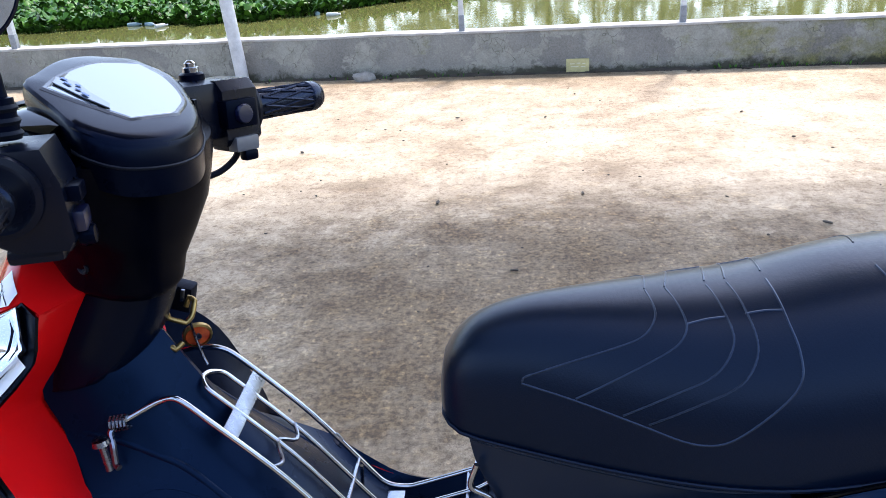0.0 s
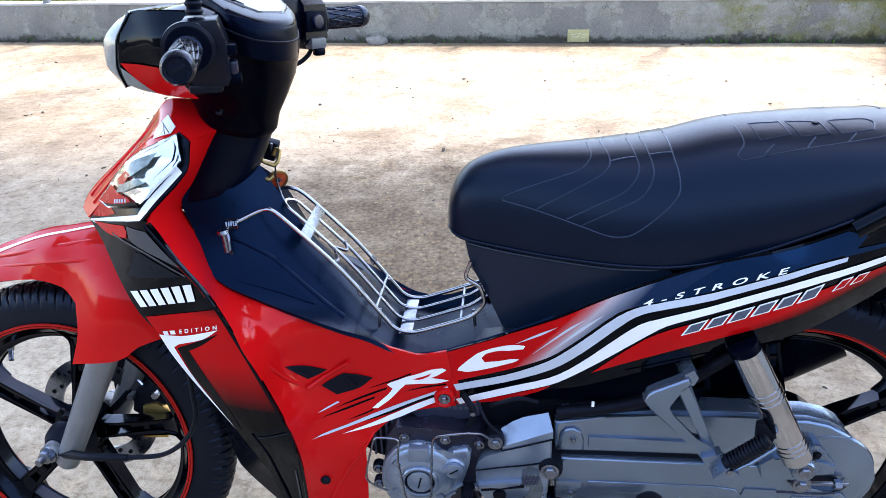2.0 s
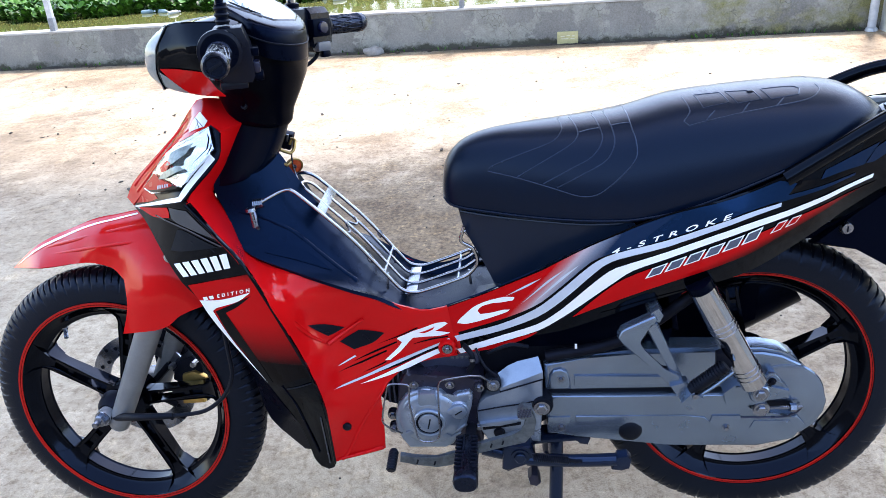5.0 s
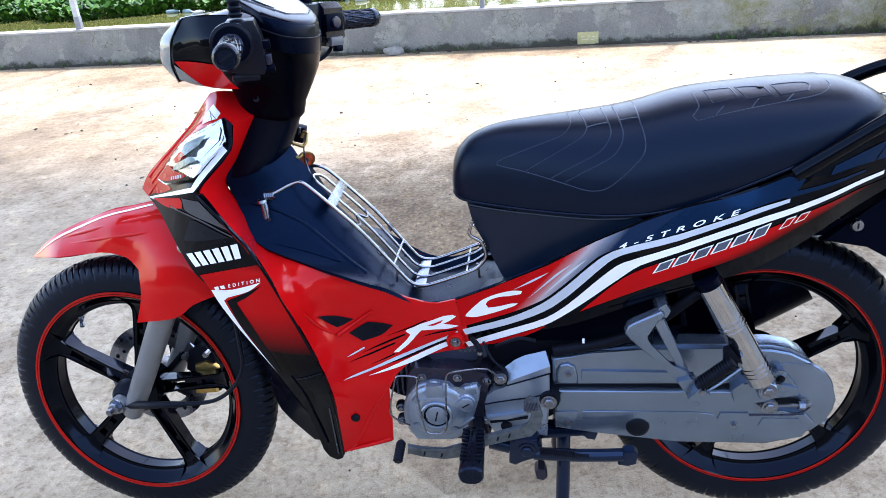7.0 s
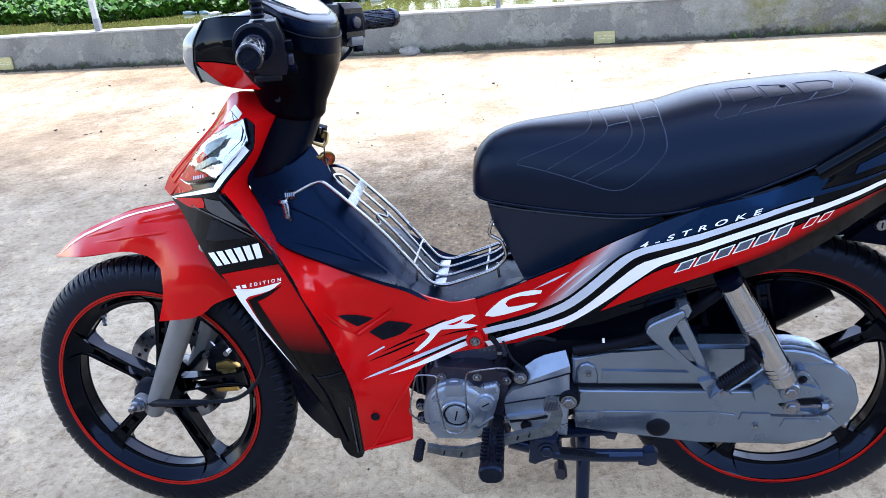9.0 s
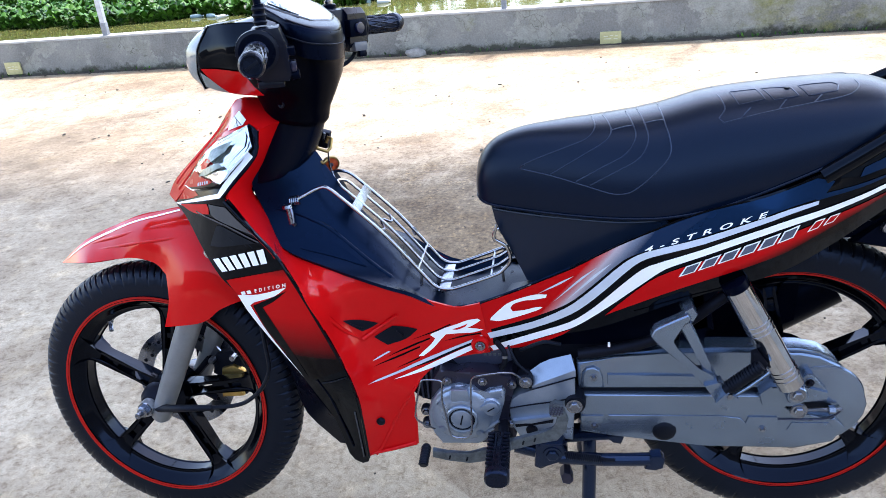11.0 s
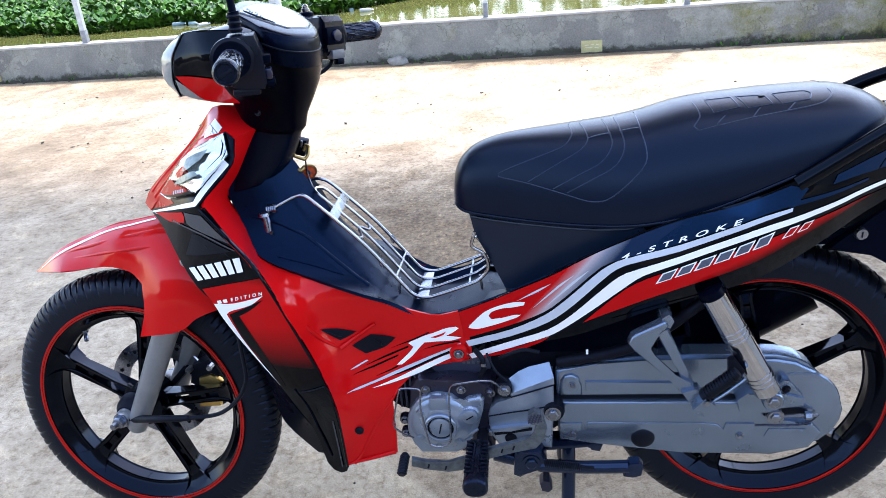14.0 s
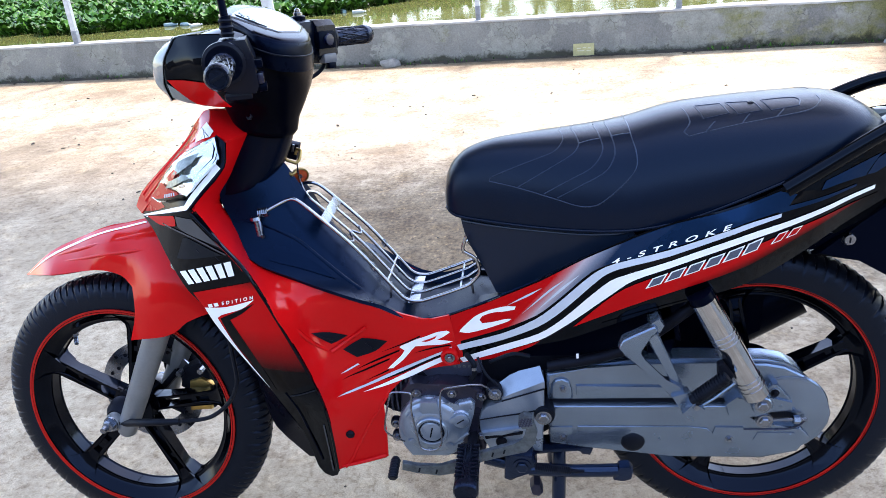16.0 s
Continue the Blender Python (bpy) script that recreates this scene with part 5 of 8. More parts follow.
# dark gauge faces showing through the near edge of the glass
DIAL = material("dial_face", (0.006, 0.008, 0.014), 0.03, spec=1.0)
DIAL.node_tree.nodes["Principled BSDF"].inputs["IOR"].default_value = 1.9
DIAL_BLUE = material("dial_blue_print", (0.05, 0.12, 0.3), 0.4)
FACE = [(-0.229, -0.03), (-0.219, -0.0425), (-0.192, -0.043), (-0.164, -0.0405), (-0.172, -0.032), (-0.196, -0.028), (-0.215, -0.02)]
secs = [[dash_point(x, y, h) for x, y in FACE] for h in (0.0062, 0.0072)]
dial = part("gauge_face", loft(secs), DIAL, dash, "dark gauge faces with blue print", m=STEER)
for x, y, w in ((-0.217, -0.033, 0.006), (-0.207, -0.037, 0.008), (-0.195, -0.036, 0.005), (-0.184, -0.038, 0.007), (-0.203, -0.03, 0.004)):
    part("dial_mark", loft([[dash_point(x + a * w, y + b * 0.0014, h) for a, b in ((-0.5, -1), (0.5, -1), (0.5, 1), (-0.5, 1))] for h in (0.0071, 0.0076)]), DIAL_BLUE, dial, m=STEER)

# handlebars, grips, switches, mirror
SWITCH_GREY = worn(material("grey_switch_plastic", (0.1, 0.105, 0.12), 0.4), (0.11, 0.115, 0.13), (0.08, 0.084, 0.095), (0.35, 0.45), 30)
BLUE_BUTTON = worn(material("dark_blue_plastic", (0.01, 0.014, 0.05), 0.3), (0.003, 0.006, 0.03), (0.002, 0.004, 0.018), (0.25, 0.35), 40)
GRIP = worn(material("shiny_grip_rubber", (0.003, 0.004, 0.008), 0.3, spec=0.3), (0.002, 0.003, 0.006), (0.005, 0.0055, 0.009), (0.2, 0.32), 40, 0.2, 500)
GRIP.node_tree.nodes["Principled BSDF"].inputs["Specular Tint"].default_value = (0.3, 0.5, 1.0, 1)
BAR_END = Vector((-0.129, 0.285, 0.955))
for s_ in (-1, 1):
    e = Vector((BAR_END.x, s_ * BAR_END.y, BAR_END.z))
    i = Vector((-0.215, s_ * 0.10, 0.962))
    d = (e - i).normalized()
    part("handlebar", tube([i - d * 0.03, e - d * 0.005], 0.011, res=14, sub=1), CHROME, bike, m=STEER)
    g0 = e - d * (0.115 if s_ < 0 else 0.1)
    grip = part("grip", tube([g0, g0 + d * 0.006, g0 + d * 0.008, e - d * 0.016, e - d * 0.014, e - d * 0.004, e], lambda q: 0.0172 if q < 0.2 else (0.0152 if q < 0.55 else (0.0176 if q < 0.95 else 0.0155)), res=28, sub=1), GRIP, bike, "black rubber handlebar grip with a diamond pattern", m=STEER)
    side = d.cross(Vector((0, 0, 1))).normalized()
    up = side.cross(d)
    for j in range(10):
        a = 2 * math.pi * j / 10
        for h in (-1, 1):
            part("rib", tube([g0 + d * (0.012 + 0.085 * k / 6) + (side * math.cos(a + h * 0.16 * k) + up * math.sin(a + h * 0.16 * k)) * 0.0155 for k in range(7)], 0.0016, sub=1, res=5), GRIP, grip)
    part("end_cap", lathe([(0.0, 0.001), (0.011, 0.001), (0.0125, 0.003), (0.0145, 0.003), (0.016, 0.0), (0.0, 0.0)], seg=32), GRIP, grip, m=Matrix.Translation(e) @ d.to_track_quat("Y", "Z").to_matrix().to_4x4())
    part("cap_slot", box((0, 0.0014, 0), (0.019, 0.0016, 0.0038), Matrix.Rotation(0.5, 4, "Y"), 0.0006), RUBBER, grip, m=Matrix.Translation(e) @ d.to_track_quat("Y", "Z").to_matrix().to_4x4())
    # switch box
    c = i + d * (0.055 if s_ < 0 else 0.078)
    rot = d.to_track_quat("Y", "Z").to_matrix().to_4x4()
    k = s_  # towards the rider, along the housing's own x axis
    HOUSE = [(-0.0165, 0.0175), (-0.004, 0.031), (0.034, 0.031), (0.0425, 0.005), (0.044, -0.037), (0.038, -0.047), (0.002, -0.045), (-0.008, -0.039), (-0.022, -0.02), (-0.023, 0.0)]
    if s_ > 0:
        HOUSE = [(-0.026, 0.02), (-0.018, 0.034), (0.022, 0.034), (0.032, 0.024), (0.034, -0.026), (0.026, -0.034), (-0.018, -0.034), (-0.026, -0.024)]
    bm = plate([(k * x, z) for x, z in HOUSE], -0.03, 0.016, 0.006)
    pod = part("switch_housing", bm, HOUSING, bike, "black plastic switch housing", m=STEER @ Matrix.Translation(c) @ rot)
    part("grip_flange", lathe([(0.0, 0.014), (0.0285, 0.014), (0.031, 0.018), (0.0305, 0.022), (0.026, 0.0235), (0.022, 0.021), (0.0, 0.021)][::-1], seg=40), HOUSING, pod, "round flange behind the grip")
    part("housing_foot", box((k * 0.012, -0.006, -0.0492 if s_ < 0 else -0.0355), (0.04, 0.032, 0.012), bevel=0.005), HOUSING, pod)
    if s_ < 0:
        part("rocker_switch", box((k * 0.047, 0.0, -0.005), (0.010, 0.02, 0.012), bevel=0.002), MATTE, pod)
        part("slide_switch", box((k * 0.047, 0.0, -0.026), (0.009, 0.022, 0.016), bevel=0.003), BLUE_BUTTON, pod, "dark blue slide switch")
        part("horn_button", lathe([(0.0, 0.0), (0.008, 0.0), (0.009, 0.004 * k), (0.007, 0.011 * k), (0.0, 0.012 * k)], (k * 0.043, 0.0, -0.039), axis="x", seg=20), MATTE, pod)
    else:
        part("switch_block", box((0.03, -0.012, 0.0), (0.018, 0.04, 0.03), bevel=0.004), MATTE, pod)
        part("starter_button", lathe([(0.0, 0.0), (0.010, 0.0), (0.0105, 0.004), (0.009, 0.0065), (0.0, 0.0075)], (0.038, -0.012, 0.0), axis="x", seg=24), BLUE_BUTTON, pod, "round dark blue starter button")
        part("slide_switch", box((0.03, -0.008, -0.032), (0.016, 0.03, 0.016), bevel=0.003), SWITCH_GREY, pod, "grey slide switch")
        part("switch_knob", box((0.032, -0.004, -0.045), (0.012, 0.018, 0.012), bevel=0.004), MATTE, pod)
    # mirror mount
    mm = c + Vector((0.004, 0.012, 0.034)) if s_ < 0 else c + Vector((-0.02, -0.03, 0.02))
    if s_ < 0:
        mirror = part("mirror_stem", tube([mm, mm + Vector((0.0, 0, 0.027)), mm + Vector((-0.0005, 0, 0.03)), mm + Vector((-0.003, 0.0, 0.06)), mm + Vector((-0.008, -0.001, 0.09))], lambda q: 0.0086 if q < 0.32 else 0.0056, res=16), MATTE, bike, "black rear-view mirror on a slim stem", m=STEER)
        for h in (0.004, 0.013, 0.022):
            part("boot_ring", lathe([(0.0092, -0.0026), (0.0106, 0.0), (0.0092, 0.0026), (0.007, 0.0)], mm + Vector((0, 0, h)), axis="z", seg=20, closed=True), RUBBER, mirror)
        head_m = Matrix.Translation(mm + Vector((-0.02, 0.0, 0.108))) @ Matrix.Rotation(0.12, 4, "Y") @ Matrix.Diagonal((1, 1.25, 0.95, 1))
        part("mirror_head", lathe([(0.0, -0.02), (0.025, -0.018), (0.043, -0.009), (0.05, 0.002), (0.0495, 0.007), (0.047, 0.0075), (0.046, 0.006), (0.0, 0.006)], axis="x", seg=40), MATTE, mirror, m=head_m)
        part("mirror_glass", lathe([(0.0, 0.0062), (0.0458, 0.0062), (0.0458, 0.0072), (0.0, 0.0072)], axis="x", seg=40), CHROME, mirror, "mirror glass", m=head_m)
    else:
        part("brake_master_housing", box((0, 0, 0), (0.062, 0.085, 0.062), bevel=0.014), HOUSING, pod, "black plastic lever housing", m=Matrix.Translation((-0.006, -0.045, 0.004)))
        stud = part("mirror_mount", lathe([(0.0, -0.01), (0.013, -0.01), (0.013, 0.012), (0.010, 0.014), (0.0, 0.014)], mm + Vector((0, 0, 0.01)), axis="z", seg=20), MATTE, bike, "mirror mount with a chromed cap nut", m=STEER)
        part("cap_nut", lathe([(0.0085, 0.0), (0.0085, 0.005), (0.006, 0.0055), (0.006, 0.009), (0.003, 0.012), (0.0, 0.0125)], mm + Vector((0, 0, 0.024)), axis="z", seg=16), CHROME, stud)
        part("brake_lever", tube([c + Vector((-0.03, -0.02, -0.012)), c + Vector((-0.045, 0.01, -0.018)), c + Vector((-0.035, 0.07, -0.024)), c + Vector((-0.02, 0.125, -0.028))], lambda q: 0.009 - 0.003 * q, res=12, flat=0.6), DARK, bike, "dark brake lever", m=STEER)
        part("brake_hose", tube([c + Vector((0.012, -0.01, -0.03)), c + Vector((0.013, -0.014, -0.04)), c + Vector((0.007, -0.02, -0.052)), c + Vector((-0.006, -0.033, -0.062)), c + Vector((-0.03, -0.06, -0.066))], 0.0035, res=8, sub=6, sharp=150), RUBBER, bike, "black hose below the handlebar", m=STEER)

# seat
SEAT = [  # x, top, bottom, half width
    (0.069, 0.712, 0.690, 0.016), (0.074, 0.738, 0.680, 0.034), (0.088, 0.760, 0.676, 0.047), (0.11, 0.777, 0.673, 0.056), (0.15, 0.790, 0.669, 0.068), (0.20, 0.796, 0.666, 0.084), (0.28, 0.802, 0.664, 0.106), (0.36, 0.811, 0.666, 0.120), (0.44, 0.830, 0.681, 0.126), (0.52, 0.837, 0.710, 0.125), (0.60, 0.840, 0.742, 0.118), (0.67, 0.838, 0.768, 0.102), (0.715, 0.824, 0.782, 0.078), (0.745, 0.803, 0.788, 0.045), (0.752, 0.796, 0.790, 0.02)]


def seat_row(x):
    xs = [r[0] for r in SEAT]
    i = max(0, min(len(xs) - 2, next((k for k in range(len(xs) - 1) if x <= xs[k + 1]), len(xs) - 2)))
    s = (x - xs[i]) / (xs[i + 1] - xs[i])
    p = [SEAT[max(0, i - 1)], SEAT[i], SEAT[i + 1], SEAT[min(len(xs) - 1, i + 2)]]
    out = []
    for c in (1, 2, 3):
        m1 = (p[2][c] - p[0][c]) / (p[2][0] - p[0][0]) * (xs[i + 1] - xs[i])
        m2 = (p[3][c] - p[1][c]) / (p[3][0] - p[1][0]) * (xs[i + 1] - xs[i])
        out.append((2 * s**3 - 3 * s**2 + 1) * p[1][c] + (s**3 - 2 * s**2 + s) * m1 + (-2 * s**3 + 3 * s**2) * p[2][c] + (s**3 - s**2) * m2)
    return out


def seat_point(x, a, lift=0.0):
    """a: 0 at the near lower edge, 0.5 on the crown, 1 at the far lower edge."""
    top, bot, w = seat_row(x)
    u = math.pi * a
    e = 2 / 2.35
    y = -w * abs(math.cos(u)) ** e * (1 if math.cos(u) > 0 else -1)
    z = bot + (top - bot) * abs(math.sin(u)) ** e
    n = Vector((0, -math.cos(u), math.sin(u)))
    return Vector((x, y, z)) + n * lift


xs = []
for a, b in zip(SEAT, SEAT[1:]):
    k = max(2, int((b[0] - a[0]) / 0.012))
    xs += [a[0] + (b[0] - a[0]) * i / k for i in range(k)]
xs.append(SEAT[-1][0])
seat = part("seat", loft([[seat_point(x, k / 36) for k in range(37)] for x in xs]), VINYL, bike, "black vinyl seat with embossed piping", angle=60)
part("seat_piping", tube([seat_point(x, 0.005, 0.002) for x in xs[1:-1:3]] + [seat_point(x, 0.995, 0.002) for x in xs[1:-1:3]][::-1], 0.0019, closed=True, res=8, sub=2), VINYL, seat)
UNDER = [(0.094, -0.035, 0.668), (0.102, -0.04, 0.632), (0.127, -0.046, 0.580), (0.147, -0.052, 0.535), (0.185, -0.060, 0.535), (0.232, -0.075, 0.575), (0.305, -0.10, 0.622), (0.375, -0.115, 0.655), (0.36, -0.115, 0.672), (0.296, -0.108, 0.674), (0.182, -0.072, 0.674)]
u_bm = panel(UNDER, [], (0.1, -0.98, 0.1), key="under")
pair("seat_base", u_bm, BASE_BLUE, bike, "matte black cover below the seat")
for s_ in (-1, 1):
    part("base_lip", tube([(0.097, s_ * 0.037, 0.664), (0.14, s_ * 0.056, 0.662), (0.2, s_ * 0.0765, 0.66), (0.29, s_ * 0.1055, 0.66), (0.345, s_ * 0.1125, 0.662), (0.37, s_ * 0.1125, 0.668)], 0.0026, res=8, sub=4), BASE_BLUE, bike)
# ledge between the seat base and the side cover
for s_ in (-1, 1):
    bm = loft([[(0.12, s_ * 0.046, 0.527), (0.1, s_ * 0.08, 0.515)], [(0.147, s_ * 0.05, 0.533), (0.13, s_ * 0.082, 0.528)], [(0.185, s_ * 0.058, 0.536), (0.185, s_ * 0.096, 0.557)], [(0.232, s_ * 0.073, 0.576), (0.223, s_ * 0.106, 0.579)], [(0.305, s_ * 0.098, 0.623), (0.299, s_ * 0.121, 0.626)], [(0.375, s_ * 0.113, 0.657), (0.363, s_ * 0.128, 0.658)]], cap=False, closed=False)
    thicken(bm, 0.003)
    part("base_ledge", bm, BASE_BLUE, bike)
secs = []
for x, w, z in ((0.094, 0.035, 0.668), (0.102, 0.04, 0.632), (0.127, 0.046, 0.580), (0.147, 0.052, 0.535)):
    secs.append([(x - 0.006 * (1 - v * v), w * v, z) for v in [k / 4 - 1 for k in range(9)]])
bm = loft(secs, cap=False, closed=False)
thicken(bm, 0.004)
part("seat_base_front", bm, BASE_BLUE, bike)

secs = []
for x in (0.2, 0.28, 0.36, 0.44, 0.52, 0.6, 0.66, 0.7):
    top, bot, w = seat_row(x)
    secs.append([(x, -w + 0.012, bot + 0.012), (x, -w + 0.014, bot - 0.06), (x, w - 0.014, bot - 0.06), (x, w - 0.012, bot + 0.012)])
part("seat_pan", loft(secs), MATTE, bike, "black pan under the seat")

# side covers and tail
SIDE = [(0.0645, -0.0785, 0.507), (0.127, -0.085, 0.532), (0.223, -0.110, 0.585), (0.299, -0.125, 0.632), (0.363, -0.132, 0.664), (0.430, -0.135, 0.688), (0.512, -0.135, 0.709), (0.577, -0.130, 0.732), (0.642, -0.118, 0.768), (0.710, -0.100, 0.797), (0.783, -0.080, 0.834), (0.800, -0.075, 0.804), (0.775, -0.070, 0.736), (0.806, -0.060, 0.706), (0.753, -0.075, 0.691), (0.684, -0.090, 0.653), (0.605, -0.110, 0.605), (0.534, -0.125, 0.572), (0.455, -0.130, 0.551), (0.384, -0.130, 0.528), (0.313, -0.120, 0.496), (0.257, -0.110, 0.471), (0.180, -0.090, 0.445), (0.0755, -0.0755, 0.408)]
SIDE_IN = [(0.341, -0.140, 0.619), (0.440, -0.146, 0.607), (0.388, -0.144, 0.581), (0.511, -0.146, 0.687), (0.564, -0.140, 0.674), (0.650, -0.120, 0.697)]
SIDE_FAR = [(x, y, min(z, 0.752 + 0.2 * (x - 0.6))) for x, y, z in SIDE]  # the far cover ends lower, behind the seat
part("side_cover", panel(SIDE, SIDE_IN, (0.05, -0.98, 0.15), step=0.018, key="side"), GLOSS, bike, "long gloss black side cover with red, white and grey graphics")
part("side_cover", flipped(panel(SIDE_FAR, SIDE_IN, (0.05, -0.98, 0.15), step=0.018), MIRROR), GLOSS, bike, "gloss black far side cover")
secs = []
for x, w, z, c in ((0.60, 0.105, 0.70, 0.01), (0.67, 0.095, 0.735, 0.01), (0.72, 0.085, 0.753, 0.01), (0.78, 0.07, 0.775, 0.008), (0.82, 0.052, 0.785, 0.006), (0.835, 0.04, 0.775, 0.006)):
    secs.append([(x, w * v, z + c * (1 - v * v)) for v in [k / 5 - 1 for k in range(11)]])
bm = loft(secs, cap=False, closed=False)
thicken(bm, 0.004)
part("tail_cover", bm, GLOSS, bike, "gloss black tail cover behind the seat")
part("tail_plate", box((0.765, -0.03, 0.8), (0.02, 0.03, 0.012), Matrix.Rotation(-0.35, 4, "Y"), 0.005), STEEL, bike, "bright tail bracket behind the seat")
secs = []
for x, w, z0, z1 in ((0.80, 0.05, 0.742, 0.765), (0.815, 0.048, 0.742, 0.775), (0.832, 0.04, 0.745, 0.772), (0.838, 0.03, 0.748, 0.765)):
    secs.append([(x, -w, z0), (x, w, z0), (x, w, z1), (x, -w, z1)])
bm = loft(secs)
bmesh.ops.bevel(bm, geom=bm.edges[:], offset=0.006, segments=2, affect="EDGES")
part("tail_light", bm, TAIL_RED, bike, "red tail light")
for s_ in (-1, 1):
    part("rear_signal", box((0.80, s_ * 0.068, 0.765), (0.06, 0.02, 0.05), bevel=0.008), FROST, bike, "clear rear turn signal")
GRAB = [(0.585, -0.122, 0.725), (0.64, -0.116, 0.757), (0.705, -0.108, 0.795), (0.775, -0.092, 0.828), (0.83, -0.062, 0.842), (0.85, 0.0, 0.846)]
GRAB = GRAB + [(x, -y, z) for x, y, z in GRAB[-2::-1]]
part("grab_rail", tube(GRAB, lambda q: 0.0125 - 0.003 * math.sin(math.pi * q), res=12, sub=5, flat=1.15), GLOSS, bike, "gloss black grab rail round the tail")
PLATE = [(0.652, 0.595), (0.722, 0.645), (0.761, 0.685), (0.790, 0.664), (0.833, 0.600), (0.875, 0.49), (0.855, 0.485), (0.80, 0.54), (0.725, 0.586)]
for s_ in (-1, 1):
    bm = plate([(x, z) for x, z in PLATE], 0.0, -0.012, 0.004)
    if s_ > 0:
        bm = flipped(bm, MIRROR)
    bmesh.ops.translate(bm, vec=(0, s_ * 0.062, 0), verts=bm.verts[:])
    part("rear_fender_side", bm, MATTE, bike, "matte black rear mudguard")
secs = []
for x, z in ((0.66, 0.605), (0.72, 0.64), (0.765, 0.675), (0.80, 0.66), (0.838, 0.60), (0.875, 0.495)):
    secs.append([(x, y, z) for y in (-0.062, -0.03, 0, 0.03, 0.062)])
bm = loft(secs, cap=False, closed=False)
thicken(bm, 0.004)
part("rear_fender", bm, MATTE, bike, "matte black rear mudguard")
lock = part("seat_lock", lathe([(0.0, -0.008), (0.0085, -0.008), (0.0108, -0.004), (0.0108, 0.0), (0.0, 0.0)], (0.703, -0.074, 0.622), seg=28), STEEL, bike, "round metal seat lock")
part("keyhole", box((0.703, -0.0825, 0.622), (0.002, 0.001, 0.009)), DARK, lock)
# engine and drive
PEDAL = worn(material("worn_grey_steel", (0.2, 0.2, 0.19), 0.45, 0.6), (0.14, 0.165, 0.185), (0.05, 0.06, 0.068), (0.34, 0.5), 60)
PEDAL_DARK = worn(material("dull_dark_metal", (0.05, 0.04, 0.045), 0.4, 0.5), (0.034, 0.033, 0.055), (0.014, 0.014, 0.025), (0.24, 0.36), 20)


def line(points, mat, parent, r=0.0012, name="groove"):
    return part(name, tube(points, r, sub=3, res=6), mat, parent)


def bolt(at, parent, r=0.0065, mat=STEEL, boss=True, boss_mat=ALLOY):
    at = Vector(at)
    bm = bmesh.new()
    lathe_into(bm, [(0.0, -0.006), (r * 0.8, -0.006), (r, -0.0045), (r, 0.0), (0.0, 0.0)][::-1], at, seg=6)
    lathe_into(bm, [(0.0, -0.0015), (r * 1.5, -0.0015), (r * 1.5, 0.001), (0.0, 0.001)][::-1], at, seg=20)
    ob = part("bolt", bm, mat, parent, "zinc hex bolt")
    if boss:
        part("boss", lathe([(0.0, -0.002), (r * 1.6, -0.001), (r * 1.8, 0.002), (r * 1.8, 0.012), (0.0, 0.012)][::-1], at, seg=20), boss_mat, parent)
    return ob


bm = bmesh.new()
plate_into(bm, [(-0.05, 0.40), (0.0, 0.42), (0.10, 0.435), (0.24, 0.43), (0.30, 0.40), (0.30, 0.29), (0.22, 0.235), (0.06, 0.225), (-0.03, 0.25)], 0.085, -0.055, 0.015)
engine = part("engine_block", bm, DARK, bike, "dark engine block")
for k in range(5):
    part("cooling_fin", box((-0.052 + 0.010 * k, 0, 0.355), (0.004, 0.178, 0.075), bevel=0.0015), CASTING_DARK, engine)
part("cylinder", lathe([(0.0, -0.075), (0.052, -0.075), (0.055, -0.07), (0.055, 0.075), (0.0, 0.075)], (-0.03, 0, 0.355), seg=28), DARK, engine)
# crankcase rim with its lobes round the bolts
part("crankcase_edge", plate([(-0.036, 0.32), (-0.03, 0.37), (-0.012, 0.393), (-0.002, 0.385), (0.012, 0.382), (0.04, 0.386), (0.07, 0.383), (0.088, 0.376), (0.112, 0.374), (0.12, 0.362), (0.112, 0.335), (0.104, 0.318), (0.098, 0.293), (0.106, 0.27), (0.116, 0.256), (0.112, 0.234), (0.06, 0.23), (-0.034, 0.245)], -0.03, -0.107, 0.005), PEDAL_DARK, engine, "dull dark crankcase")
part("head_block", plate([(-0.012, 0.384), (0.0, 0.392), (0.03, 0.396), (0.038, 0.418), (0.048, 0.424), (0.108, 0.424), (0.114, 0.418), (0.113, 0.386), (0.088, 0.378), (0.03, 0.382)], -0.02, -0.0745, 0.004, segments=3), CASTING_DARK, engine, "blue-grey cylinder casting")
for k in range(5):
    part("cast_mark", box((0.066 + 0.0085 * k, -0.0752, 0.401), (0.0045, 0.0014, 0.005), bevel=0.0004), PEDAL, engine)

MAG = [(-0.04, 0.309), (-0.033, 0.331), (-0.019, 0.35), (-0.005, 0.36), (0.02, 0.364), (0.045, 0.359), (0.054, 0.349), (0.062, 0.345), (0.072, 0.353), (0.095, 0.357), (0.101, 0.349), (0.098, 0.331), (0.091, 0.307), (0.085, 0.285), (0.073, 0.269), (0.06, 0.244), (0.045, 0.236), (-0.021, 0.237), (-0.034, 0.259), (-0.041, 0.284)]
cover = part("magneto_cover", plate(MAG, -0.05, -0.118, 0.007, segments=3), CASTING, bike, "silver alloy magneto cover")
E0 = Vector((0.0215, -0.118, 0.303))
part("dome", lathe([(0.0, -0.012), (0.03, -0.012), (0.036, -0.0108), (0.041, -0.0072), (0.0455, -0.0055), (0.05, -0.004), (0.0545, 0.0), (0.0545, 0.01), (0.0, 0.01)][::-1], E0, seg=56), CASTING, cover)
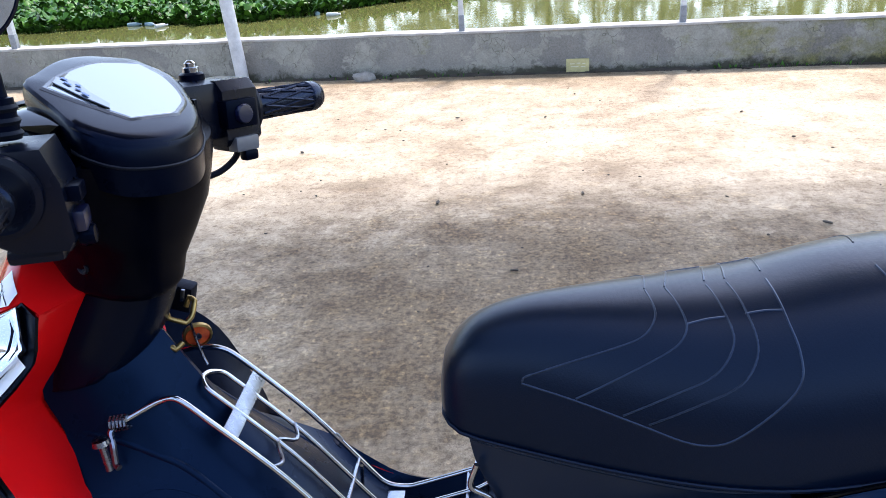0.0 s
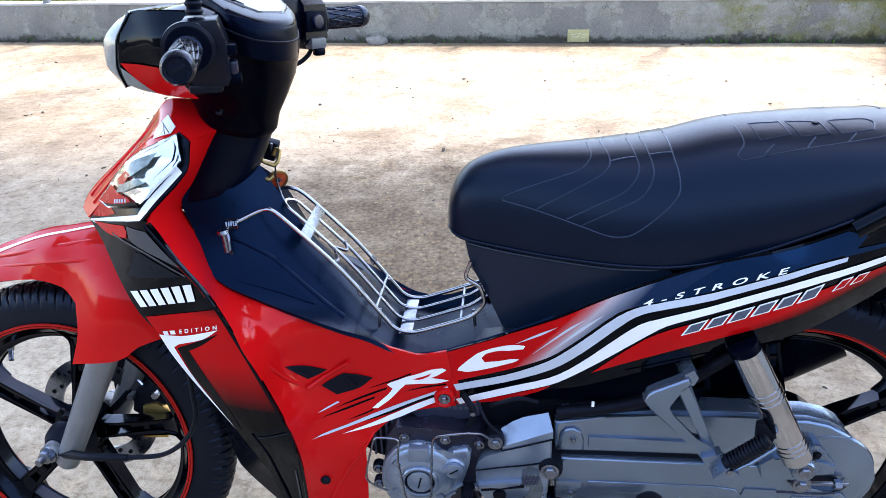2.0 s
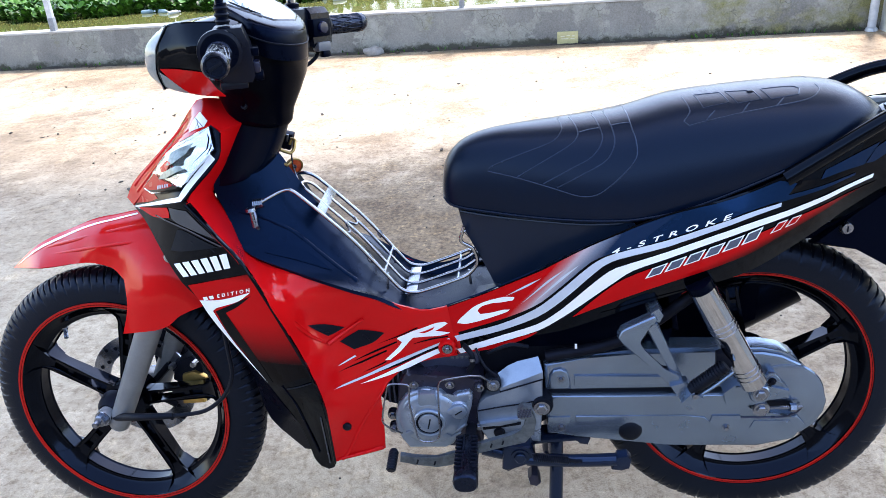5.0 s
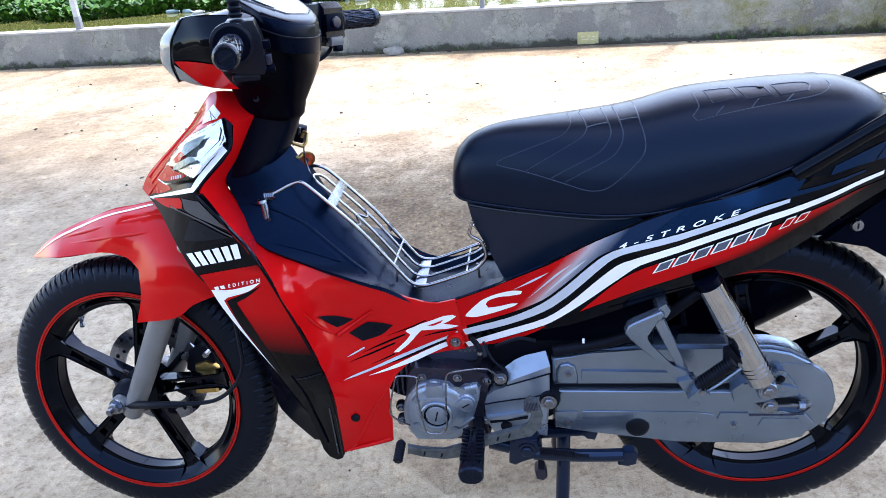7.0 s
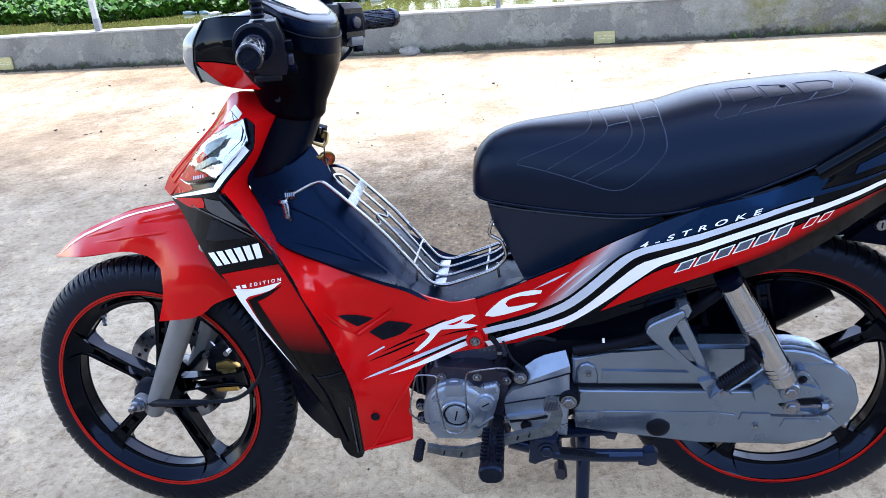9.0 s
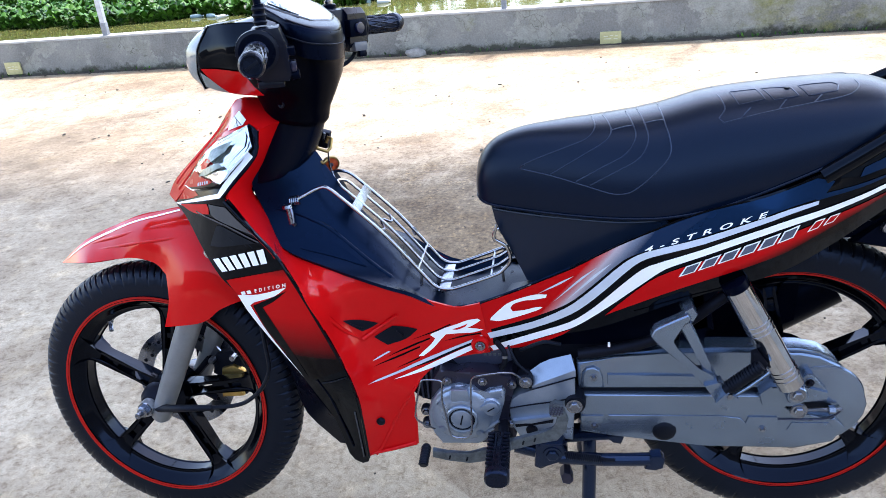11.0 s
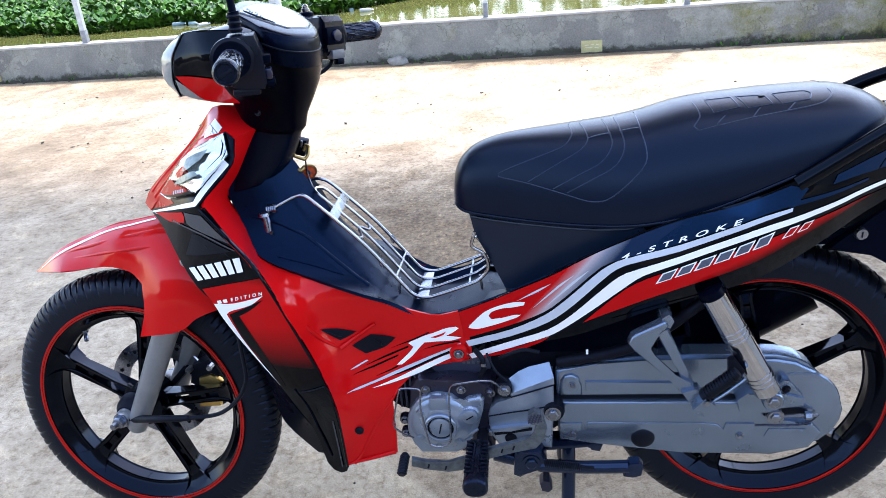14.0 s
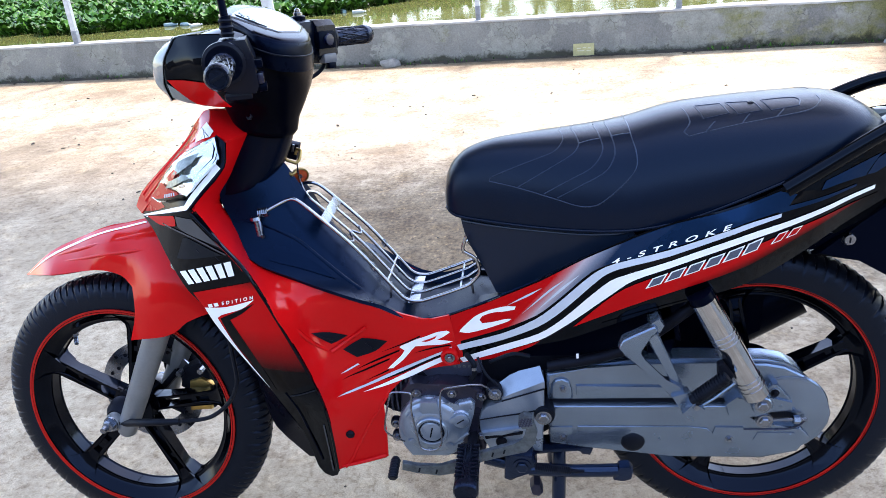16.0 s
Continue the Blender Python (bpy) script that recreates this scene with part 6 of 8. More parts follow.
part("plug_seat", lathe([(0.0205, -0.0122), (0.0235, -0.0122), (0.0235, -0.016), (0.0255, -0.0172), (0.0275, -0.0172), (0.0292, -0.0155), (0.0295, -0.011), (0.0205, -0.011)], E0, seg=48, closed=True), CASTING, cover)
part("plug_gap", lathe([(0.0, -0.0126), (0.0236, -0.0126), (0.0236, -0.0118), (0.0, -0.0118)][::-1], E0, seg=40), DARK, cover)
plug = part("timing_plug", lathe([(0.0, -0.0165), (0.0175, -0.0165), (0.0195, -0.0152), (0.0202, -0.012), (0.0, -0.012)][::-1], E0, seg=40), CASTING, cover, "round slotted plug")
part("slot", box((E0.x, -0.1348, E0.z), (0.0026, 0.0012, 0.021), Matrix.Rotation(0.25, 4, "Y")), RUBBER, plug)
PL = Vector((0.074, -0.1165, 0.320))
part("plug_boss", lathe([(0.0, -0.006), (0.0165, -0.006), (0.0185, -0.0035), (0.0195, 0.004), (0.0, 0.004)][::-1], PL, seg=36), CASTING, cover)
plug = part("timing_plug", lathe([(0.0, -0.0105), (0.0118, -0.0105), (0.0136, -0.0094), (0.014, -0.006), (0.0, -0.006)][::-1], PL, seg=32), CASTING, cover, "round slotted plug")
part("slot", box((PL.x, PL.y - 0.0107, PL.z), (0.0022, 0.001, 0.015), Matrix.Rotation(1.0, 4, "Y")), RUBBER, plug)
# raised boss over the dome and the webs round its rim
part("web", plate([(0.006, 0.362), (0.036, 0.362), (0.040, 0.342), (0.034, 0.333), (0.010, 0.333), (0.004, 0.342)], -0.11, -0.1285, 0.0035), CASTING, cover)
for a0 in (0.45, 2.45, 3.75, 4.55, 5.4):
    arc = [(E0.x + r_ * math.cos(a0 + d), E0.z + r_ * math.sin(a0 + d)) for r_, d in ((0.034, -0.14), (0.051, -0.12), (0.051, 0.12), (0.034, 0.14))]
    part("web", plate(arc, -0.112, -0.1275, 0.003), CASTING, cover)
for p, q in (((0.058, 0.262), (0.075, 0.272)), ((0.064, 0.274), (0.086, 0.288))):
    part("web", tube([(p[0], -0.118, p[1]), (q[0], -0.117, q[1])], 0.003, sub=1, res=8), CASTING, cover)
for p in ((-0.002, -0.108, 0.368), (0.061, -0.108, 0.366), (0.112, -0.11, 0.360), (0.107, -0.11, 0.277), (0.092, -0.11, 0.277), (-0.048, -0.10, 0.268), (-0.05, -0.09, 0.29)):
    bolt(p, cover, 0.0055, boss_mat=PEDAL_DARK)

# sprocket cover: a flat lower face and a bright sloping top
SPROK = [(0.106, 0.316), (0.111, 0.332), (0.123, 0.343), (0.147, 0.352), (0.182, 0.364), (0.222, 0.377), (0.221, 0.33), (0.215, 0.244), (0.162, 0.252), (0.122, 0.25), (0.111, 0.271), (0.106, 0.293)]
cover2 = part("sprocket_cover", plate(SPROK, -0.05, -0.116, 0.004), CASTING, bike, "silver alloy sprocket cover")
slope = [[(0.144, -0.096, 0.379), (0.148, -0.1128, 0.359), (0.148, -0.1135, 0.351), (0.14, -0.06, 0.348)], [(0.163, -0.095, 0.394), (0.166, -0.1136, 0.368), (0.166, -0.1145, 0.3595), (0.16, -0.06, 0.354)], [(0.18, -0.095, 0.4025), (0.182, -0.1142, 0.375), (0.182, -0.1155, 0.366), (0.18, -0.06, 0.36)], [(0.216, -0.094, 0.411), (0.223, -0.1142, 0.392), (0.223, -0.1155, 0.379), (0.222, -0.06, 0.37)]]
part("top_slope", loft([[(x, -0.055, z - 0.034) for x, y, z in q[:1]] + q for q in slope]), CASTING, cover2, angle=20)
line([(0.148, -0.1145, 0.353), (0.182, -0.1165, 0.3655), (0.222, -0.1165, 0.3785)], DARK, cover2, 0.0014)
line([(0.107, -0.1165, 0.3155), (0.146, -0.117, 0.323), (0.185, -0.117, 0.329), (0.219, -0.117, 0.337)], DARK, cover2, 0.0013)
part("ledge", plate([(0.110, 0.292), (0.144, 0.297), (0.178, 0.301), (0.176, 0.293), (0.144, 0.287), (0.112, 0.284)], -0.11, -0.1235, 0.003), CASTING, cover2)
# thin dark strip paints the shadow on the silver face below the ledge
part("recess", plate([(0.113, 0.283), (0.144, 0.286), (0.182, 0.29), (0.181, 0.284), (0.15, 0.279), (0.115, 0.274)], -0.11, -0.1172, 0), DARK, cover2, "dark strip painting the shadow under the ledge")
part("drain_bolt", lathe([(0.0, -0.121), (0.009, -0.121), (0.0105, -0.117), (0.0, -0.117)][::-1], (0.143, 0, 0.268), seg=20), DARK, cover2)
part("bolt_collar", lathe([(0.0, -0.116), (0.012, -0.116), (0.0145, -0.113), (0.0145, -0.09), (0.0, -0.09)][::-1], (0.136, 0, 0.368), seg=28), RUBBER, cover2, "dark collar round the bolt")
bolt((0.137, -0.117, 0.370), cover2, 0.0075, boss=False)

# chain case: a flat upper half and a prouder lower half
CASE = [(0.2256, 0.393), (0.2973, 0.403), (0.376, 0.4085), (0.4615, 0.4088), (0.5156, 0.408), (0.5926, 0.4045), (0.6236, 0.3975), (0.656, 0.3785), (0.682, 0.353), (0.7005, 0.3245), (0.7075, 0.3005), (0.7045, 0.279), (0.694, 0.2555), (0.6748, 0.2365), (0.648, 0.2245), (0.6084, 0.2155), (0.5435, 0.2125), (0.4736, 0.2165), (0.3785, 0.2275), (0.2955, 0.2396), (0.228, 0.25)]
case = part("chain_case", plate(CASE, -0.076, -0.093, 0.007, segments=3), ALLOY, bike, "silver painted chain case")
part("upper_rib", plate([(0.277, 0.371), (0.46, 0.364), (0.46, 0.348), (0.277, 0.351)], -0.09, -0.0985, 0.0035), ALLOY, case)
part("joint", plate([(0.224, 0.333), (0.535, 0.329), (0.535, 0.3385), (0.224, 0.3415)], -0.09, -0.0938, 0), RUBBER, case, "dark joint between the halves of the case")
part("lower_half", plate([(0.228, 0.334), (0.54, 0.330), (0.545, 0.318), (0.58, 0.29), (0.655, 0.283), (0.672, 0.262), (0.655, 0.231), (0.594, 0.2165), (0.441, 0.2235), (0.294, 0.2445), (0.229, 0.254)], -0.09, -0.1045, 0.0055, segments=3), ALLOY, case)
part("lower_panel", plate([(0.278, 0.292), (0.467, 0.288), (0.500, 0.284), (0.511, 0.272), (0.499, 0.262), (0.278, 0.272)], -0.09, -0.1062, 0.0015), ALLOY, case)
part("lower_panel", plate([(0.578, 0.258), (0.585, 0.274), (0.645, 0.273), (0.652, 0.262), (0.639, 0.255)], -0.09, -0.1062, 0.0015), ALLOY, case)
part("top_flange", plate([(0.232, 0.3975), (0.376, 0.4125), (0.4615, 0.4135), (0.5926, 0.409), (0.6236, 0.402), (0.645, 0.39), (0.66, 0.372), (0.655, 0.368), (0.62, 0.39), (0.59, 0.397), (0.46, 0.401), (0.376, 0.4), (0.232, 0.385)], -0.05, -0.084, 0.003), ALLOY, case, "silver rear half of the case showing over its edge")
part("rear_bulge", lathe([(0.0, -0.097), (0.064, -0.097), (0.07, -0.0945), (0.072, -0.09), (0.0, -0.09)][::-1], (0.63, 0, 0.31), seg=56), ALLOY, case)
part("axle_slot", plate([(0.6, 0.311), (0.636, 0.312), (0.648, 0.306), (0.648, 0.301), (0.6, 0.3)], -0.09, -0.1003, 0.0), RUBBER, case, "dark adjuster slot")
part("rear_arm", plate([(0.5264, 0.3398), (0.5446, 0.3558), (0.5648, 0.349), (0.594, 0.354), (0.634, 0.342), (0.635, 0.325), (0.597, 0.323), (0.5744, 0.3184), (0.571, 0.3112), (0.5317, 0.3162)], -0.09, -0.1155, 0.004), ALLOY, case)
part("ear", plate([(0.593, 0.348), (0.5926, 0.3675), (0.5996, 0.3757), (0.6091, 0.3752), (0.6158, 0.3641), (0.6332, 0.344), (0.63, 0.338)], -0.09, -0.111, 0.004), ALLOY, case)
part("adjuster_pocket", tube([(0.562, -0.1052, 0.281), (0.63, -0.1052, 0.28), (0.653, -0.1045, 0.288), (0.664, -0.103, 0.3)], 0.0016, res=6, sub=3), PEDAL_DARK, case, "pressed edge round the axle")
for p in ((0.254, -0.1, 0.367), (0.253, -0.1065, 0.270), (0.537, -0.1075, 0.262)):
    bolt(p, case, 0.0042)
bolt((0.604, -0.112, 0.360), case, 0.005, mat=DARK)
part("case_plug", lathe([(0.0, -0.110), (0.012, -0.110), (0.018, -0.108), (0.0205, -0.105), (0.0205, -0.09), (0.0, -0.09)][::-1], (0.374, 0, 0.256), seg=32), RUBBER, case, "round black rubber plug")
part("front_boss", plate([(0.231, 0.344), (0.234, 0.373), (0.241, 0.384), (0.254, 0.387), (0.265, 0.38), (0.27, 0.363), (0.271, 0.344)], -0.09, -0.1, 0.005, segments=3), ALLOY, case)
part("front_boss", plate([(0.23, 0.291), (0.269, 0.291), (0.268, 0.271), (0.255, 0.256), (0.239, 0.261), (0.229, 0.273)], -0.09, -0.1075, 0.003), ALLOY, case)
part("lower_ear", plate([(0.509, 0.273), (0.513, 0.287), (0.56, 0.286), (0.563, 0.268), (0.551, 0.253), (0.534, 0.251), (0.52, 0.257)], -0.09, -0.1075, 0.002), ALLOY, case)
bolt((0.591, -0.116, 0.305), bike, 0.0088, boss=False)
part("axle_washer", lathe([(0.0, -0.002), (0.0145, -0.002), (0.0145, 0.006), (0.0, 0.006)][::-1], (0.591, -0.113, 0.305), seg=28), STEEL, bike)
part("chain_adjuster", tube([(0.595, -0.112, 0.305), (0.62, -0.11, 0.304), (0.64, -0.109, 0.303), (0.661, -0.108, 0.3025)], 0.003, sub=1, res=8), STEEL, bike, "threaded chain adjuster")
part("adjuster_nut", lathe([(0.0, 0.0), (0.0075, 0.0), (0.0075, 0.01), (0.0, 0.01)], (0.64, -0.109, 0.303), axis="x", seg=6), STEEL, bike)
bolt((0.219, -0.124, 0.324), bike, 0.0094, boss=False)
part("pivot_collar", lathe([(0.0, -0.002), (0.0165, -0.002), (0.0185, 0.004), (0.0185, 0.05), (0.0, 0.05)][::-1], (0.221, -0.121, 0.325), seg=28), RUBBER, bike, "dark swingarm pivot collar")
part("swingarm", tube([(0.22, 0.07, 0.325), (0.60, 0.075, 0.302)], 0.018, sub=1, res=12), DARK, bike, "dark swingarm")
part("swingarm", tube([(0.22, -0.06, 0.325), (0.60, -0.07, 0.302)], 0.016, sub=1, res=12), DARK, bike, "dark swingarm")
part("rear_axle", tube([(0.605, -0.1, 0.302), (0.605, 0.1, 0.302)], 0.009, sub=1, res=12), STEEL, bike)

# shock absorbers
for s_ in (-1, 1):
    a, b = Vector((0.469, s_ * 0.138, 0.562)), Vector((0.573, s_ * 0.14, 0.364))
    d = (b - a).normalized()
    q = lambda t: a + (b - a) * t
    sh = part("shock_absorber", tube([q(0.03), q(0.036), q(0.42), q(0.43), q(0.47), q(0.48), q(0.9), q(0.93)], lambda t: 0.0215, res=32, sub=1), CHROME, bike, "chromed shock absorber sleeve")
    part("top_cap", tube([q(-0.03), q(-0.025), q(0.03), q(0.035)], lambda t: 0.017 if t < 0.2 else 0.0198, res=28, sub=1), MATTE, sh, "black top cap")
    for t in (0.33, 0.37, 0.41, 0.76, 0.80, 0.84):
        part("ring", tube([q(t - 0.001), q(t), q(t + 0.014), q(t + 0.015)], lambda u: 0.0216 if u in (0, 1) else 0.0226, res=32, sub=1), CHROME, sh)
    part("lower_eye", lathe([(0.0, -0.012), (0.015, -0.012), (0.017, -0.009), (0.017, 0.012), (0.0, 0.012)], b + Vector((0, s_ * 0.004, 0)), seg=24), ALLOY, sh)
    part("eye_neck", tube([q(0.9), q(0.98)], 0.012, res=14, sub=1), ALLOY, sh)
bolt((0.573, -0.156, 0.366), bike, 0.0085, boss=False)

# pillion step holder, an open cast triangle
def step_holder(s_):
    bm = bmesh.new()
    plate_into(bm, [(0.3425, 0.4807), (0.3479, 0.4935), (0.3534, 0.4976), (0.398, 0.520), (0.404, 0.512), (0.398, 0.503), (0.380, 0.488), (0.3735, 0.476), (0.3735, 0.4684), (0.3805, 0.4555), (0.4158, 0.416), (0.444, 0.4093), (0.4484, 0.3907), (0.4414, 0.3771), (0.428, 0.3847), (0.4046, 0.4145), (0.3518, 0.4671)], -0.138, -0.157, 0.0045, segments=3)
    plate_into(bm, [(0.386, 0.4935), (0.396, 0.5035), (0.4045, 0.5045), (0.4375, 0.4218), (0.4455, 0.407), (0.4255, 0.4124), (0.4165, 0.4363)], -0.14, -0.1535, 0.0035)
    plate_into(bm, [(0.392, 0.508), (0.394, 0.522), (0.406, 0.53), (0.414, 0.516), (0.408, 0.503)], -0.1, -0.15, 0.003)
    plate_into(bm, [(0.4262, 0.3912), (0.4537, 0.3992), (0.4758, 0.3637), (0.4616, 0.3478), (0.4421, 0.3651)], -0.145, -0.164, 0.004)
    if s_ > 0:
        bm = flipped(bm, MIRROR)
    h = part("step_holder", bm, ALLOY, bike, "silver cast pillion step holder")
    f = [(0.457, s_ * 0.172, 0.390), (0.480, s_ * 0.176, 0.411), (0.508, s_ * 0.176, 0.438)]
    peg = part("pillion_step", tube(f, 0.0095, res=14, sub=1, flat=0.9), RUBBER, h, "folded black rubber pillion step")
    for k in range(12):
        t = k / 11
        c = Vector(f[0]).lerp(Vector(f[2]), 0.12 + 0.8 * t)
        dd = (Vector(f[2]) - Vector(f[0])).normalized()
        part("rib", tube([c - dd * 0.0014, c + dd * 0.0014], 0.0122, sub=1, res=14, flat=0.9), RUBBER, peg)
    part("peg_plate", tube([Vector(p) + Vector((0.012, -s_ * 0.004, -0.012)) for p in f], 0.009, res=12, sub=1, flat=0.5), ALLOY, peg)
    part("peg_end", plate([(0.4969, 0.4487), (0.5057, 0.4527), (0.5228, 0.429), (0.5165, 0.3965), (0.4993, 0.4086)], s_ * 0.15, s_ * 0.162, 0.003), DARK, peg)
    part("hinge", box((0.459, s_ * 0.168, 0.374), (0.03, 0.03, 0.024), Matrix.Rotation(-0.85, 4, "Y"), 0.004), ALLOY, h)
    part("hinge_pin", lathe([(0.0, -0.018), (0.005, -0.018), (0.005, 0.018), (0.0, 0.018)], (0.462, s_ * 0.168, 0.385), seg=12), STEEL, h)


step_holder(-1)
step_holder(1)

# front footrest, gear pedal, stands
part("footrest_bar", tube([(0.09, -0.16, 0.272), (0.1, -0.09, 0.235), (0.1, 0.09, 0.235), (0.09, 0.16, 0.272)], 0.011, sub=1, res=12), DARK, bike, "black footrest bar")
for s_ in (-1, 1):
    secs = []
    for k, (y, w, h) in enumerate(((0.150, 0.014, 0.012), (0.154, 0.0185, 0.0165), (0.20, 0.0195, 0.017), (0.245, 0.0205, 0.0175), (0.258, 0.021, 0.018), (0.262, 0.018, 0.015))):
        secs.append([(0.089 + w * c, s_ * y, 0.279 + h * d) for c, d in [(abs(math.cos(u)) ** 0.75 * (1 if math.cos(u) > 0 else -1), abs(math.sin(u)) ** 0.75 * (1 if math.sin(u) > 0 else -1)) for u in [math.pi * (q + 0.5) / 9 for q in range(18)]]])
    rest = part("footrest", loft(secs), GRIP, bike, "black ribbed rubber footrest", angle=50)
    for k in range(9):
        y = s_ * (0.163 + 0.0095 * k)
        for c in (-0.0135, 0.0135):
            part("rib", box((0.089 + c, y, 0.2962), (0.011, 0.0045, 0.004), bevel=0.001), GRIP, rest)
    for c in (-0.0045, 0.0045):
        part("rib", box((0.089 + c, s_ * 0.2, 0.2965), (0.003, 0.085, 0.004), bevel=0.001), GRIP, rest)
bm = bmesh.new()
plate_into(bm, [(-0.029, 0.267), (-0.004, 0.261), (0.035, 0.258), (0.061, 0.267), (0.081, 0.271), (0.10, 0.283), (0.115, 0.289), (0.165, 0.305), (0.182, 0.312), (0.188, 0.322), (0.19, 0.343), (0.203, 0.349), (0.208, 0.329), (0.203, 0.306), (0.188, 0.288), (0.154, 0.281), (0.113, 0.272), (0.095, 0.262), (0.079, 0.252), (0.059, 0.242), (0.034, 0.238), (-0.006, 0.245), (-0.031, 0.251)], -0.163, -0.172, 0.0025)
gear = part("gear_pedal", bm, PEDAL, bike, "worn grey heel-and-toe gear pedal")
for x, z in ((0.0, 0.252), (0.03, 0.248), (0.13, 0.284), (0.15, 0.29)):
    part("dent", box((x, -0.1722, z), (0.003, 0.0012, 0.009), Matrix.Rotation(0.3, 4, "Y")), RUBBER, gear)
toe = part("toe_rubber", tube([(-0.038, -0.175, 0.281), (-0.038, -0.178, 0.28), (-0.041, -0.207, 0.265), (-0.041, -0.209, 0.264)], lambda q: 0.0078 if 0.1 < q < 0.9 else 0.006, res=16, sub=1, flat=1.1), RUBBER, gear, "black rubber toe piece")
for k in range(7):
    c = Vector((-0.038, -0.179, 0.2795)).lerp(Vector((-0.041, -0.205, 0.266)), k / 6)
    part("ring", tube([c, c + Vector((0, -0.0016, -0.001))], 0.0088, res=16, sub=1, flat=1.1), RUBBER, toe)
HEEL = [(0.176, 0.348), (0.178, 0.36), (0.187, 0.368), (0.2, 0.363), (0.202, 0.35), (0.195, 0.341), (0.183, 0.341)]
heel = part("heel_pad", plate(HEEL, -0.163, -0.178, 0.003), PEDAL, gear, "worn chequered heel pad")
for k in range(4):
    part("rib", tube([(0.178 + 0.005 * k, -0.1783, 0.346), (0.184 + 0.005 * k, -0.1783, 0.363)], 0.0011, sub=1, res=5), PEDAL_DARK, heel)
    part("rib", tube([(0.178, -0.1783, 0.359 - 0.004 * k), (0.2, -0.1783, 0.361 - 0.004 * k)], 0.0011, sub=1, res=5), PEDAL_DARK, heel)
part("pedal_shaft", tube([(0.093, -0.173, 0.276), (0.093, -0.1, 0.276)], 0.01, sub=1, res=14), DARK, gear)
part("pedal_boss", lathe([(0.0, -0.178), (0.015, -0.178), (0.017, -0.174), (0.017, -0.16), (0.0, -0.16)][::-1], (0.093, 0, 0.276), seg=20), PEDAL, gear)

stand = part("side_stand", tube([(0.19, -0.135, 0.222), (0.27, -0.142, 0.223), (0.345, -0.15, 0.231)], 0.0115, res=14, sub=2), STAND_BLACK, bike, "folded black side stand with a spring")
part("foot", plate([(0.335, 0.216), (0.345, 0.243), (0.362, 0.245), (0.369, 0.236), (0.366, 0.218), (0.352, 0.213)], -0.14, -0.16, 0.004), STAND_BLACK, stand)
part("pivot_plate", plate([(0.145, 0.206), (0.149, 0.257), (0.158, 0.252), (0.197, 0.258), (0.205, 0.24), (0.203, 0.216), (0.165, 0.214), (0.157, 0.2)], -0.105, -0.143, 0.005), STAND_BLACK, stand)
bolt((0.178, -0.144, 0.234), stand, 0.011, mat=STAND_BLACK, boss=False)
coil = []
for k in range(17 * 8 + 1):
    u = 2 * math.pi * k / 8
    t = k / (17 * 8)
    c = Vector((0.2, -0.155, 0.243)).lerp(Vector((0.263, -0.155, 0.235)), t)
    coil.append(c + Vector((0, math.cos(u), math.sin(u))) * 0.0062)
part("spring", tube(coil, 0.0011, sub=1, res=5), DARK, stand, "dark coil spring")
part("spring_rod", tube([(0.26, -0.155, 0.236), (0.275, -0.154, 0.232), (0.285, -0.153, 0.231)], 0.003, sub=1, res=8), DARK, stand)
bm = bmesh.new()
for s_ in (-1, 1):
    tube_into(bm, [(0.245, s_ * 0.075, 0.25), (0.243, s_ * 0.10, 0.17), (0.236, s_ * 0.135, 0.03), (0.238, s_ * 0.145, 0.008)], 0.0125, res=14, sub=3)
    box_into(bm, (0.242, s_ * 0.15, 0.008), (0.03, 0.05, 0.014), bevel=0.004)
tube_into(bm, [(0.242, -0.11, 0.14), (0.242, 0.11, 0.14)], 0.01, sub=1, res=12)
part("centre_stand", bm, STAND_BLACK, bike, "black centre stand on the ground")
part("stand_tread", plate([(0.19, 0.182), (0.193, 0.166), (0.206, 0.162), (0.213, 0.17), (0.208, 0.188), (0.197, 0.19)], -0.115, -0.14, 0.005), PEDAL_DARK, bike, "dark worn tread of the centre stand")
part("stand_bracket", plate([(0.2, 0.245), (0.29, 0.25), (0.305, 0.235), (0.3, 0.222), (0.285, 0.225), (0.28, 0.236), (0.205, 0.225)], -0.07, -0.1, 0.003), STAND_BLACK, bike, "black stand bracket")
part("lower_frame", tube([(0.11, -0.09, 0.21), (0.16, -0.1, 0.205), (0.2, -0.1, 0.215)], 0.012, res=12), STAND_BLACK, bike)

# bright wire guard before the magneto cover
GUARD = [(-0.03, -0.125, 0.277), (-0.047, -0.132, 0.292), (-0.060, -0.138, 0.315), (-0.043, -0.14, 0.387), (-0.037, -0.14, 0.393), (-0.010, -0.142, 0.393), (-0.005, -0.142, 0.388), (-0.008, -0.142, 0.353), (-0.003, -0.144, 0.311), (0.0, -0.146, 0.288), (0.006, -0.147, 0.277), (0.019, -0.147, 0.274), (0.033, -0.147, 0.277), (0.040, -0.147, 0.290), (0.042, -0.146, 0.332), (0.045, -0.144, 0.385), (0.049, -0.144, 0.398), (0.06, -0.143, 0.402), (0.117, -0.14, 0.405), (0.137, -0.128, 0.372)]
part("wire_guard", tube(GUARD, 0.0017, res=8, sub=3, sharp=70), STEEL, bike, "bright wire engine guard")
part("breather_hose", tube([(0.09, -0.085, 0.431), (0.097, -0.1, 0.432), (0.1035, -0.106, 0.424), (0.1025, -0.104, 0.403), (0.095, -0.1, 0.388)], 0.0048, res=10), RUBBER, bike, "black rubber hose")
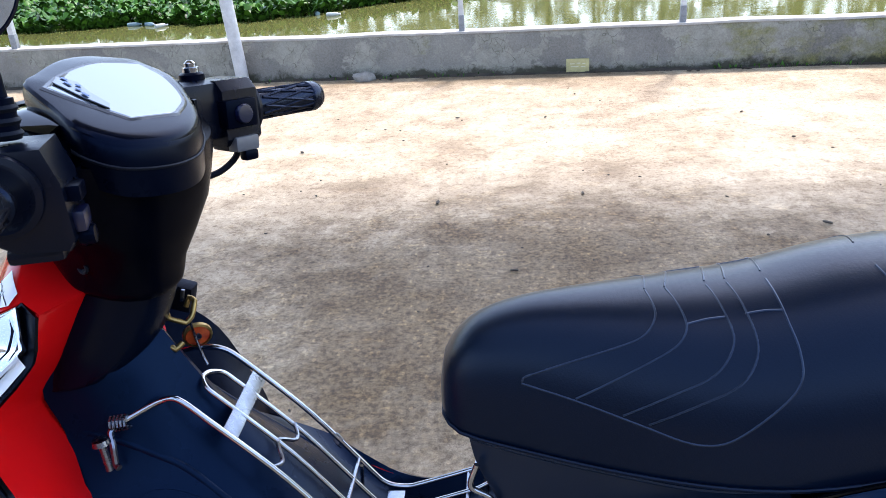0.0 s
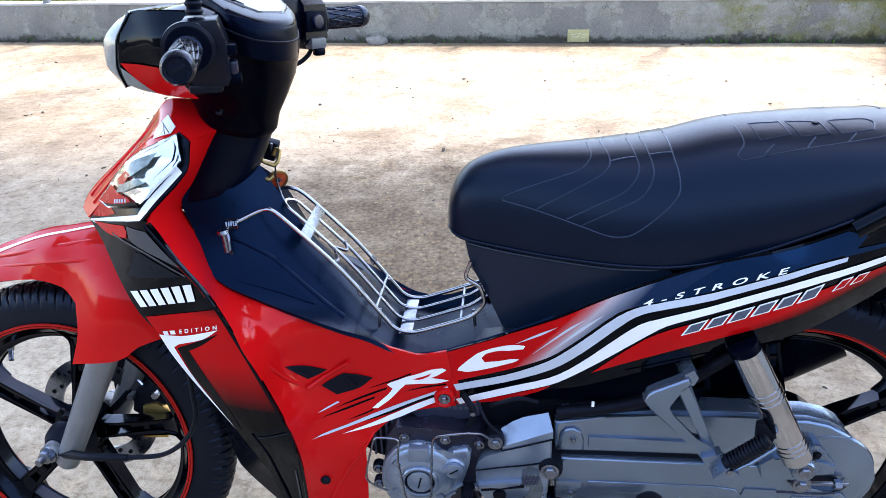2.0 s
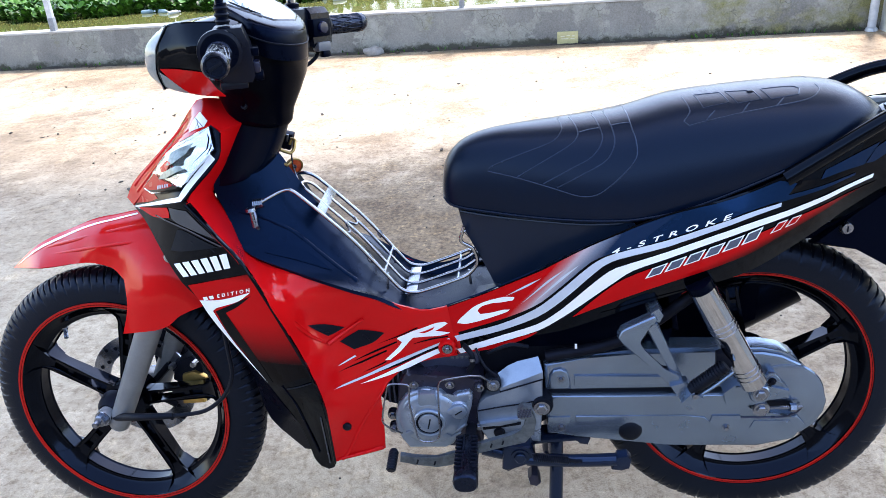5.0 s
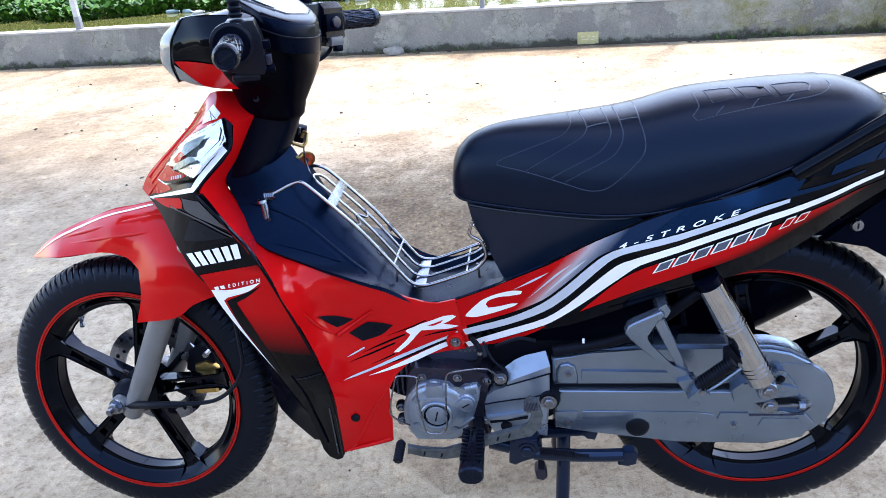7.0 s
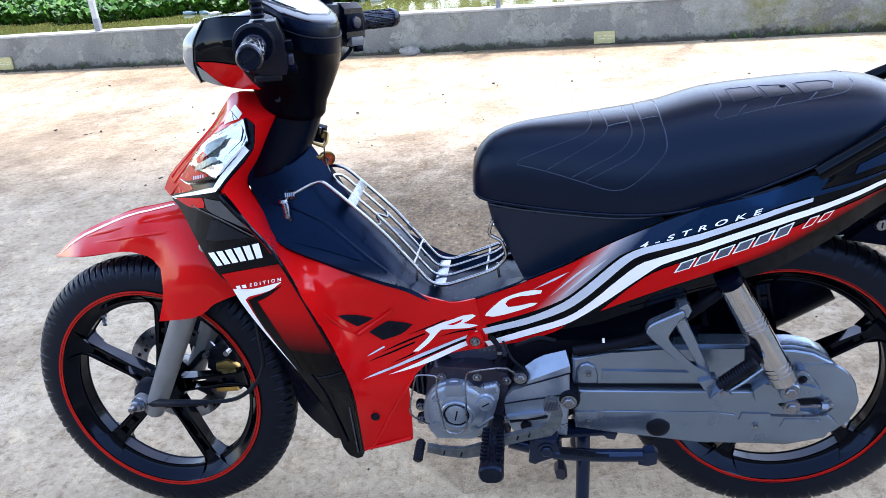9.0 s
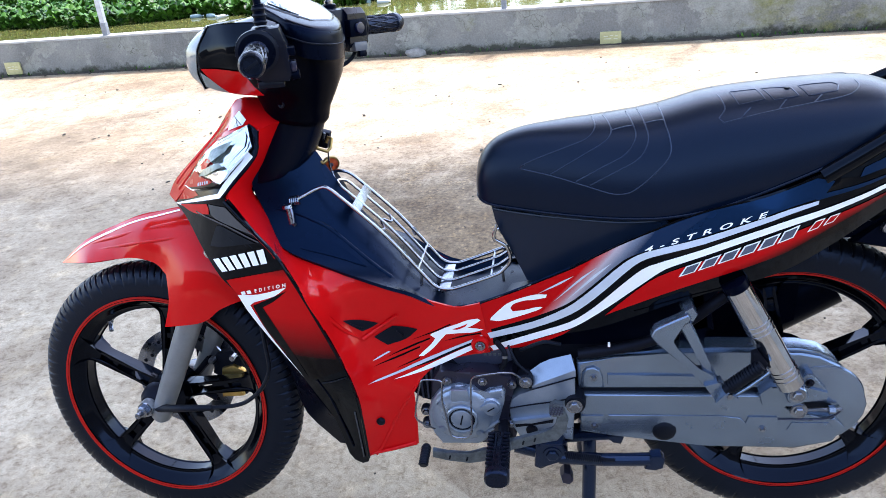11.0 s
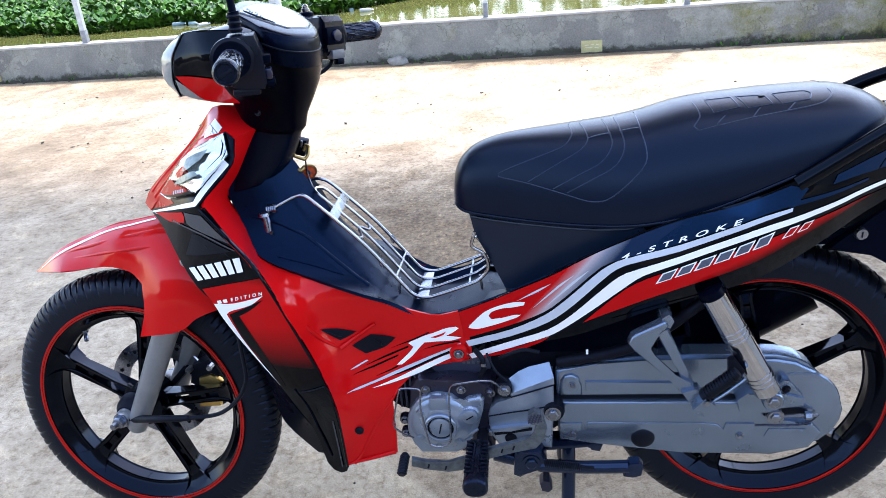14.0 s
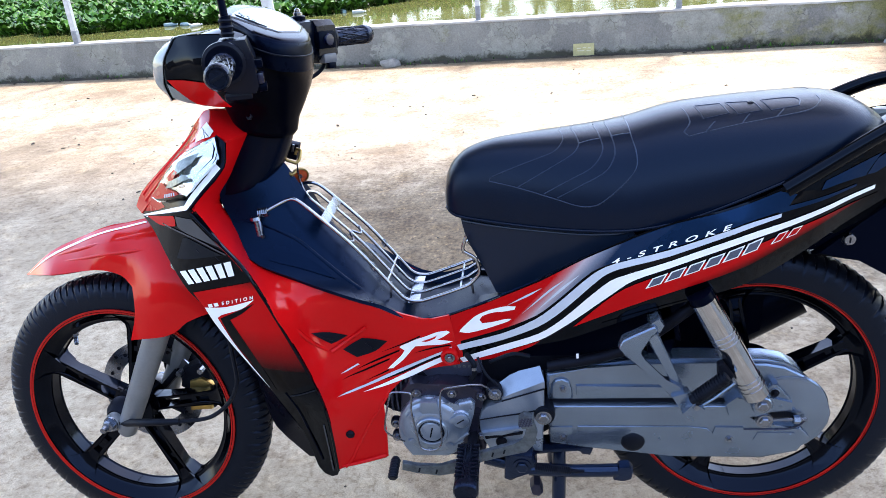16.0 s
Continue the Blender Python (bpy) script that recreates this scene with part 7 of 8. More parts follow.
part("hose_clip", tube([(0.1036, -0.106, 0.42), (0.1034, -0.106, 0.414)], 0.0056, sub=1, res=14), STEEL, bike)
part("clutch_wire", tube([(0.11, -0.1, 0.435), (0.125, -0.118, 0.41), (0.145, -0.126, 0.394)], 0.0025, res=6), RUBBER, bike)
part("inner_wire", tube([(0.13, -0.09, 0.418), (0.17, -0.1, 0.44), (0.2, -0.1, 0.435)], 0.0035, res=6), RUBBER, bike)

part("paper_tag", box((0.2801, -0.101, 0.4336), (0.004, 0.001, 0.009)), WHITE, bike, "tiny white tag")

# frame and under-body in the dark between side cover and case
bm = bmesh.new()
plate_into(bm, [(0.10, 0.42), (0.20, 0.46), (0.30, 0.50), (0.44, 0.545), (0.46, 0.43), (0.30, 0.41), (0.16, 0.41)], 0.05, -0.06, 0.01)
part("frame_cover", bm, MATTE, bike, "dark under-body between side covers")
part("frame_tube", tube([(0.23, -0.085, 0.405), (0.36, -0.095, 0.44), (0.47, -0.105, 0.53)], 0.01, res=10), DARK, bike)
part("inner_rear_fender", panel([(0.40, -0.06, 0.40), (0.42, -0.06, 0.56), (0.52, -0.06, 0.62), (0.62, -0.06, 0.64), (0.70, -0.06, 0.62), (0.66, -0.06, 0.598), (0.56, -0.06, 0.598), (0.47, -0.06, 0.56), (0.44, -0.06, 0.40)], [], (0, -1, 0)), MATTE, bike, "matte black inner rear fender")
muffler = part("muffler", tube([(0.28, 0.115, 0.235), (0.36, 0.13, 0.238), (0.41, 0.135, 0.256), (0.44, 0.135, 0.275), (0.68, 0.14, 0.416), (0.695, 0.14, 0.425), (0.70, 0.14, 0.428)], lambda q: 0.02 if q < 0.25 else (0.056 if q < 0.93 else 0.036), res=28, sub=2), MATTE, bike, "black muffler on the far side")
part("heat_shield", panel([(0.40, 0.075, 0.36), (0.41, 0.075, 0.56), (0.52, 0.075, 0.61), (0.60, 0.075, 0.60), (0.63, 0.075, 0.52), (0.628, 0.075, 0.37), (0.52, 0.075, 0.32)], [], (0, -1, 0)), MATTE, muffler, "black heat shield")
part("header_pipe", tube([(-0.02, 0.05, 0.27), (0.05, 0.09, 0.215), (0.18, 0.11, 0.225), (0.29, 0.115, 0.235)], 0.014, res=12), STEEL, bike, "steel exhaust pipe")

# chrome luggage rack over the inner cover
def rack():
    r = thing("luggage_rack", "chromed wire luggage rack over the leg space", "rack")
    # every rail runs down the slope, bends at the foot and rises a little towards the seat
    def rail(y, drop=0.0):
        return [(-0.155, y, 0.698 - drop), (-0.088, y, 0.626 - drop), (-0.021, y, 0.535 - drop), (-0.012, y, 0.5265 - drop), (0.0, y, 0.522 - drop), (0.019, y, 0.522 - drop), (0.0966, y, 0.548 - drop)]
    near = [(-0.240, -0.068, 0.703), (-0.222, -0.056, 0.709), (-0.198, -0.047, 0.718), (-0.181, -0.047, 0.7195)] + rail(-0.05) + [(0.1134, -0.05, 0.562), (0.1205, -0.05, 0.576), (0.114, -0.052, 0.601), (0.097, -0.053, 0.614), (0.095, -0.053, 0.622), (0.102, -0.05, 0.641)]
    far = [(-0.236, 0.09, 0.69), (-0.205, 0.07, 0.706), (-0.186, 0.062, 0.711), (-0.171, 0.062, 0.707)] + rail(0.062, 0.004) + [(0.113, 0.055, 0.555), (0.12, 0.045, 0.572), (0.112, 0.04, 0.6)]
    for p in (near, far):
        part("outer_rail", tube(p, 0.0031, res=12, sub=5), CHROME, r)
    part("inner_rail", tube(rail(-0.014)[::-1] + [(-0.166, -0.012, 0.708), (-0.174, 0.0, 0.7125), (-0.172, 0.012, 0.7115), (-0.163, 0.023, 0.704)] + rail(0.025, 0.002), 0.0026, res=10, sub=5), CHROME, r)
    part("end_loop", tube([(0.0966, -0.014, 0.548), (0.115, -0.014, 0.561), (0.121, -0.014, 0.575), (0.113, -0.016, 0.6), (0.1, -0.02, 0.62)], 0.0026, res=10, sub=4), CHROME, r)
    part("end_loop", tube([(0.0966, 0.025, 0.546), (0.115, 0.024, 0.559), (0.121, 0.02, 0.573), (0.113, 0.016, 0.6), (0.101, 0.0, 0.622)], 0.0026, res=10, sub=4), CHROME, r)
    for x, z, w in ((-0.136, 0.679, 0.018), (0.001, 0.5185, 0.02)):
        a = math.atan2(-0.09, 0.075) if x < -0.05 else 0.0
        part("cross_strip", box((x, 0, z), (w, 0.104, 0.002), Matrix.Rotation(-a, 4, "Y"), 0.0008), STEEL, r, "flat bright cross strip")
    part("bent_wire", tube([(-0.099, -0.05, 0.64), (-0.094, -0.035, 0.6345), (-0.103, -0.014, 0.6445), (-0.09, 0.006, 0.63), (-0.096, 0.025, 0.636)], 0.0022, res=8, sub=4, sharp=150), STEEL, r)
    part("cross_wire", tube([(-0.04, -0.05, 0.563), (-0.04, 0.062, 0.559)], 0.0022, res=8, sub=1), STEEL, r)
    part("end_wire", tube([(0.119, -0.05, 0.585), (0.122, -0.014, 0.582), (0.119, 0.045, 0.58)], 0.0025, res=8, sub=3), STEEL, r)
    part("mid_wire", tube([(0.085, -0.05, 0.5425), (0.085, 0.062, 0.5385)], 0.0022, res=8, sub=1), STEEL, r)
    h = Vector((-0.236, -0.064, 0.705))
    coilp = [h + Vector((-0.006 + 0.016 * (k / 40), 0.007 * math.cos(k * math.pi / 4) + 0.004 * k / 40, 0.007 * math.sin(k * math.pi / 4))) for k in range(41)]
    part("tie_wire", tube(coilp, 0.0018, sub=1, res=6), STEEL, r, "wire wound round the rack end")
    part("hook", tube([h, h + Vector((-0.006, -0.006, -0.006)), Vector((-0.238, -0.078, 0.69)), Vector((-0.237, -0.083, 0.672)), Vector((-0.233, -0.086, 0.67))], 0.0032, res=8, sharp=150), STEEL, r)
    up = (Vector((-0.238, -0.094, 0.711)) - Vector((-0.235, -0.097, 0.675))).normalized()
    part("hook_screw", lathe([(0.0, 0.0), (0.0034, 0.0), (0.0034, 0.028), (0.0085, 0.028), (0.0075, 0.033), (0.0, 0.0345)], seg=14, axis="z"), STEEL, r, m=Matrix.Translation((-0.235, -0.097, 0.677)) @ up.to_track_quat("Z", "Y").to_matrix().to_4x4())
    for x, y, z in ((-0.062, -0.05, 0.594), (-0.062, 0.062, 0.59)):
        part("clip", tube([(x, y, z + 0.003), (x - 0.004, y, z - 0.004), (x, y, z - 0.012), (x + 0.005, y, z - 0.005)], 0.0018, res=6, closed=True, sub=3), STEEL, r)
    for y in (-0.04, 0.04):
        part("foot_wire", tube([(0.104, y, 0.556), (0.106, y, 0.528)], 0.0022, sub=1, res=6), STEEL, r)
    for y in (-0.047, 0.047):
        part("front_foot", tube([(-0.035, y, 0.56), (-0.038, y * 1.1, 0.53)], 0.0022, sub=1, res=6), STEEL, r)


rack()

# bag hook, lock tag and keys behind the steering cover
BRASS = worn(material("tarnished_brass", (0.3, 0.2, 0.07), 0.35, 0.9), (0.42, 0.29, 0.1), (0.18, 0.12, 0.05), (0.25, 0.45), 40)
hook = part("bag_hook", tube([(-0.214, 0.006, 0.776), (-0.213, 0.004, 0.762), (-0.206, 0.0, 0.755), (-0.193, -0.003, 0.748), (-0.188, 0.004, 0.752)], 0.003, res=10, sub=4), BRASS, bike, "brassy bag hook")
part("hook_arm", tube([(-0.212, 0.03, 0.78), (-0.21, 0.03, 0.765), (-0.195, 0.034, 0.757), (-0.19, 0.04, 0.762), (-0.188, 0.05, 0.775), (-0.194, 0.052, 0.778), (-0.199, 0.05, 0.768)], 0.0028, res=10, sub=4), BRASS, hook)
part("hook_block", box((-0.212, 0.07, 0.772), (0.03, 0.02, 0.03), Matrix.Rotation(0.3, 4, "Y"), 0.003), DARK, hook)
part("hook_slot", box((-0.203, 0.056, 0.778), (0.004, 0.004, 0.014), Matrix.Rotation(0.3, 4, "Y"), 0.001), STEEL, hook)
tag = thing("key_tag", "round orange and brass key tag hanging from the hook", "key tag")
tm = Matrix.Translation((-0.203, 0.07, 0.722)) @ Matrix.Rotation(radians(-62), 4, "Z") @ Matrix.Rotation(0.25, 4, "Y")
part("disc", lathe([(0.0, -0.0022), (0.0125, -0.0022), (0.0145, 0.0), (0.0125, 0.0022), (0.0, 0.0022)], axis="x", seg=28), ORANGE, tag, m=tm)
part("rim", lathe([(0.0136, -0.003), (0.016, -0.002), (0.016, 0.002), (0.0136, 0.003)], axis="x", seg=28, closed=True), BRASS, tag, m=tm)
part("hub", lathe([(0.0, -0.004), (0.004, -0.004), (0.004, 0.004), (0.0, 0.004)], axis="x", seg=12), STEEL, tag, m=tm)
part("chain", tube([(-0.196, 0.05, 0.758), (-0.2, 0.055, 0.745), (-0.203, 0.064, 0.724), (-0.198, 0.062, 0.70), (-0.194, 0.06, 0.69)], 0.0014, res=6), STEEL, tag)

# screws and marks on the covers
bm = lathe([(0.0, -0.003), (0.008, -0.003), (0.0115, -0.0065), (0.0145, -0.006), (0.0165, -0.001), (0.0165, 0.004), (0.0, 0.004)][::-1], (0.060, -0.0825, 0.426), seg=32)
rb = part("cover_bolt_cup", bm, RED, bike, "red bolt cup joining leg shield and side cover")
bolt((0.060, -0.086, 0.426), rb, 0.006, boss=False)
for p in ((-0.129, -0.122, 0.291),):
    part("cover_screw", lathe([(0.0, -0.004), (0.005, -0.004), (0.008, -0.001), (0.008, 0.002), (0.0, 0.002)][::-1], p, seg=20), DARK, bike)

# ---- graphics on the covers ----
def fade(name, base, along, stops):
    """An airbrushed film: along gives the weights of x, y, z and an offset."""
    m = worn(material(name, base, 0.1, coat=0.0, spec=0.13), base, base, (0.05, 0.09), 20)
    m.node_tree.nodes["Principled BSDF"].inputs["Specular Tint"].default_value = (0.9, 0.8, 0.9, 1)
    t, n, l, b = nodes_of(m)
    g = n.new("ShaderNodeNewGeometry")
    d = n.new("ShaderNodeVectorMath")
    d.operation = "DOT_PRODUCT"
    d.inputs[1].default_value = along[:3]
    l.new(g.outputs["Position"], d.inputs[0])
    a = n.new("ShaderNodeMath")
    a.inputs[1].default_value = along[3]
    l.new(d.outputs["Value"], a.inputs[0])
    grain = n.new("ShaderNodeMath")
    grain.operation = "MULTIPLY_ADD"
    l.new(noise_node(m, 420.0, 2), grain.inputs[0])
    grain.inputs[1].default_value = 0.05
    l.new(a.outputs[0], grain.inputs[2])
    link(m, ramp(m, grain.outputs[0], stops), "Base Color")
    return m


INK = (0.0006, 0.0008, 0.0016)
REDC = (0.5, 0.004, 0.005)
WING_FADE = fade("red_black_fade", REDC, (0, 0, 5.0, -2.2), [(0.1, INK), (0.55, REDC), (0.93, REDC), (1.0, (0.2, 0.004, 0.004))])
SIDE_FADE = fade("side_red_fade", REDC, (-8.0, 0, 16.0, -5.22), [(0.27, INK), (0.6, REDC), (1.0, REDC)])
# the last stop runs into the blue reflection painted on the cover
TOP_FADE = fade("top_red_fade", REDC, (9.36, 0, -7.3, 2.43), [(0.42, REDC), (0.55, (0.48, 0.15, 0.15)), (0.64, (0.44, 0.37, 0.39)), (0.78, (0.16, 0.18, 0.23)), (0.95, (0.006, 0.02, 0.05))])
PIPING = worn(material("seat_weld", (0.012, 0.013, 0.018), 0.3, spec=0.45), (0.02, 0.027, 0.042), (0.01, 0.015, 0.025), (0.26, 0.36), 30)

PIPING.node_tree.nodes["Principled BSDF"].inputs["Specular Tint"].default_value = (0.4, 0.6, 1.0, 1)
BLUE_GREY = worn(material("blue_grey_decal", (0.1, 0.12, 0.16), 0.25, spec=0.3), (0.1, 0.12, 0.17), (0.05, 0.06, 0.09), (0.2, 0.3), 30)
near_wing = bike.children[[c.name for c in bike.children].index("leg_shield_wing")]
near_shield = bike.children[[c.name for c in bike.children].index("leg_shield")]
near_side = bike.children[[c.name for c in bike.children].index("side_cover")]
near_surround = bike.children[[c.name for c in bike.children].index("signal_surround")]
near_fender = bike.children[[c.name for c in bike.children].index("front_fender")]


def film(name, outline, key, mat, host, label="", lift=0.0012, sub=3, sharp=30):
    return part(name, decal(outline, key, lift, sub=sub, sharp=sharp), mat, host, label)


film("fade_film", [(-0.343, -0.153, 0.605), (-0.224, -0.183, 0.637), (-0.212, -0.187, 0.606), (-0.183, -0.179, 0.517), (-0.165, -0.166, 0.433), (-0.243, -0.143, 0.398), (-0.277, -0.150, 0.469), (-0.311, -0.156, 0.538), (-0.327, -0.155, 0.573)], "wing", WING_FADE, near_wing, "red panel fading to black")
film("white_chevron", [(-0.328, -0.155, 0.578), (-0.286, -0.169, 0.585), (-0.23, -0.183, 0.604), (-0.256, -0.177, 0.585), (-0.298, -0.164, 0.568), (-0.308, -0.159, 0.56), (-0.288, -0.156, 0.503), (-0.268, -0.148, 0.452), (-0.248, -0.142, 0.405), (-0.274, -0.149, 0.458), (-0.297, -0.154, 0.507), (-0.318, -0.155, 0.55)], "wing", WHITE, near_wing, "white chevron stripe", 0.0024)
film("grey_chevron", [(-0.303, -0.161, 0.56), (-0.231, -0.183, 0.597), (-0.259, -0.176, 0.575), (-0.284, -0.168, 0.56), (-0.269, -0.167, 0.521), (-0.253, -0.156, 0.464), (-0.238, -0.147, 0.408), (-0.247, -0.142, 0.405), (-0.269, -0.151, 0.465), (-0.29, -0.157, 0.512)], "wing", BLACK_DECAL, near_wing, "black chevron accent", 0.0018)


def bars_between(a, b, c, d, count, gap, key, mat, host, name, label, lift=0.002, inner=None, lean=0.0):
    """Slanted blocks in a row: a-b is the upper edge, d-c the lower one."""
    a, b, c, d = (Vector(p) for p in (a, b, c, d))
    for k in range(count):
        s0, s1 = (k + gap / 2) / count, (k + 1 - gap / 2) / count
        q = [a.lerp(b, s0), a.lerp(b, s1), d.lerp(c, s1), d.lerp(c, s0)]
        part(name, decal(q, key, lift, sub=1), mat, host, label)
        if inner:
            m = (q[0] + q[1] + q[2] + q[3]) / 4
            part(name, decal([m + (p - m) * 0.76 for p in q], key, lift + 0.0006, sub=1), inner, host)


bars_between((-0.366, -0.138, 0.6375), (-0.254, -0.181, 0.672), (-0.253, -0.18, 0.6465), (-0.35, -0.149, 0.6185), 6, 0.26, "wing", WHITE, near_wing, "emblem_block", "white blocks of the maker's emblem")
bars_between((-0.322, -0.157, 0.5845), (-0.298, -0.165, 0.5917), (-0.297, -0.165, 0.5857), (-0.321, -0.157, 0.5785), 2, 0.3, "wing", WHITE, near_wing, "lettering_bar", "small pale lettering", 0.0024)
film("surround_stripe", [(-0.456, -0.043, 0.704), (-0.329, -0.143, 0.753), (-0.322, -0.141, 0.762), (-0.277, -0.110, 0.808), (-0.270, -0.113, 0.801), (-0.314, -0.149, 0.757), (-0.324, -0.148, 0.747), (-0.44, -0.055, 0.703)], "border", WHITE, near_surround, "white edge stripe")
# dark green tone that paints tree reflections onto the lens
LENS_REFLECTION = worn(material("lens_reflection", (0.12, 0.15, 0.13), 0.15, spec=0.5), (0.34, 0.4, 0.37), (0.08, 0.11, 0.09), (0.08, 0.16), 90)
film("surround_red", [(-0.448, -0.047, 0.711), (-0.432, -0.054, 0.73), (-0.42, -0.0615, 0.741), (-0.4, -0.08, 0.7395), (-0.386, -0.0935, 0.734), (-0.41, -0.073, 0.7215)], "border", RED_DECAL, near_surround, "red corner of the surround", 0.001)
near_lens = bpy.data.objects["signal_lens"]
film("lens_graphic", [(-0.4185, -0.066, 0.7435), (-0.4028, -0.0765, 0.759), (-0.3866, -0.0799, 0.7725), (-0.3672, -0.1003, 0.7676), (-0.3407, -0.1223, 0.7672), (-0.3365, -0.129, 0.763), (-0.3537, -0.1195, 0.7575), (-0.395, -0.085, 0.7435)], "lens_face", RED_DECAL, near_lens, "red foot of the turn signal")
for pts, ink, mark in (([(-0.412, -0.072, 0.7425), (-0.396, -0.084, 0.745), (-0.352, -0.1175, 0.7585), (-0.3362, -0.1275, 0.7655), (-0.3278, -0.134, 0.766), (-0.3235, -0.1355, 0.769), (-0.329, -0.1345, 0.763), (-0.36, -0.111, 0.752), (-0.394, -0.0855, 0.7415)], BLACK_DECAL, "black chevron under the lens"), ([(-0.3526, -0.0947, 0.7868), (-0.3416, -0.087, 0.8053), (-0.2999, -0.1032, 0.825), (-0.3109, -0.109, 0.8087), (-0.3358, -0.1042, 0.7917)], LENS_REFLECTION, "dark green reflection painted on the turn signal lens"), ([(-0.3743, -0.0957, 0.7663), (-0.3582, -0.0984, 0.7777), (-0.322, -0.1149, 0.7923), (-0.3127, -0.1249, 0.7897), (-0.3502, -0.1097, 0.7727)], LENS_REFLECTION, "dark green reflection painted on the turn signal lens"), ([(-0.3677, -0.0865, 0.7823), (-0.3503, -0.0902, 0.7939), (-0.3394, -0.1008, 0.7921), (-0.3515, -0.1015, 0.7804), (-0.3652, -0.0939, 0.7765)], RED_DECAL, ""), ([(-0.279, -0.1, 0.841), (-0.2735, -0.1075, 0.833), (-0.276, -0.116, 0.819), (-0.3076, -0.1295, 0.789), (-0.279, -0.1165, 0.8185), (-0.2765, -0.108, 0.832)], BLACK_DECAL, "")):
    film("lens_graphic", pts, "lens_face", ink, near_lens, mark, 0.0018)
for k in range(5):
    a0, a1 = Vector((-0.3779, -0.1004, 0.7579)), Vector((-0.3455, -0.1193, 0.7663))
    b0, b1 = Vector((-0.3778, -0.1045, 0.7535)), Vector((-0.3442, -0.1234, 0.7629))
    film("lens_mark", [a0.lerp(a1, k / 5 + 0.03), a0.lerp(a1, k / 5 + 0.15), b0.lerp(b1, k / 5 + 0.12), b0.lerp(b1, k / 5)], "lens_face", SILVER_DECAL, near_lens, "", 0.0022)
near_cowl = bpy.data.objects["front_cowl"]
film("cowl_sticker", [(-0.308, -0.041, 0.858), (-0.285, -0.074, 0.851), (-0.288, -0.082, 0.843), (-0.316, -0.082, 0.837), (-0.317, -0.061, 0.847)], "nose", WHITE, near_cowl, "white sticker with thin dark lines")
for k in range(3):
    p0, p1 = Vector((-0.311, -0.05, 0.8535)), Vector((-0.290, -0.08, 0.8425))
    film("sticker_line", [p0 + Vector((0.007 * k - 0.004, -0.006 * k, -0.003 * k)), p1 + Vector((-0.007 * k, 0, -0.001 * k)), p1 + Vector((-0.007 * k - 0.001, 0, -0.0016 * k - 0.0006)), p0 + Vector((0.007 * k - 0.005, -0.006 * k, -0.003 * k - 0.0006))], "nose", BLACK_DECAL, near_cowl)
def on_cover(p, key, lift=0.0):
    """The point of a cover that lies under p."""
    u, w, n, f = SURFACES[key]
    a, b = Vector(p).dot(u), Vector(p).dot(w)
    return u * a + w * b + n * (f(a, b) + lift)


for q in ([(-0.445, -0.044, 0.732), (-0.405, -0.06, 0.772), (-0.362, -0.072, 0.812), (-0.32, -0.076, 0.84)], [(-0.46, -0.022, 0.735), (-0.42, -0.03, 0.775), (-0.375, -0.036, 0.815), (-0.335, -0.036, 0.85)]):
    part("cowl_ridge", tube([on_cover(p, "nose", -0.0015) for p in q], lambda s: 0.0042 - 0.002 * s, sub=4, res=10), RED, near_cowl)
film("fender_stripe", [(-0.767, 0.044, 0.559), (-0.691, 0.033, 0.607), (-0.59, 0.014, 0.647), (-0.481, 0.006, 0.672), (-0.477, 0.001, 0.671), (-0.587, 0.008, 0.646), (-0.686, 0.027, 0.6055)], "fender", WHITE, near_fender, "thin white stripe along the fender top")

for q, r_ in (([(-0.715, 0.029, 0.591), (-0.664, 0.017, 0.611), (-0.6, -0.007, 0.632), (-0.52, -0.023, 0.652), (-0.459, -0.028, 0.664), (-0.43, -0.03, 0.667)], 0.0045), ([(-0.706, 0.017, 0.589), (-0.626, -0.011, 0.61), (-0.539, -0.039, 0.631), (-0.439, -0.058, 0.646), (-0.41, -0.06, 0.642)], 0.0035)):
    part("fender_ridge", tube([Vector(p) + Vector((0, 0.0012, -0.0024)) for p in q], lambda s, r_=r_: r_ * (0.35 + 0.65 * math.sin(math.pi * min(1, 0.1 + s))**0.5 if s < 0.9 else 0.6), sub=5, res=14), RED, near_fender)

# leg shield: air vents, brush letters and speed stripes
for q in ([(-0.169, -0.122, 0.504), (-0.146, -0.104, 0.496), (-0.115, -0.096, 0.484), (-0.13, -0.101, 0.477), (-0.143, -0.107, 0.474), (-0.156, -0.113, 0.487)], [(-0.09, -0.094, 0.476), (-0.067, -0.092, 0.472), (-0.046, -0.091, 0.466), (-0.07, -0.091, 0.447), (-0.103, -0.097, 0.439), (-0.125, -0.102, 0.459)]):
    film("air_vent", q, "red", RUBBER, near_shield, "dark air vent", 0.0025)
    part("vent_wire", tube([Vector(q[0]).lerp(Vector(q[3]), 0.3) + Vector((0.001, -0.004, 0)), Vector(q[0]).lerp(Vector(q[3]), 0.5) + Vector((0.008, -0.005, -0.003)), Vector(q[0]).lerp(Vector(q[3]), 0.8) + Vector((0.001, -0.004, 0))], 0.0012, sub=3, res=6), DARK, near_shield)
for q in ([(-0.186, -0.15, 0.53), (-0.168, -0.128, 0.49), (-0.146, -0.113, 0.463)], [(-0.141, -0.115, 0.462), (-0.113, -0.099, 0.476), (-0.079, -0.098, 0.499)]):
    part("raised_rib", tube([Vector(p) + Vector((0.001, -0.001, 0.0)) for p in q], lambda s: 0.0045 - 0.002 * s, sub=3, res=10), RED, near_shield)
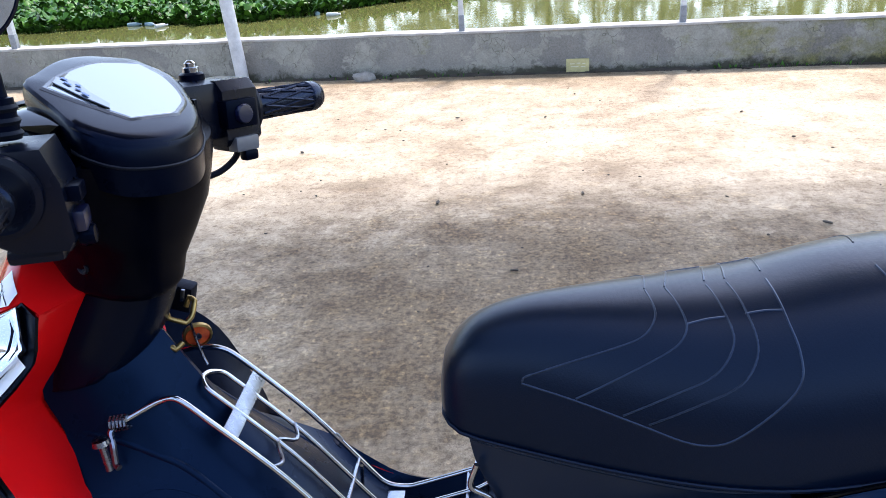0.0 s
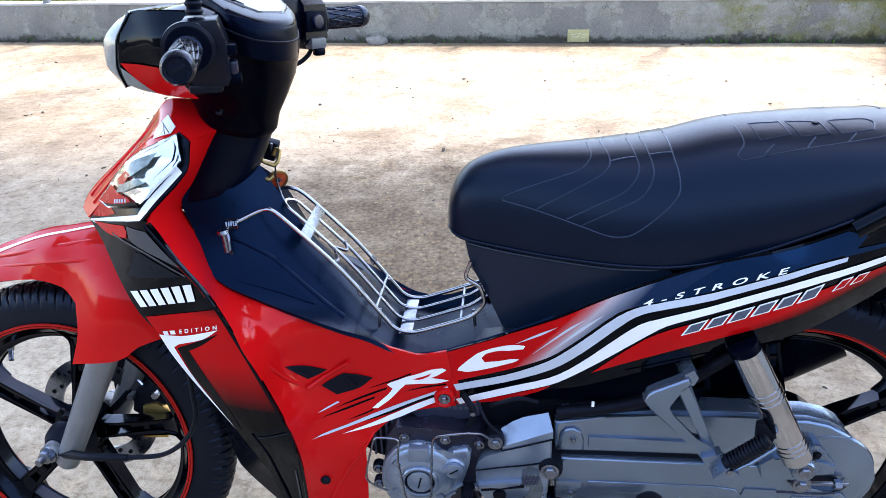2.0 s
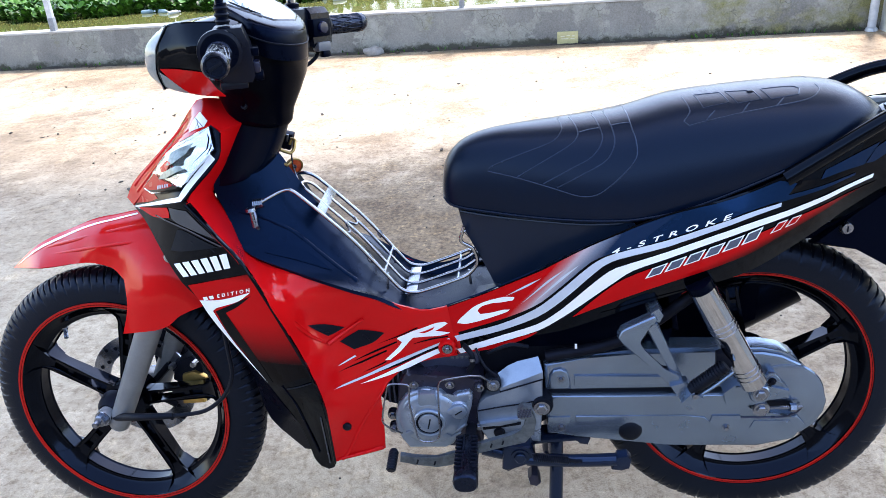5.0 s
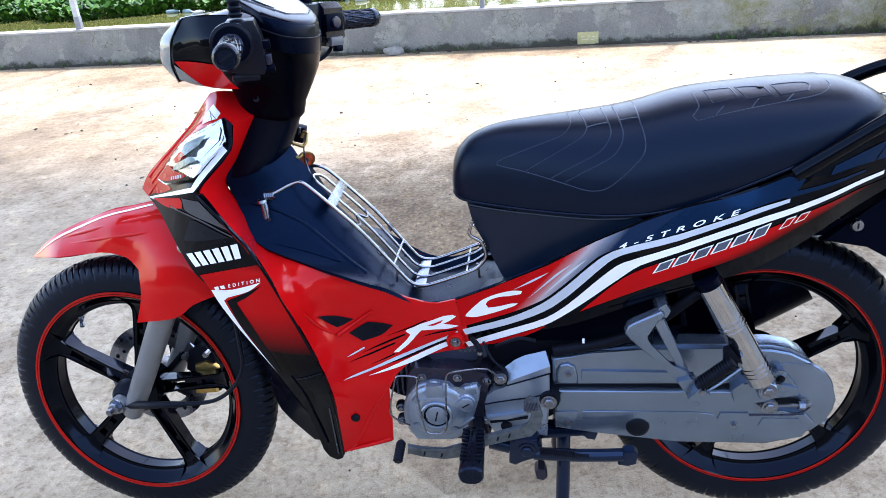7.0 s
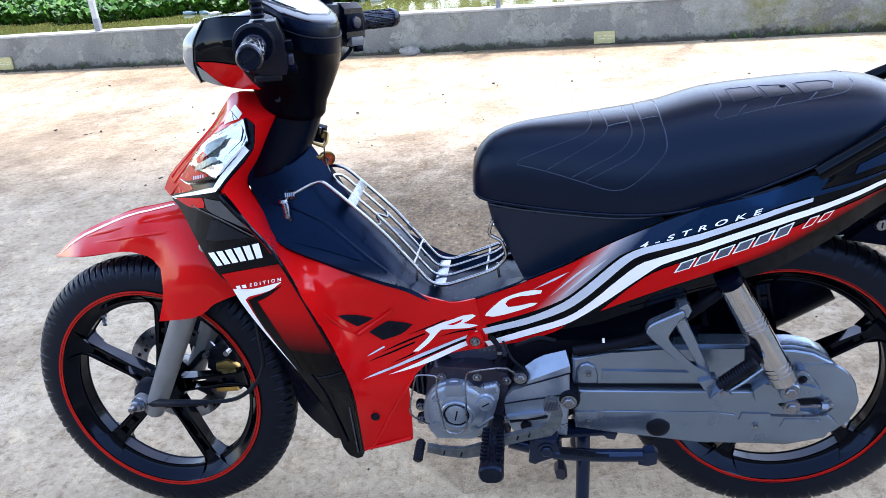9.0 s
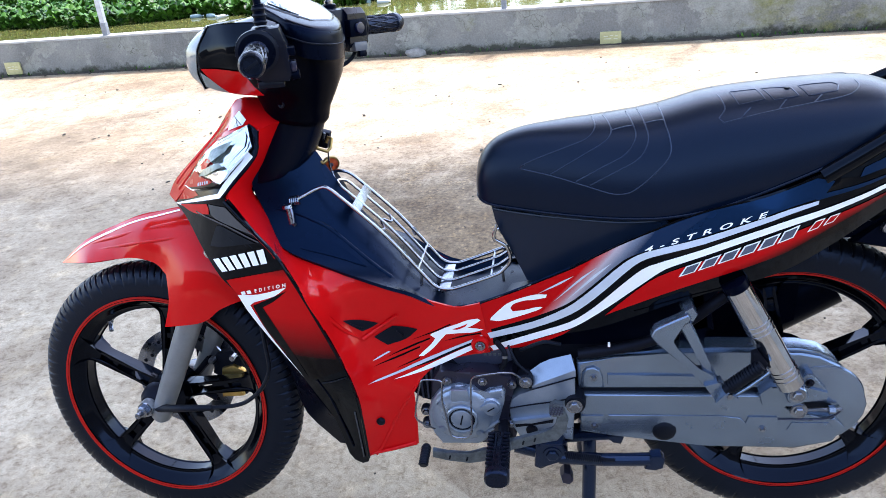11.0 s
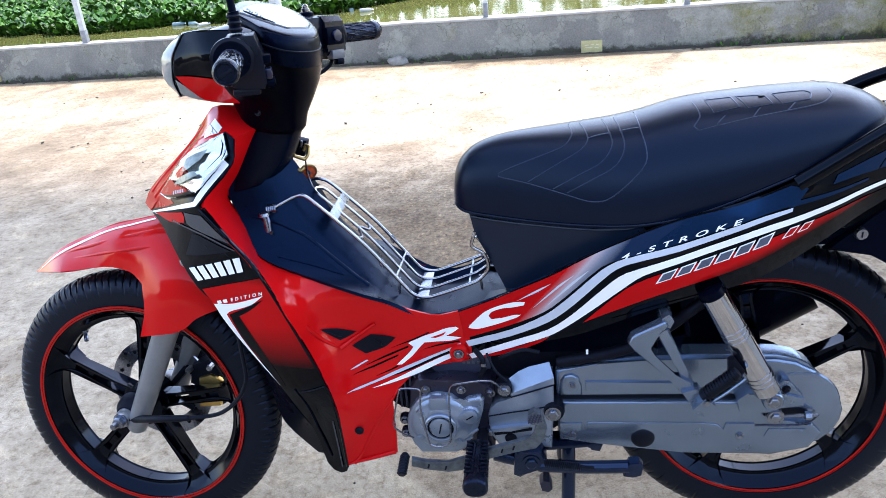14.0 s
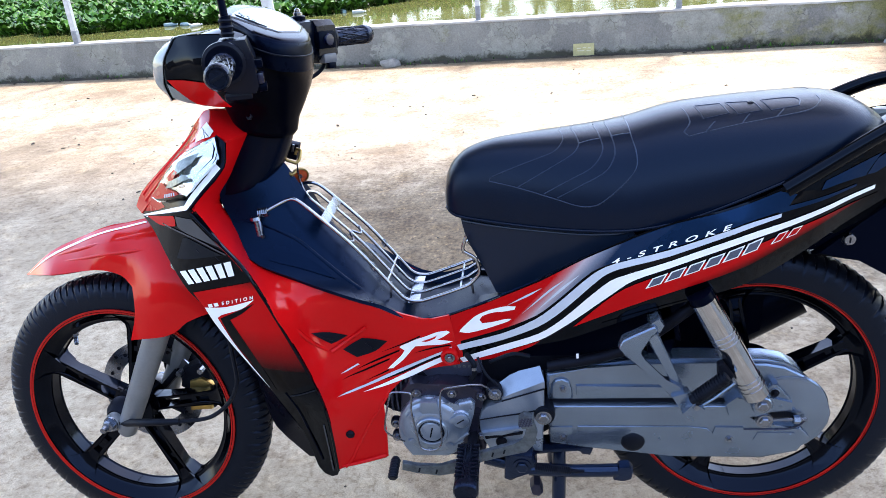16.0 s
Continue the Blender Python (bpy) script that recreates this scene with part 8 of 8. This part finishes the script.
film("brush_letter", [(-0.051, -0.0935, 0.4116), (-0.0411, -0.093, 0.4117), (-0.0214, -0.0895, 0.4268), (-0.0055, -0.088, 0.4445), (0.0023, -0.0878, 0.4521), (0.0222, -0.0842, 0.4518), (0.0481, -0.0811, 0.4511), (0.0655, -0.0785, 0.455), (0.054, -0.0809, 0.4588), (0.0407, -0.0846, 0.4625), (0.0497, -0.0838, 0.4664), (0.0588, -0.0828, 0.4718), (0.063, -0.0806, 0.4751), (0.0576, -0.0817, 0.4788), (0.0423, -0.0857, 0.4784), (0.021, -0.0876, 0.4714), (0.0032, -0.0887, 0.4661), (-0.0096, -0.0892, 0.4605), (-0.0224, -0.0891, 0.4553), (-0.0262, -0.0892, 0.4523), (-0.0143, -0.089, 0.4496), (-0.0247, -0.0895, 0.4352), (-0.0402, -0.0919, 0.4209)], "red", WHITE, near_shield, "white brush-stroke shape", 0.002)
film("letter_eye", [(0.013, -0.0875, 0.4616), (0.0309, -0.0862, 0.4672), (0.0416, -0.0853, 0.4717), (0.0369, -0.0854, 0.4656), (0.0233, -0.0864, 0.4604)], "red", RED, near_shield, "", 0.0028)
film("white_stripe", [(-0.0986, -0.1096, 0.3741), (-0.0504, -0.0977, 0.3883), (-0.0287, -0.0927, 0.3966), (0.046, -0.0815, 0.4256), (0.054, -0.078, 0.4205), (0.0492, -0.079, 0.4165), (-0.008, -0.0899, 0.3938), (-0.0509, -0.0998, 0.3821)], "red", WHITE, near_shield, "white speed stripe", 0.002)
film("grey_stripe", [(-0.1399, -0.1285, 0.3768), (-0.092, -0.1062, 0.3876), (-0.0493, -0.0937, 0.4024), (0.0449, -0.0816, 0.4359), (0.064, -0.0795, 0.445), (0.065, -0.079, 0.437), (0.0468, -0.081, 0.4313), (-0.0461, -0.0955, 0.3972), (-0.1171, -0.1137, 0.377)], "red", SILVER_DECAL, near_shield, "grey speed stripe", 0.0016)
film("black_stripe", [(-0.0781, -0.1033, 0.3884), (-0.0496, -0.0962, 0.3965), (0.0446, -0.081, 0.4303), (0.064, -0.079, 0.436), (0.0645, -0.079, 0.428), (0.0456, -0.081, 0.4255), (-0.0283, -0.0923, 0.3990)], "red", BLACK_DECAL, near_shield, "black speed stripe", 0.0013)
for q in ([(-0.1064, -0.1025, 0.4164), (-0.0669, -0.093, 0.432), (-0.027, -0.0882, 0.4468), (-0.0274, -0.0882, 0.4435), (-0.0673, -0.0934, 0.4281)], [(-0.1301, -0.1168, 0.4051), (-0.0895, -0.098, 0.4155), (-0.0463, -0.09, 0.4308), (-0.0466, -0.0903, 0.4276), (-0.0899, -0.0987, 0.4119)], [(-0.0917, -0.103, 0.3938), (-0.063, -0.0954, 0.4042), (-0.0483, -0.0933, 0.4105), (-0.0488, -0.0929, 0.4073), (-0.0633, -0.096, 0.4016)], [(-0.06, -0.093, 0.444), (-0.02, -0.089, 0.4595), (0.012, -0.088, 0.4735), (0.012, -0.088, 0.4705), (-0.02, -0.089, 0.457)], [(-0.002, -0.0875, 0.438), (0.03, -0.084, 0.4465), (0.062, -0.0795, 0.4495), (0.063, -0.0795, 0.447), (0.03, -0.084, 0.4435)]):
    film("dark_streak", q, "red", BLACK_DECAL, near_shield, "dark streak", 0.0012)
film("pale_streak", [(-0.1304, -0.1156, 0.4168), (-0.1019, -0.0993, 0.4274), (-0.0988, -0.0988, 0.4254), (-0.1191, -0.1091, 0.4181)], "red", SILVER_DECAL, near_shield, "pale streak", 0.0012)

# creases pressed into the lower shield, and the moulded edges of the wing
for q, r_ in (([(-0.049, -0.1, 0.37), (-0.066, -0.111, 0.344), (-0.085, -0.113, 0.319), (-0.111, -0.114, 0.274), (-0.135, -0.118, 0.229), (-0.147, -0.121, 0.217)], 0.003), ([(-0.157, -0.124, 0.218), (-0.11, -0.117, 0.226), (-0.07, -0.11, 0.234)], 0.0035)):
    part("pressed_crease", tube([Vector(p) + Vector((-0.0006, 0.0008, 0)) for p in q], lambda s, r_=r_: r_ * (0.7 + 0.6 * s), sub=4, res=12), RED, near_shield)
# grey material paints the highlight along this ridge of the black wing
part("wing_ridge", tube([(-0.167, -0.1445, 0.329), (-0.17, -0.1305, 0.271), (-0.171, -0.1235, 0.212)], 0.0016, res=8, sub=4), BEZEL, near_wing)
part("wing_seam", tube([(-0.213, -0.155, 0.399), (-0.192, -0.161, 0.406), (-0.164, -0.165, 0.417)], 0.0012, res=6, sub=3), RUBBER, near_wing)
part("wing_ridge", tube([(-0.221, -0.1525, 0.404), (-0.207, -0.1455, 0.364), (-0.2, -0.1295, 0.302), (-0.189, -0.1185, 0.233)], 0.0022, res=8, sub=4), PLASTIC, near_wing)

# side cover
film("front_fade", [(0.0665, -0.0785, 0.506), (0.128, -0.0845, 0.5312), (0.157, -0.092, 0.547), (0.223, -0.11, 0.5835), (0.26, -0.118, 0.607), (0.299, -0.126, 0.6305), (0.34, -0.13, 0.651), (0.4, -0.134, 0.675), (0.43, -0.137, 0.684), (0.36, -0.14, 0.633), (0.336, -0.138, 0.6245), (0.302, -0.129, 0.606), (0.249, -0.116, 0.551), (0.212, -0.104, 0.516), (0.154, -0.088, 0.483), (0.072, -0.076, 0.452)], "side", TOP_FADE, near_side, "red airbrush fading to white, grey and the painted blue reflection", 0.0014)
film("red_field", [(0.273, -0.116, 0.5), (0.34, -0.138, 0.571), (0.386, -0.145, 0.597), (0.501, -0.146, 0.633), (0.617, -0.124, 0.67), (0.686, -0.101, 0.691), (0.735, -0.085, 0.703), (0.685, -0.095, 0.668), (0.607, -0.117, 0.631), (0.538, -0.135, 0.611), (0.472, -0.139, 0.587), (0.388, -0.138, 0.558), (0.32, -0.126, 0.525)], "side", SIDE_FADE, near_side, "red field fading to black")
# blue films paint the sky's reflection onto the gloss black cover
SKY_GLOSS = worn(material("painted_sky_gloss", (0.002, 0.006, 0.014), 0.2, spec=0.3), (0.0045, 0.016, 0.043), (0.0028, 0.0105, 0.03), (0.2, 0.3), 5)
SKY_GLOSS.node_tree.nodes["Principled BSDF"].inputs["Specular Tint"].default_value = (0.1, 0.4, 1.0, 1)
film("gloss_panel", [(0.30, -0.128, 0.629), (0.364, -0.134, 0.662), (0.430, -0.137, 0.686), (0.512, -0.137, 0.706), (0.575, -0.133, 0.728), (0.60, -0.13, 0.722), (0.585, -0.135, 0.70), (0.522, -0.145, 0.684), (0.419, -0.143, 0.648), (0.336, -0.138, 0.625)], "side", SKY_GLOSS, near_side, "blue sky reflection painted on the black upper cover", 0.0011)
film("gloss_panel", [(0.635, -0.1245, 0.724), (0.641, -0.122, 0.7376), (0.680, -0.109, 0.7515), (0.725, -0.093, 0.767), (0.707, -0.0995, 0.7406), (0.705, -0.1, 0.735), (0.667, -0.1155, 0.731)], "side", SKY_GLOSS, near_side, "", 0.0011)
film("gloss_panel", [(0.7066, -0.0995, 0.7362), (0.720, -0.094, 0.759), (0.741, -0.087, 0.770), (0.7915, -0.0757, 0.795), (0.7927, -0.0774, 0.784), (0.760, -0.0785, 0.757), (0.722, -0.092, 0.737)], "side", SKY_GLOSS, near_side, "", 0.0014)
film("gloss_panel", [(0.57, -0.136, 0.702), (0.629, -0.126, 0.712), (0.692, -0.103, 0.724), (0.691, -0.103, 0.72), (0.63, -0.126, 0.706), (0.575, -0.136, 0.695)], "side", SKY_GLOSS, near_side, "", 0.0011)
film("front_red", [(0.0665, -0.078, 0.5), (0.074, -0.075, 0.497), (0.081, -0.076, 0.452), (0.083, -0.076, 0.412), (0.077, -0.075, 0.411), (0.0715, -0.077, 0.45)], "side", RED, near_side, "red front edge of the side cover", 0.0008)
film("red_point", [(0.079, -0.077, 0.416), (0.151, -0.085, 0.435), (0.218, -0.099, 0.465), (0.2, -0.094, 0.450), (0.15, -0.085, 0.425), (0.078, -0.077, 0.41)], "side", RED_DECAL, near_side, "red pointed stripe")
film("grey_stripe", [(0.0735, -0.076, 0.447), (0.153, -0.087, 0.474), (0.211, -0.104, 0.509), (0.249, -0.116, 0.545), (0.302, -0.13, 0.601), (0.336, -0.138, 0.623), (0.419, -0.143, 0.646), (0.522, -0.145, 0.682), (0.579, -0.136, 0.695), (0.578, -0.136, 0.689), (0.522, -0.147, 0.674), (0.419, -0.145, 0.636), (0.344, -0.14, 0.615), (0.317, -0.134, 0.598), (0.258, -0.117, 0.533), (0.216, -0.104, 0.495), (0.152, -0.086, 0.46), (0.078, -0.076, 0.436)], "side", SILVER_DECAL, near_side, "grey stripe", 0.0018)
film("white_stripe", [(0.0765, -0.077, 0.42), (0.152, -0.086, 0.45), (0.215, -0.102, 0.48), (0.257, -0.115, 0.516), (0.31, -0.132, 0.574), (0.34, -0.14, 0.6), (0.419, -0.146, 0.628), (0.523, -0.147, 0.666), (0.597, -0.132, 0.683), (0.674, -0.11, 0.705), (0.724, -0.089, 0.716), (0.724, -0.087, 0.7095), (0.676, -0.107, 0.6975), (0.599, -0.13, 0.6735), (0.524, -0.146, 0.655), (0.419, -0.146, 0.6165), (0.365, -0.144, 0.596), (0.336, -0.137, 0.572), (0.289, -0.122, 0.527), (0.248, -0.111, 0.491), (0.215, -0.1, 0.466), (0.151, -0.085, 0.436), (0.082, -0.077, 0.411)], "side", WHITE, near_side, "broad white stripe", 0.0018)
for q in ([(0.0804, -0.0798, 0.4744), (0.0971, -0.0821, 0.4733), (0.131, -0.0864, 0.4841), (0.1648, -0.0924, 0.4996), (0.172, -0.0944, 0.5057), (0.1604, -0.0917, 0.5042), (0.1413, -0.0876, 0.4974), (0.1213, -0.0853, 0.4933), (0.1166, -0.0849, 0.5002), (0.0989, -0.082, 0.4967), (0.0832, -0.0802, 0.48)], [(0.0975, -0.082, 0.495), (0.116, -0.0849, 0.4985), (0.1233, -0.086, 0.508), (0.1426, -0.0886, 0.516), (0.1568, -0.0918, 0.5185), (0.1777, -0.098, 0.525), (0.1802, -0.098, 0.5312), (0.1618, -0.0933, 0.5295), (0.1334, -0.0869, 0.5193), (0.1115, -0.0835, 0.5078)]):
    film("brush_letter", q, "side", WHITE, near_side, "white brush-stroke shape", 0.0022)
for q in ([(0.19, -0.1, 0.518), (0.235, -0.112, 0.568), (0.262, -0.12, 0.59), (0.236, -0.112, 0.564)], [(0.212, -0.105, 0.524), (0.256, -0.118, 0.575), (0.285, -0.124, 0.6), (0.258, -0.118, 0.571)], [(0.165, -0.095, 0.531), (0.2, -0.104, 0.556), (0.225, -0.11, 0.571), (0.202, -0.104, 0.553)]):
    film("pale_streak", q, "side", SILVER_DECAL, near_side, "pale airbrushed streak", 0.0016)
film("edge_line", [(0.318, -0.123, 0.51), (0.389, -0.132, 0.537), (0.458, -0.131, 0.555), (0.458, -0.131, 0.5515), (0.39, -0.131, 0.5335), (0.322, -0.123, 0.5065)], "side", GLOSS, near_side, "thin raised edge line")
bars_between((0.391, -0.146, 0.599), (0.557, -0.14, 0.661), (0.549, -0.139, 0.640), (0.381, -0.143, 0.580), 6, 0.16, "side", WHITE, near_side, "model_block", "white-edged silver blocks of the model emblem", 0.002, BLUE_GREY)
bars_between((0.574, -0.136, 0.662), (0.617, -0.125, 0.671), (0.609, -0.123, 0.657), (0.563, -0.137, 0.644), 2, 0.3, "side", WHITE, near_side, "model_block", "", 0.002, RED_DECAL)


def lettering(text, start, end, up, key, mat, host, label, lift=0.0022):
    """Built-in lettering laid on a cover from start to end."""
    c = bpy.data.curves.new("lettering", "FONT")
    c.body, c.size, c.space_character, c.offset = text, 1.0, 1.9, 0.022
    o = new("lettering", c)
    bpy.context.view_layer.update()
    me = bpy.data.meshes.new_from_object(o.evaluated_get(bpy.context.evaluated_depsgraph_get()))
    bpy.data.objects.remove(o)
    bm = bmesh.new()
    bm.from_mesh(me)
    x0, x1 = min(v.co.x for v in bm.verts), max(v.co.x for v in bm.verts)
    y0, y1 = min(v.co.y for v in bm.verts), max(v.co.y for v in bm.verts)
    u, w, n, f = SURFACES[key]
    a, b, h = Vector(start), Vector(end), Vector(up)
    for v in bm.verts:
        p = a.lerp(b, (v.co.x - x0) / (x1 - x0)) + h * ((v.co.y - y0) / (y1 - y0))
        s, t = p.dot(u), p.dot(w)
        v.co = u * s + w * t + n * (f(s, t) + lift)
    return part("lettering", bm, mat, host, label)


lettering("4-STROKE", (0.3315, -0.137, 0.6215), (0.503, -0.147, 0.677), (0.004, 0.0, 0.0092), "side", WHITE, near_side, "white lettering 4-STROKE")
lettering("EDITION", (-0.292, -0.166, 0.5875), (-0.231, -0.184, 0.6055), (0.001, 0.0, 0.0065), "wing", WHITE, near_wing, "small white lettering EDITION", 0.0026)

# moulded edges: the seam of the wing, a grey line over its dark window, and the folds of the inner cover
EDGE_LINE = [(-0.318, -0.151, 0.742), (-0.271, -0.177, 0.701), (-0.238, -0.187, 0.663), (-0.212, -0.189, 0.606), (-0.183, -0.183, 0.517), (-0.162, -0.168, 0.428), (-0.154, -0.158, 0.365), (-0.156, -0.143, 0.305), (-0.160, -0.128, 0.214)]
part("wing_edge", tube(EDGE_LINE, 0.0024, res=8), GLOSS, near_wing)
film("grey_line", [(-0.392, -0.103, 0.711), (-0.323, -0.153, 0.704), (-0.262, -0.179, 0.683), (-0.263, -0.179, 0.681), (-0.324, -0.153, 0.7015), (-0.393, -0.103, 0.7085)], "wing", BEZEL, near_wing, "thin grey line", 0.002)
film("wing_strip", [(-0.443, -0.0542, 0.706), (-0.3594, -0.1262, 0.7305), (-0.356, -0.131, 0.724), (-0.3576, -0.13, 0.714), (-0.40, -0.094, 0.704)], "wing", RED, near_wing, "red strip below the turn signal", 0.0016)
film("wing_panel", [(-0.3555, -0.1282, 0.7312), (-0.3185, -0.1505, 0.7325), (-0.2981, -0.162, 0.7156), (-0.2686, -0.179, 0.6935), (-0.3376, -0.1444, 0.7085), (-0.353, -0.132, 0.714)], "wing", BEZEL, near_wing, "grey moulded edge", 0.0016)
film("wing_window", [(-0.344, -0.141, 0.698), (-0.331, -0.148, 0.699), (-0.27, -0.177, 0.68), (-0.34, -0.15, 0.664), (-0.366, -0.135, 0.66)], "wing", RUBBER, near_wing, "dark window in the wing", 0.0012)
for k in range(4):
    c = Vector((-0.318 + 0.011 * k, -0.158 - 0.004 * k, 0.684 - 0.002 * k))
    part("window_bit", tube([c, c + Vector((0.008, -0.003, -0.008))], 0.0018, sub=1, res=6), DARK, near_wing)
cover_ob = bpy.data.objects["inner_cover"]
out = Vector((0.25, -0.9, 0.35)).normalized()
for q, r_ in (([(-0.287, -0.06, 0.693), (-0.264, -0.062, 0.691), (-0.234, -0.065, 0.683), (-0.206, -0.065, 0.668), (-0.18, -0.063, 0.648), (-0.145, -0.068, 0.615), (-0.109, -0.074, 0.582), (-0.084, -0.077, 0.561)], 0.0022),):
    part("moulded_fold", tube([Vector(p) - out * r_ * 1.5 for p in q], r_ * 2.0, res=14), INNER, cover_ob)
    part("moulded_fold", tube([Vector((p[0], -p[1], p[2])) - Vector((out.x, -out.y, out.z)) * r_ * 1.5 for p in q], r_ * 2.0, res=14), INNER, cover_ob)
RECESS = [(-0.229, -0.09, 0.629), (-0.21, -0.078, 0.637), (-0.181, -0.073, 0.63), (-0.151, -0.074, 0.61), (-0.123, -0.08, 0.586), (-0.137, -0.082, 0.592), (-0.18, -0.086, 0.611), (-0.214, -0.089, 0.623)]
part("foot_recess", panel([tuple(Vector(p) + out * 0.0025) for p in RECESS], [], tuple(out), thick=0.002), INNER, cover_ob, "blue-black moulded recess")

# embossed lines of the seat
def on_seat(p, lift=0.0004):
    k = min(range(121), key=lambda k: (seat_point(p.x, k / 120) - p).length)
    best = min((seat_point(p.x, (k + j / 40) / 120) for j in range(-40, 41)), key=lambda q: (q - p).length)
    top, bot, w = seat_row(p.x)
    out = (best - Vector((p.x, 0, bot))).normalized()
    return best + out * lift


def seat_line(points, closed=False):
    fine = [on_seat(p, -0.0003) for p in curve_points(points, closed, 5, 60)]
    part("embossed_line", tube(fine, 0.0011, res=6, sub=1, closed=closed), PIPING, seat)


SEAT_FRONT = [(0.262, 0.007, 0.8), (0.266, -0.036, 0.795), (0.258, -0.052, 0.787), (0.245, -0.058, 0.78), (0.195, -0.061, 0.764), (0.15, -0.057, 0.745), (0.147, -0.058, 0.739), (0.194, -0.075, 0.731), (0.25, -0.094, 0.717), (0.288, -0.105, 0.707), (0.314, -0.109, 0.71), (0.34, -0.109, 0.729), (0.365, -0.105, 0.753), (0.374, -0.098, 0.768), (0.374, -0.084, 0.786), (0.37, -0.062, 0.801), (0.366, -0.008, 0.814)]
LINES = [SEAT_FRONT, [(0.28, 0.011, 0.802), (0.29, -0.051, 0.792), (0.279, -0.067, 0.78), (0.239, -0.075, 0.759), (0.194, -0.074, 0.733)], [(0.316, -0.004, 0.806), (0.323, -0.046, 0.8), (0.325, -0.072, 0.785), (0.308, -0.087, 0.764), (0.273, -0.09, 0.746), (0.233, -0.087, 0.724)], [(0.334, -0.004, 0.808), (0.34, -0.045, 0.803), (0.343, -0.079, 0.782), (0.328, -0.094, 0.759), (0.289, -0.097, 0.738), (0.254, -0.094, 0.719)], [(0.29, -0.051, 0.792), (0.307, -0.049, 0.796), (0.322, -0.049, 0.798)], [(0.339, -0.049, 0.801), (0.355, -0.049, 0.804), (0.369, -0.052, 0.806)], [(0.451, -0.024, 0.834), (0.456, -0.063, 0.823), (0.445, -0.079, 0.811), (0.451, -0.086, 0.806), (0.526, -0.08, 0.819), (0.576, -0.076, 0.826), (0.628, -0.065, 0.831), (0.648, -0.043, 0.837), (0.649, -0.021, 0.84)], [(0.491, -0.07, 0.823), (0.484, -0.076, 0.818), (0.476, -0.083, 0.812)], [(0.542, -0.064, 0.83), (0.534, -0.073, 0.825), (0.528, -0.08, 0.819)], [(0.592, -0.06, 0.833), (0.584, -0.069, 0.829), (0.578, -0.075, 0.826)]]
BOXES = [[(0.469, -0.021, 0.837), (0.476, -0.062, 0.826), (0.514, -0.057, 0.831), (0.507, -0.023, 0.839)], [(0.515, -0.023, 0.84), (0.526, -0.062, 0.83), (0.561, -0.059, 0.833), (0.554, -0.03, 0.841)], [(0.566, -0.028, 0.841), (0.574, -0.061, 0.833), (0.615, -0.054, 0.835), (0.62, -0.037, 0.84), (0.611, -0.026, 0.842)]]
for q in LINES:
    q = [(x, min(y, -0.001), z) for x, y, z in q]
    seat_line(q)
    seat_line([(x, -y, z) for x, y, z in q])
for q in BOXES:
    seat_line(q, True)
part("seat_mark", lathe([(0.0, 0.0), (0.0045, 0.0), (0.0045, 0.0006), (0.0, 0.0008)], on_seat(Vector((0.55, -0.032, 0.838))), axis="z", seg=14), RUBBER, seat, "small dark spot on the seat")
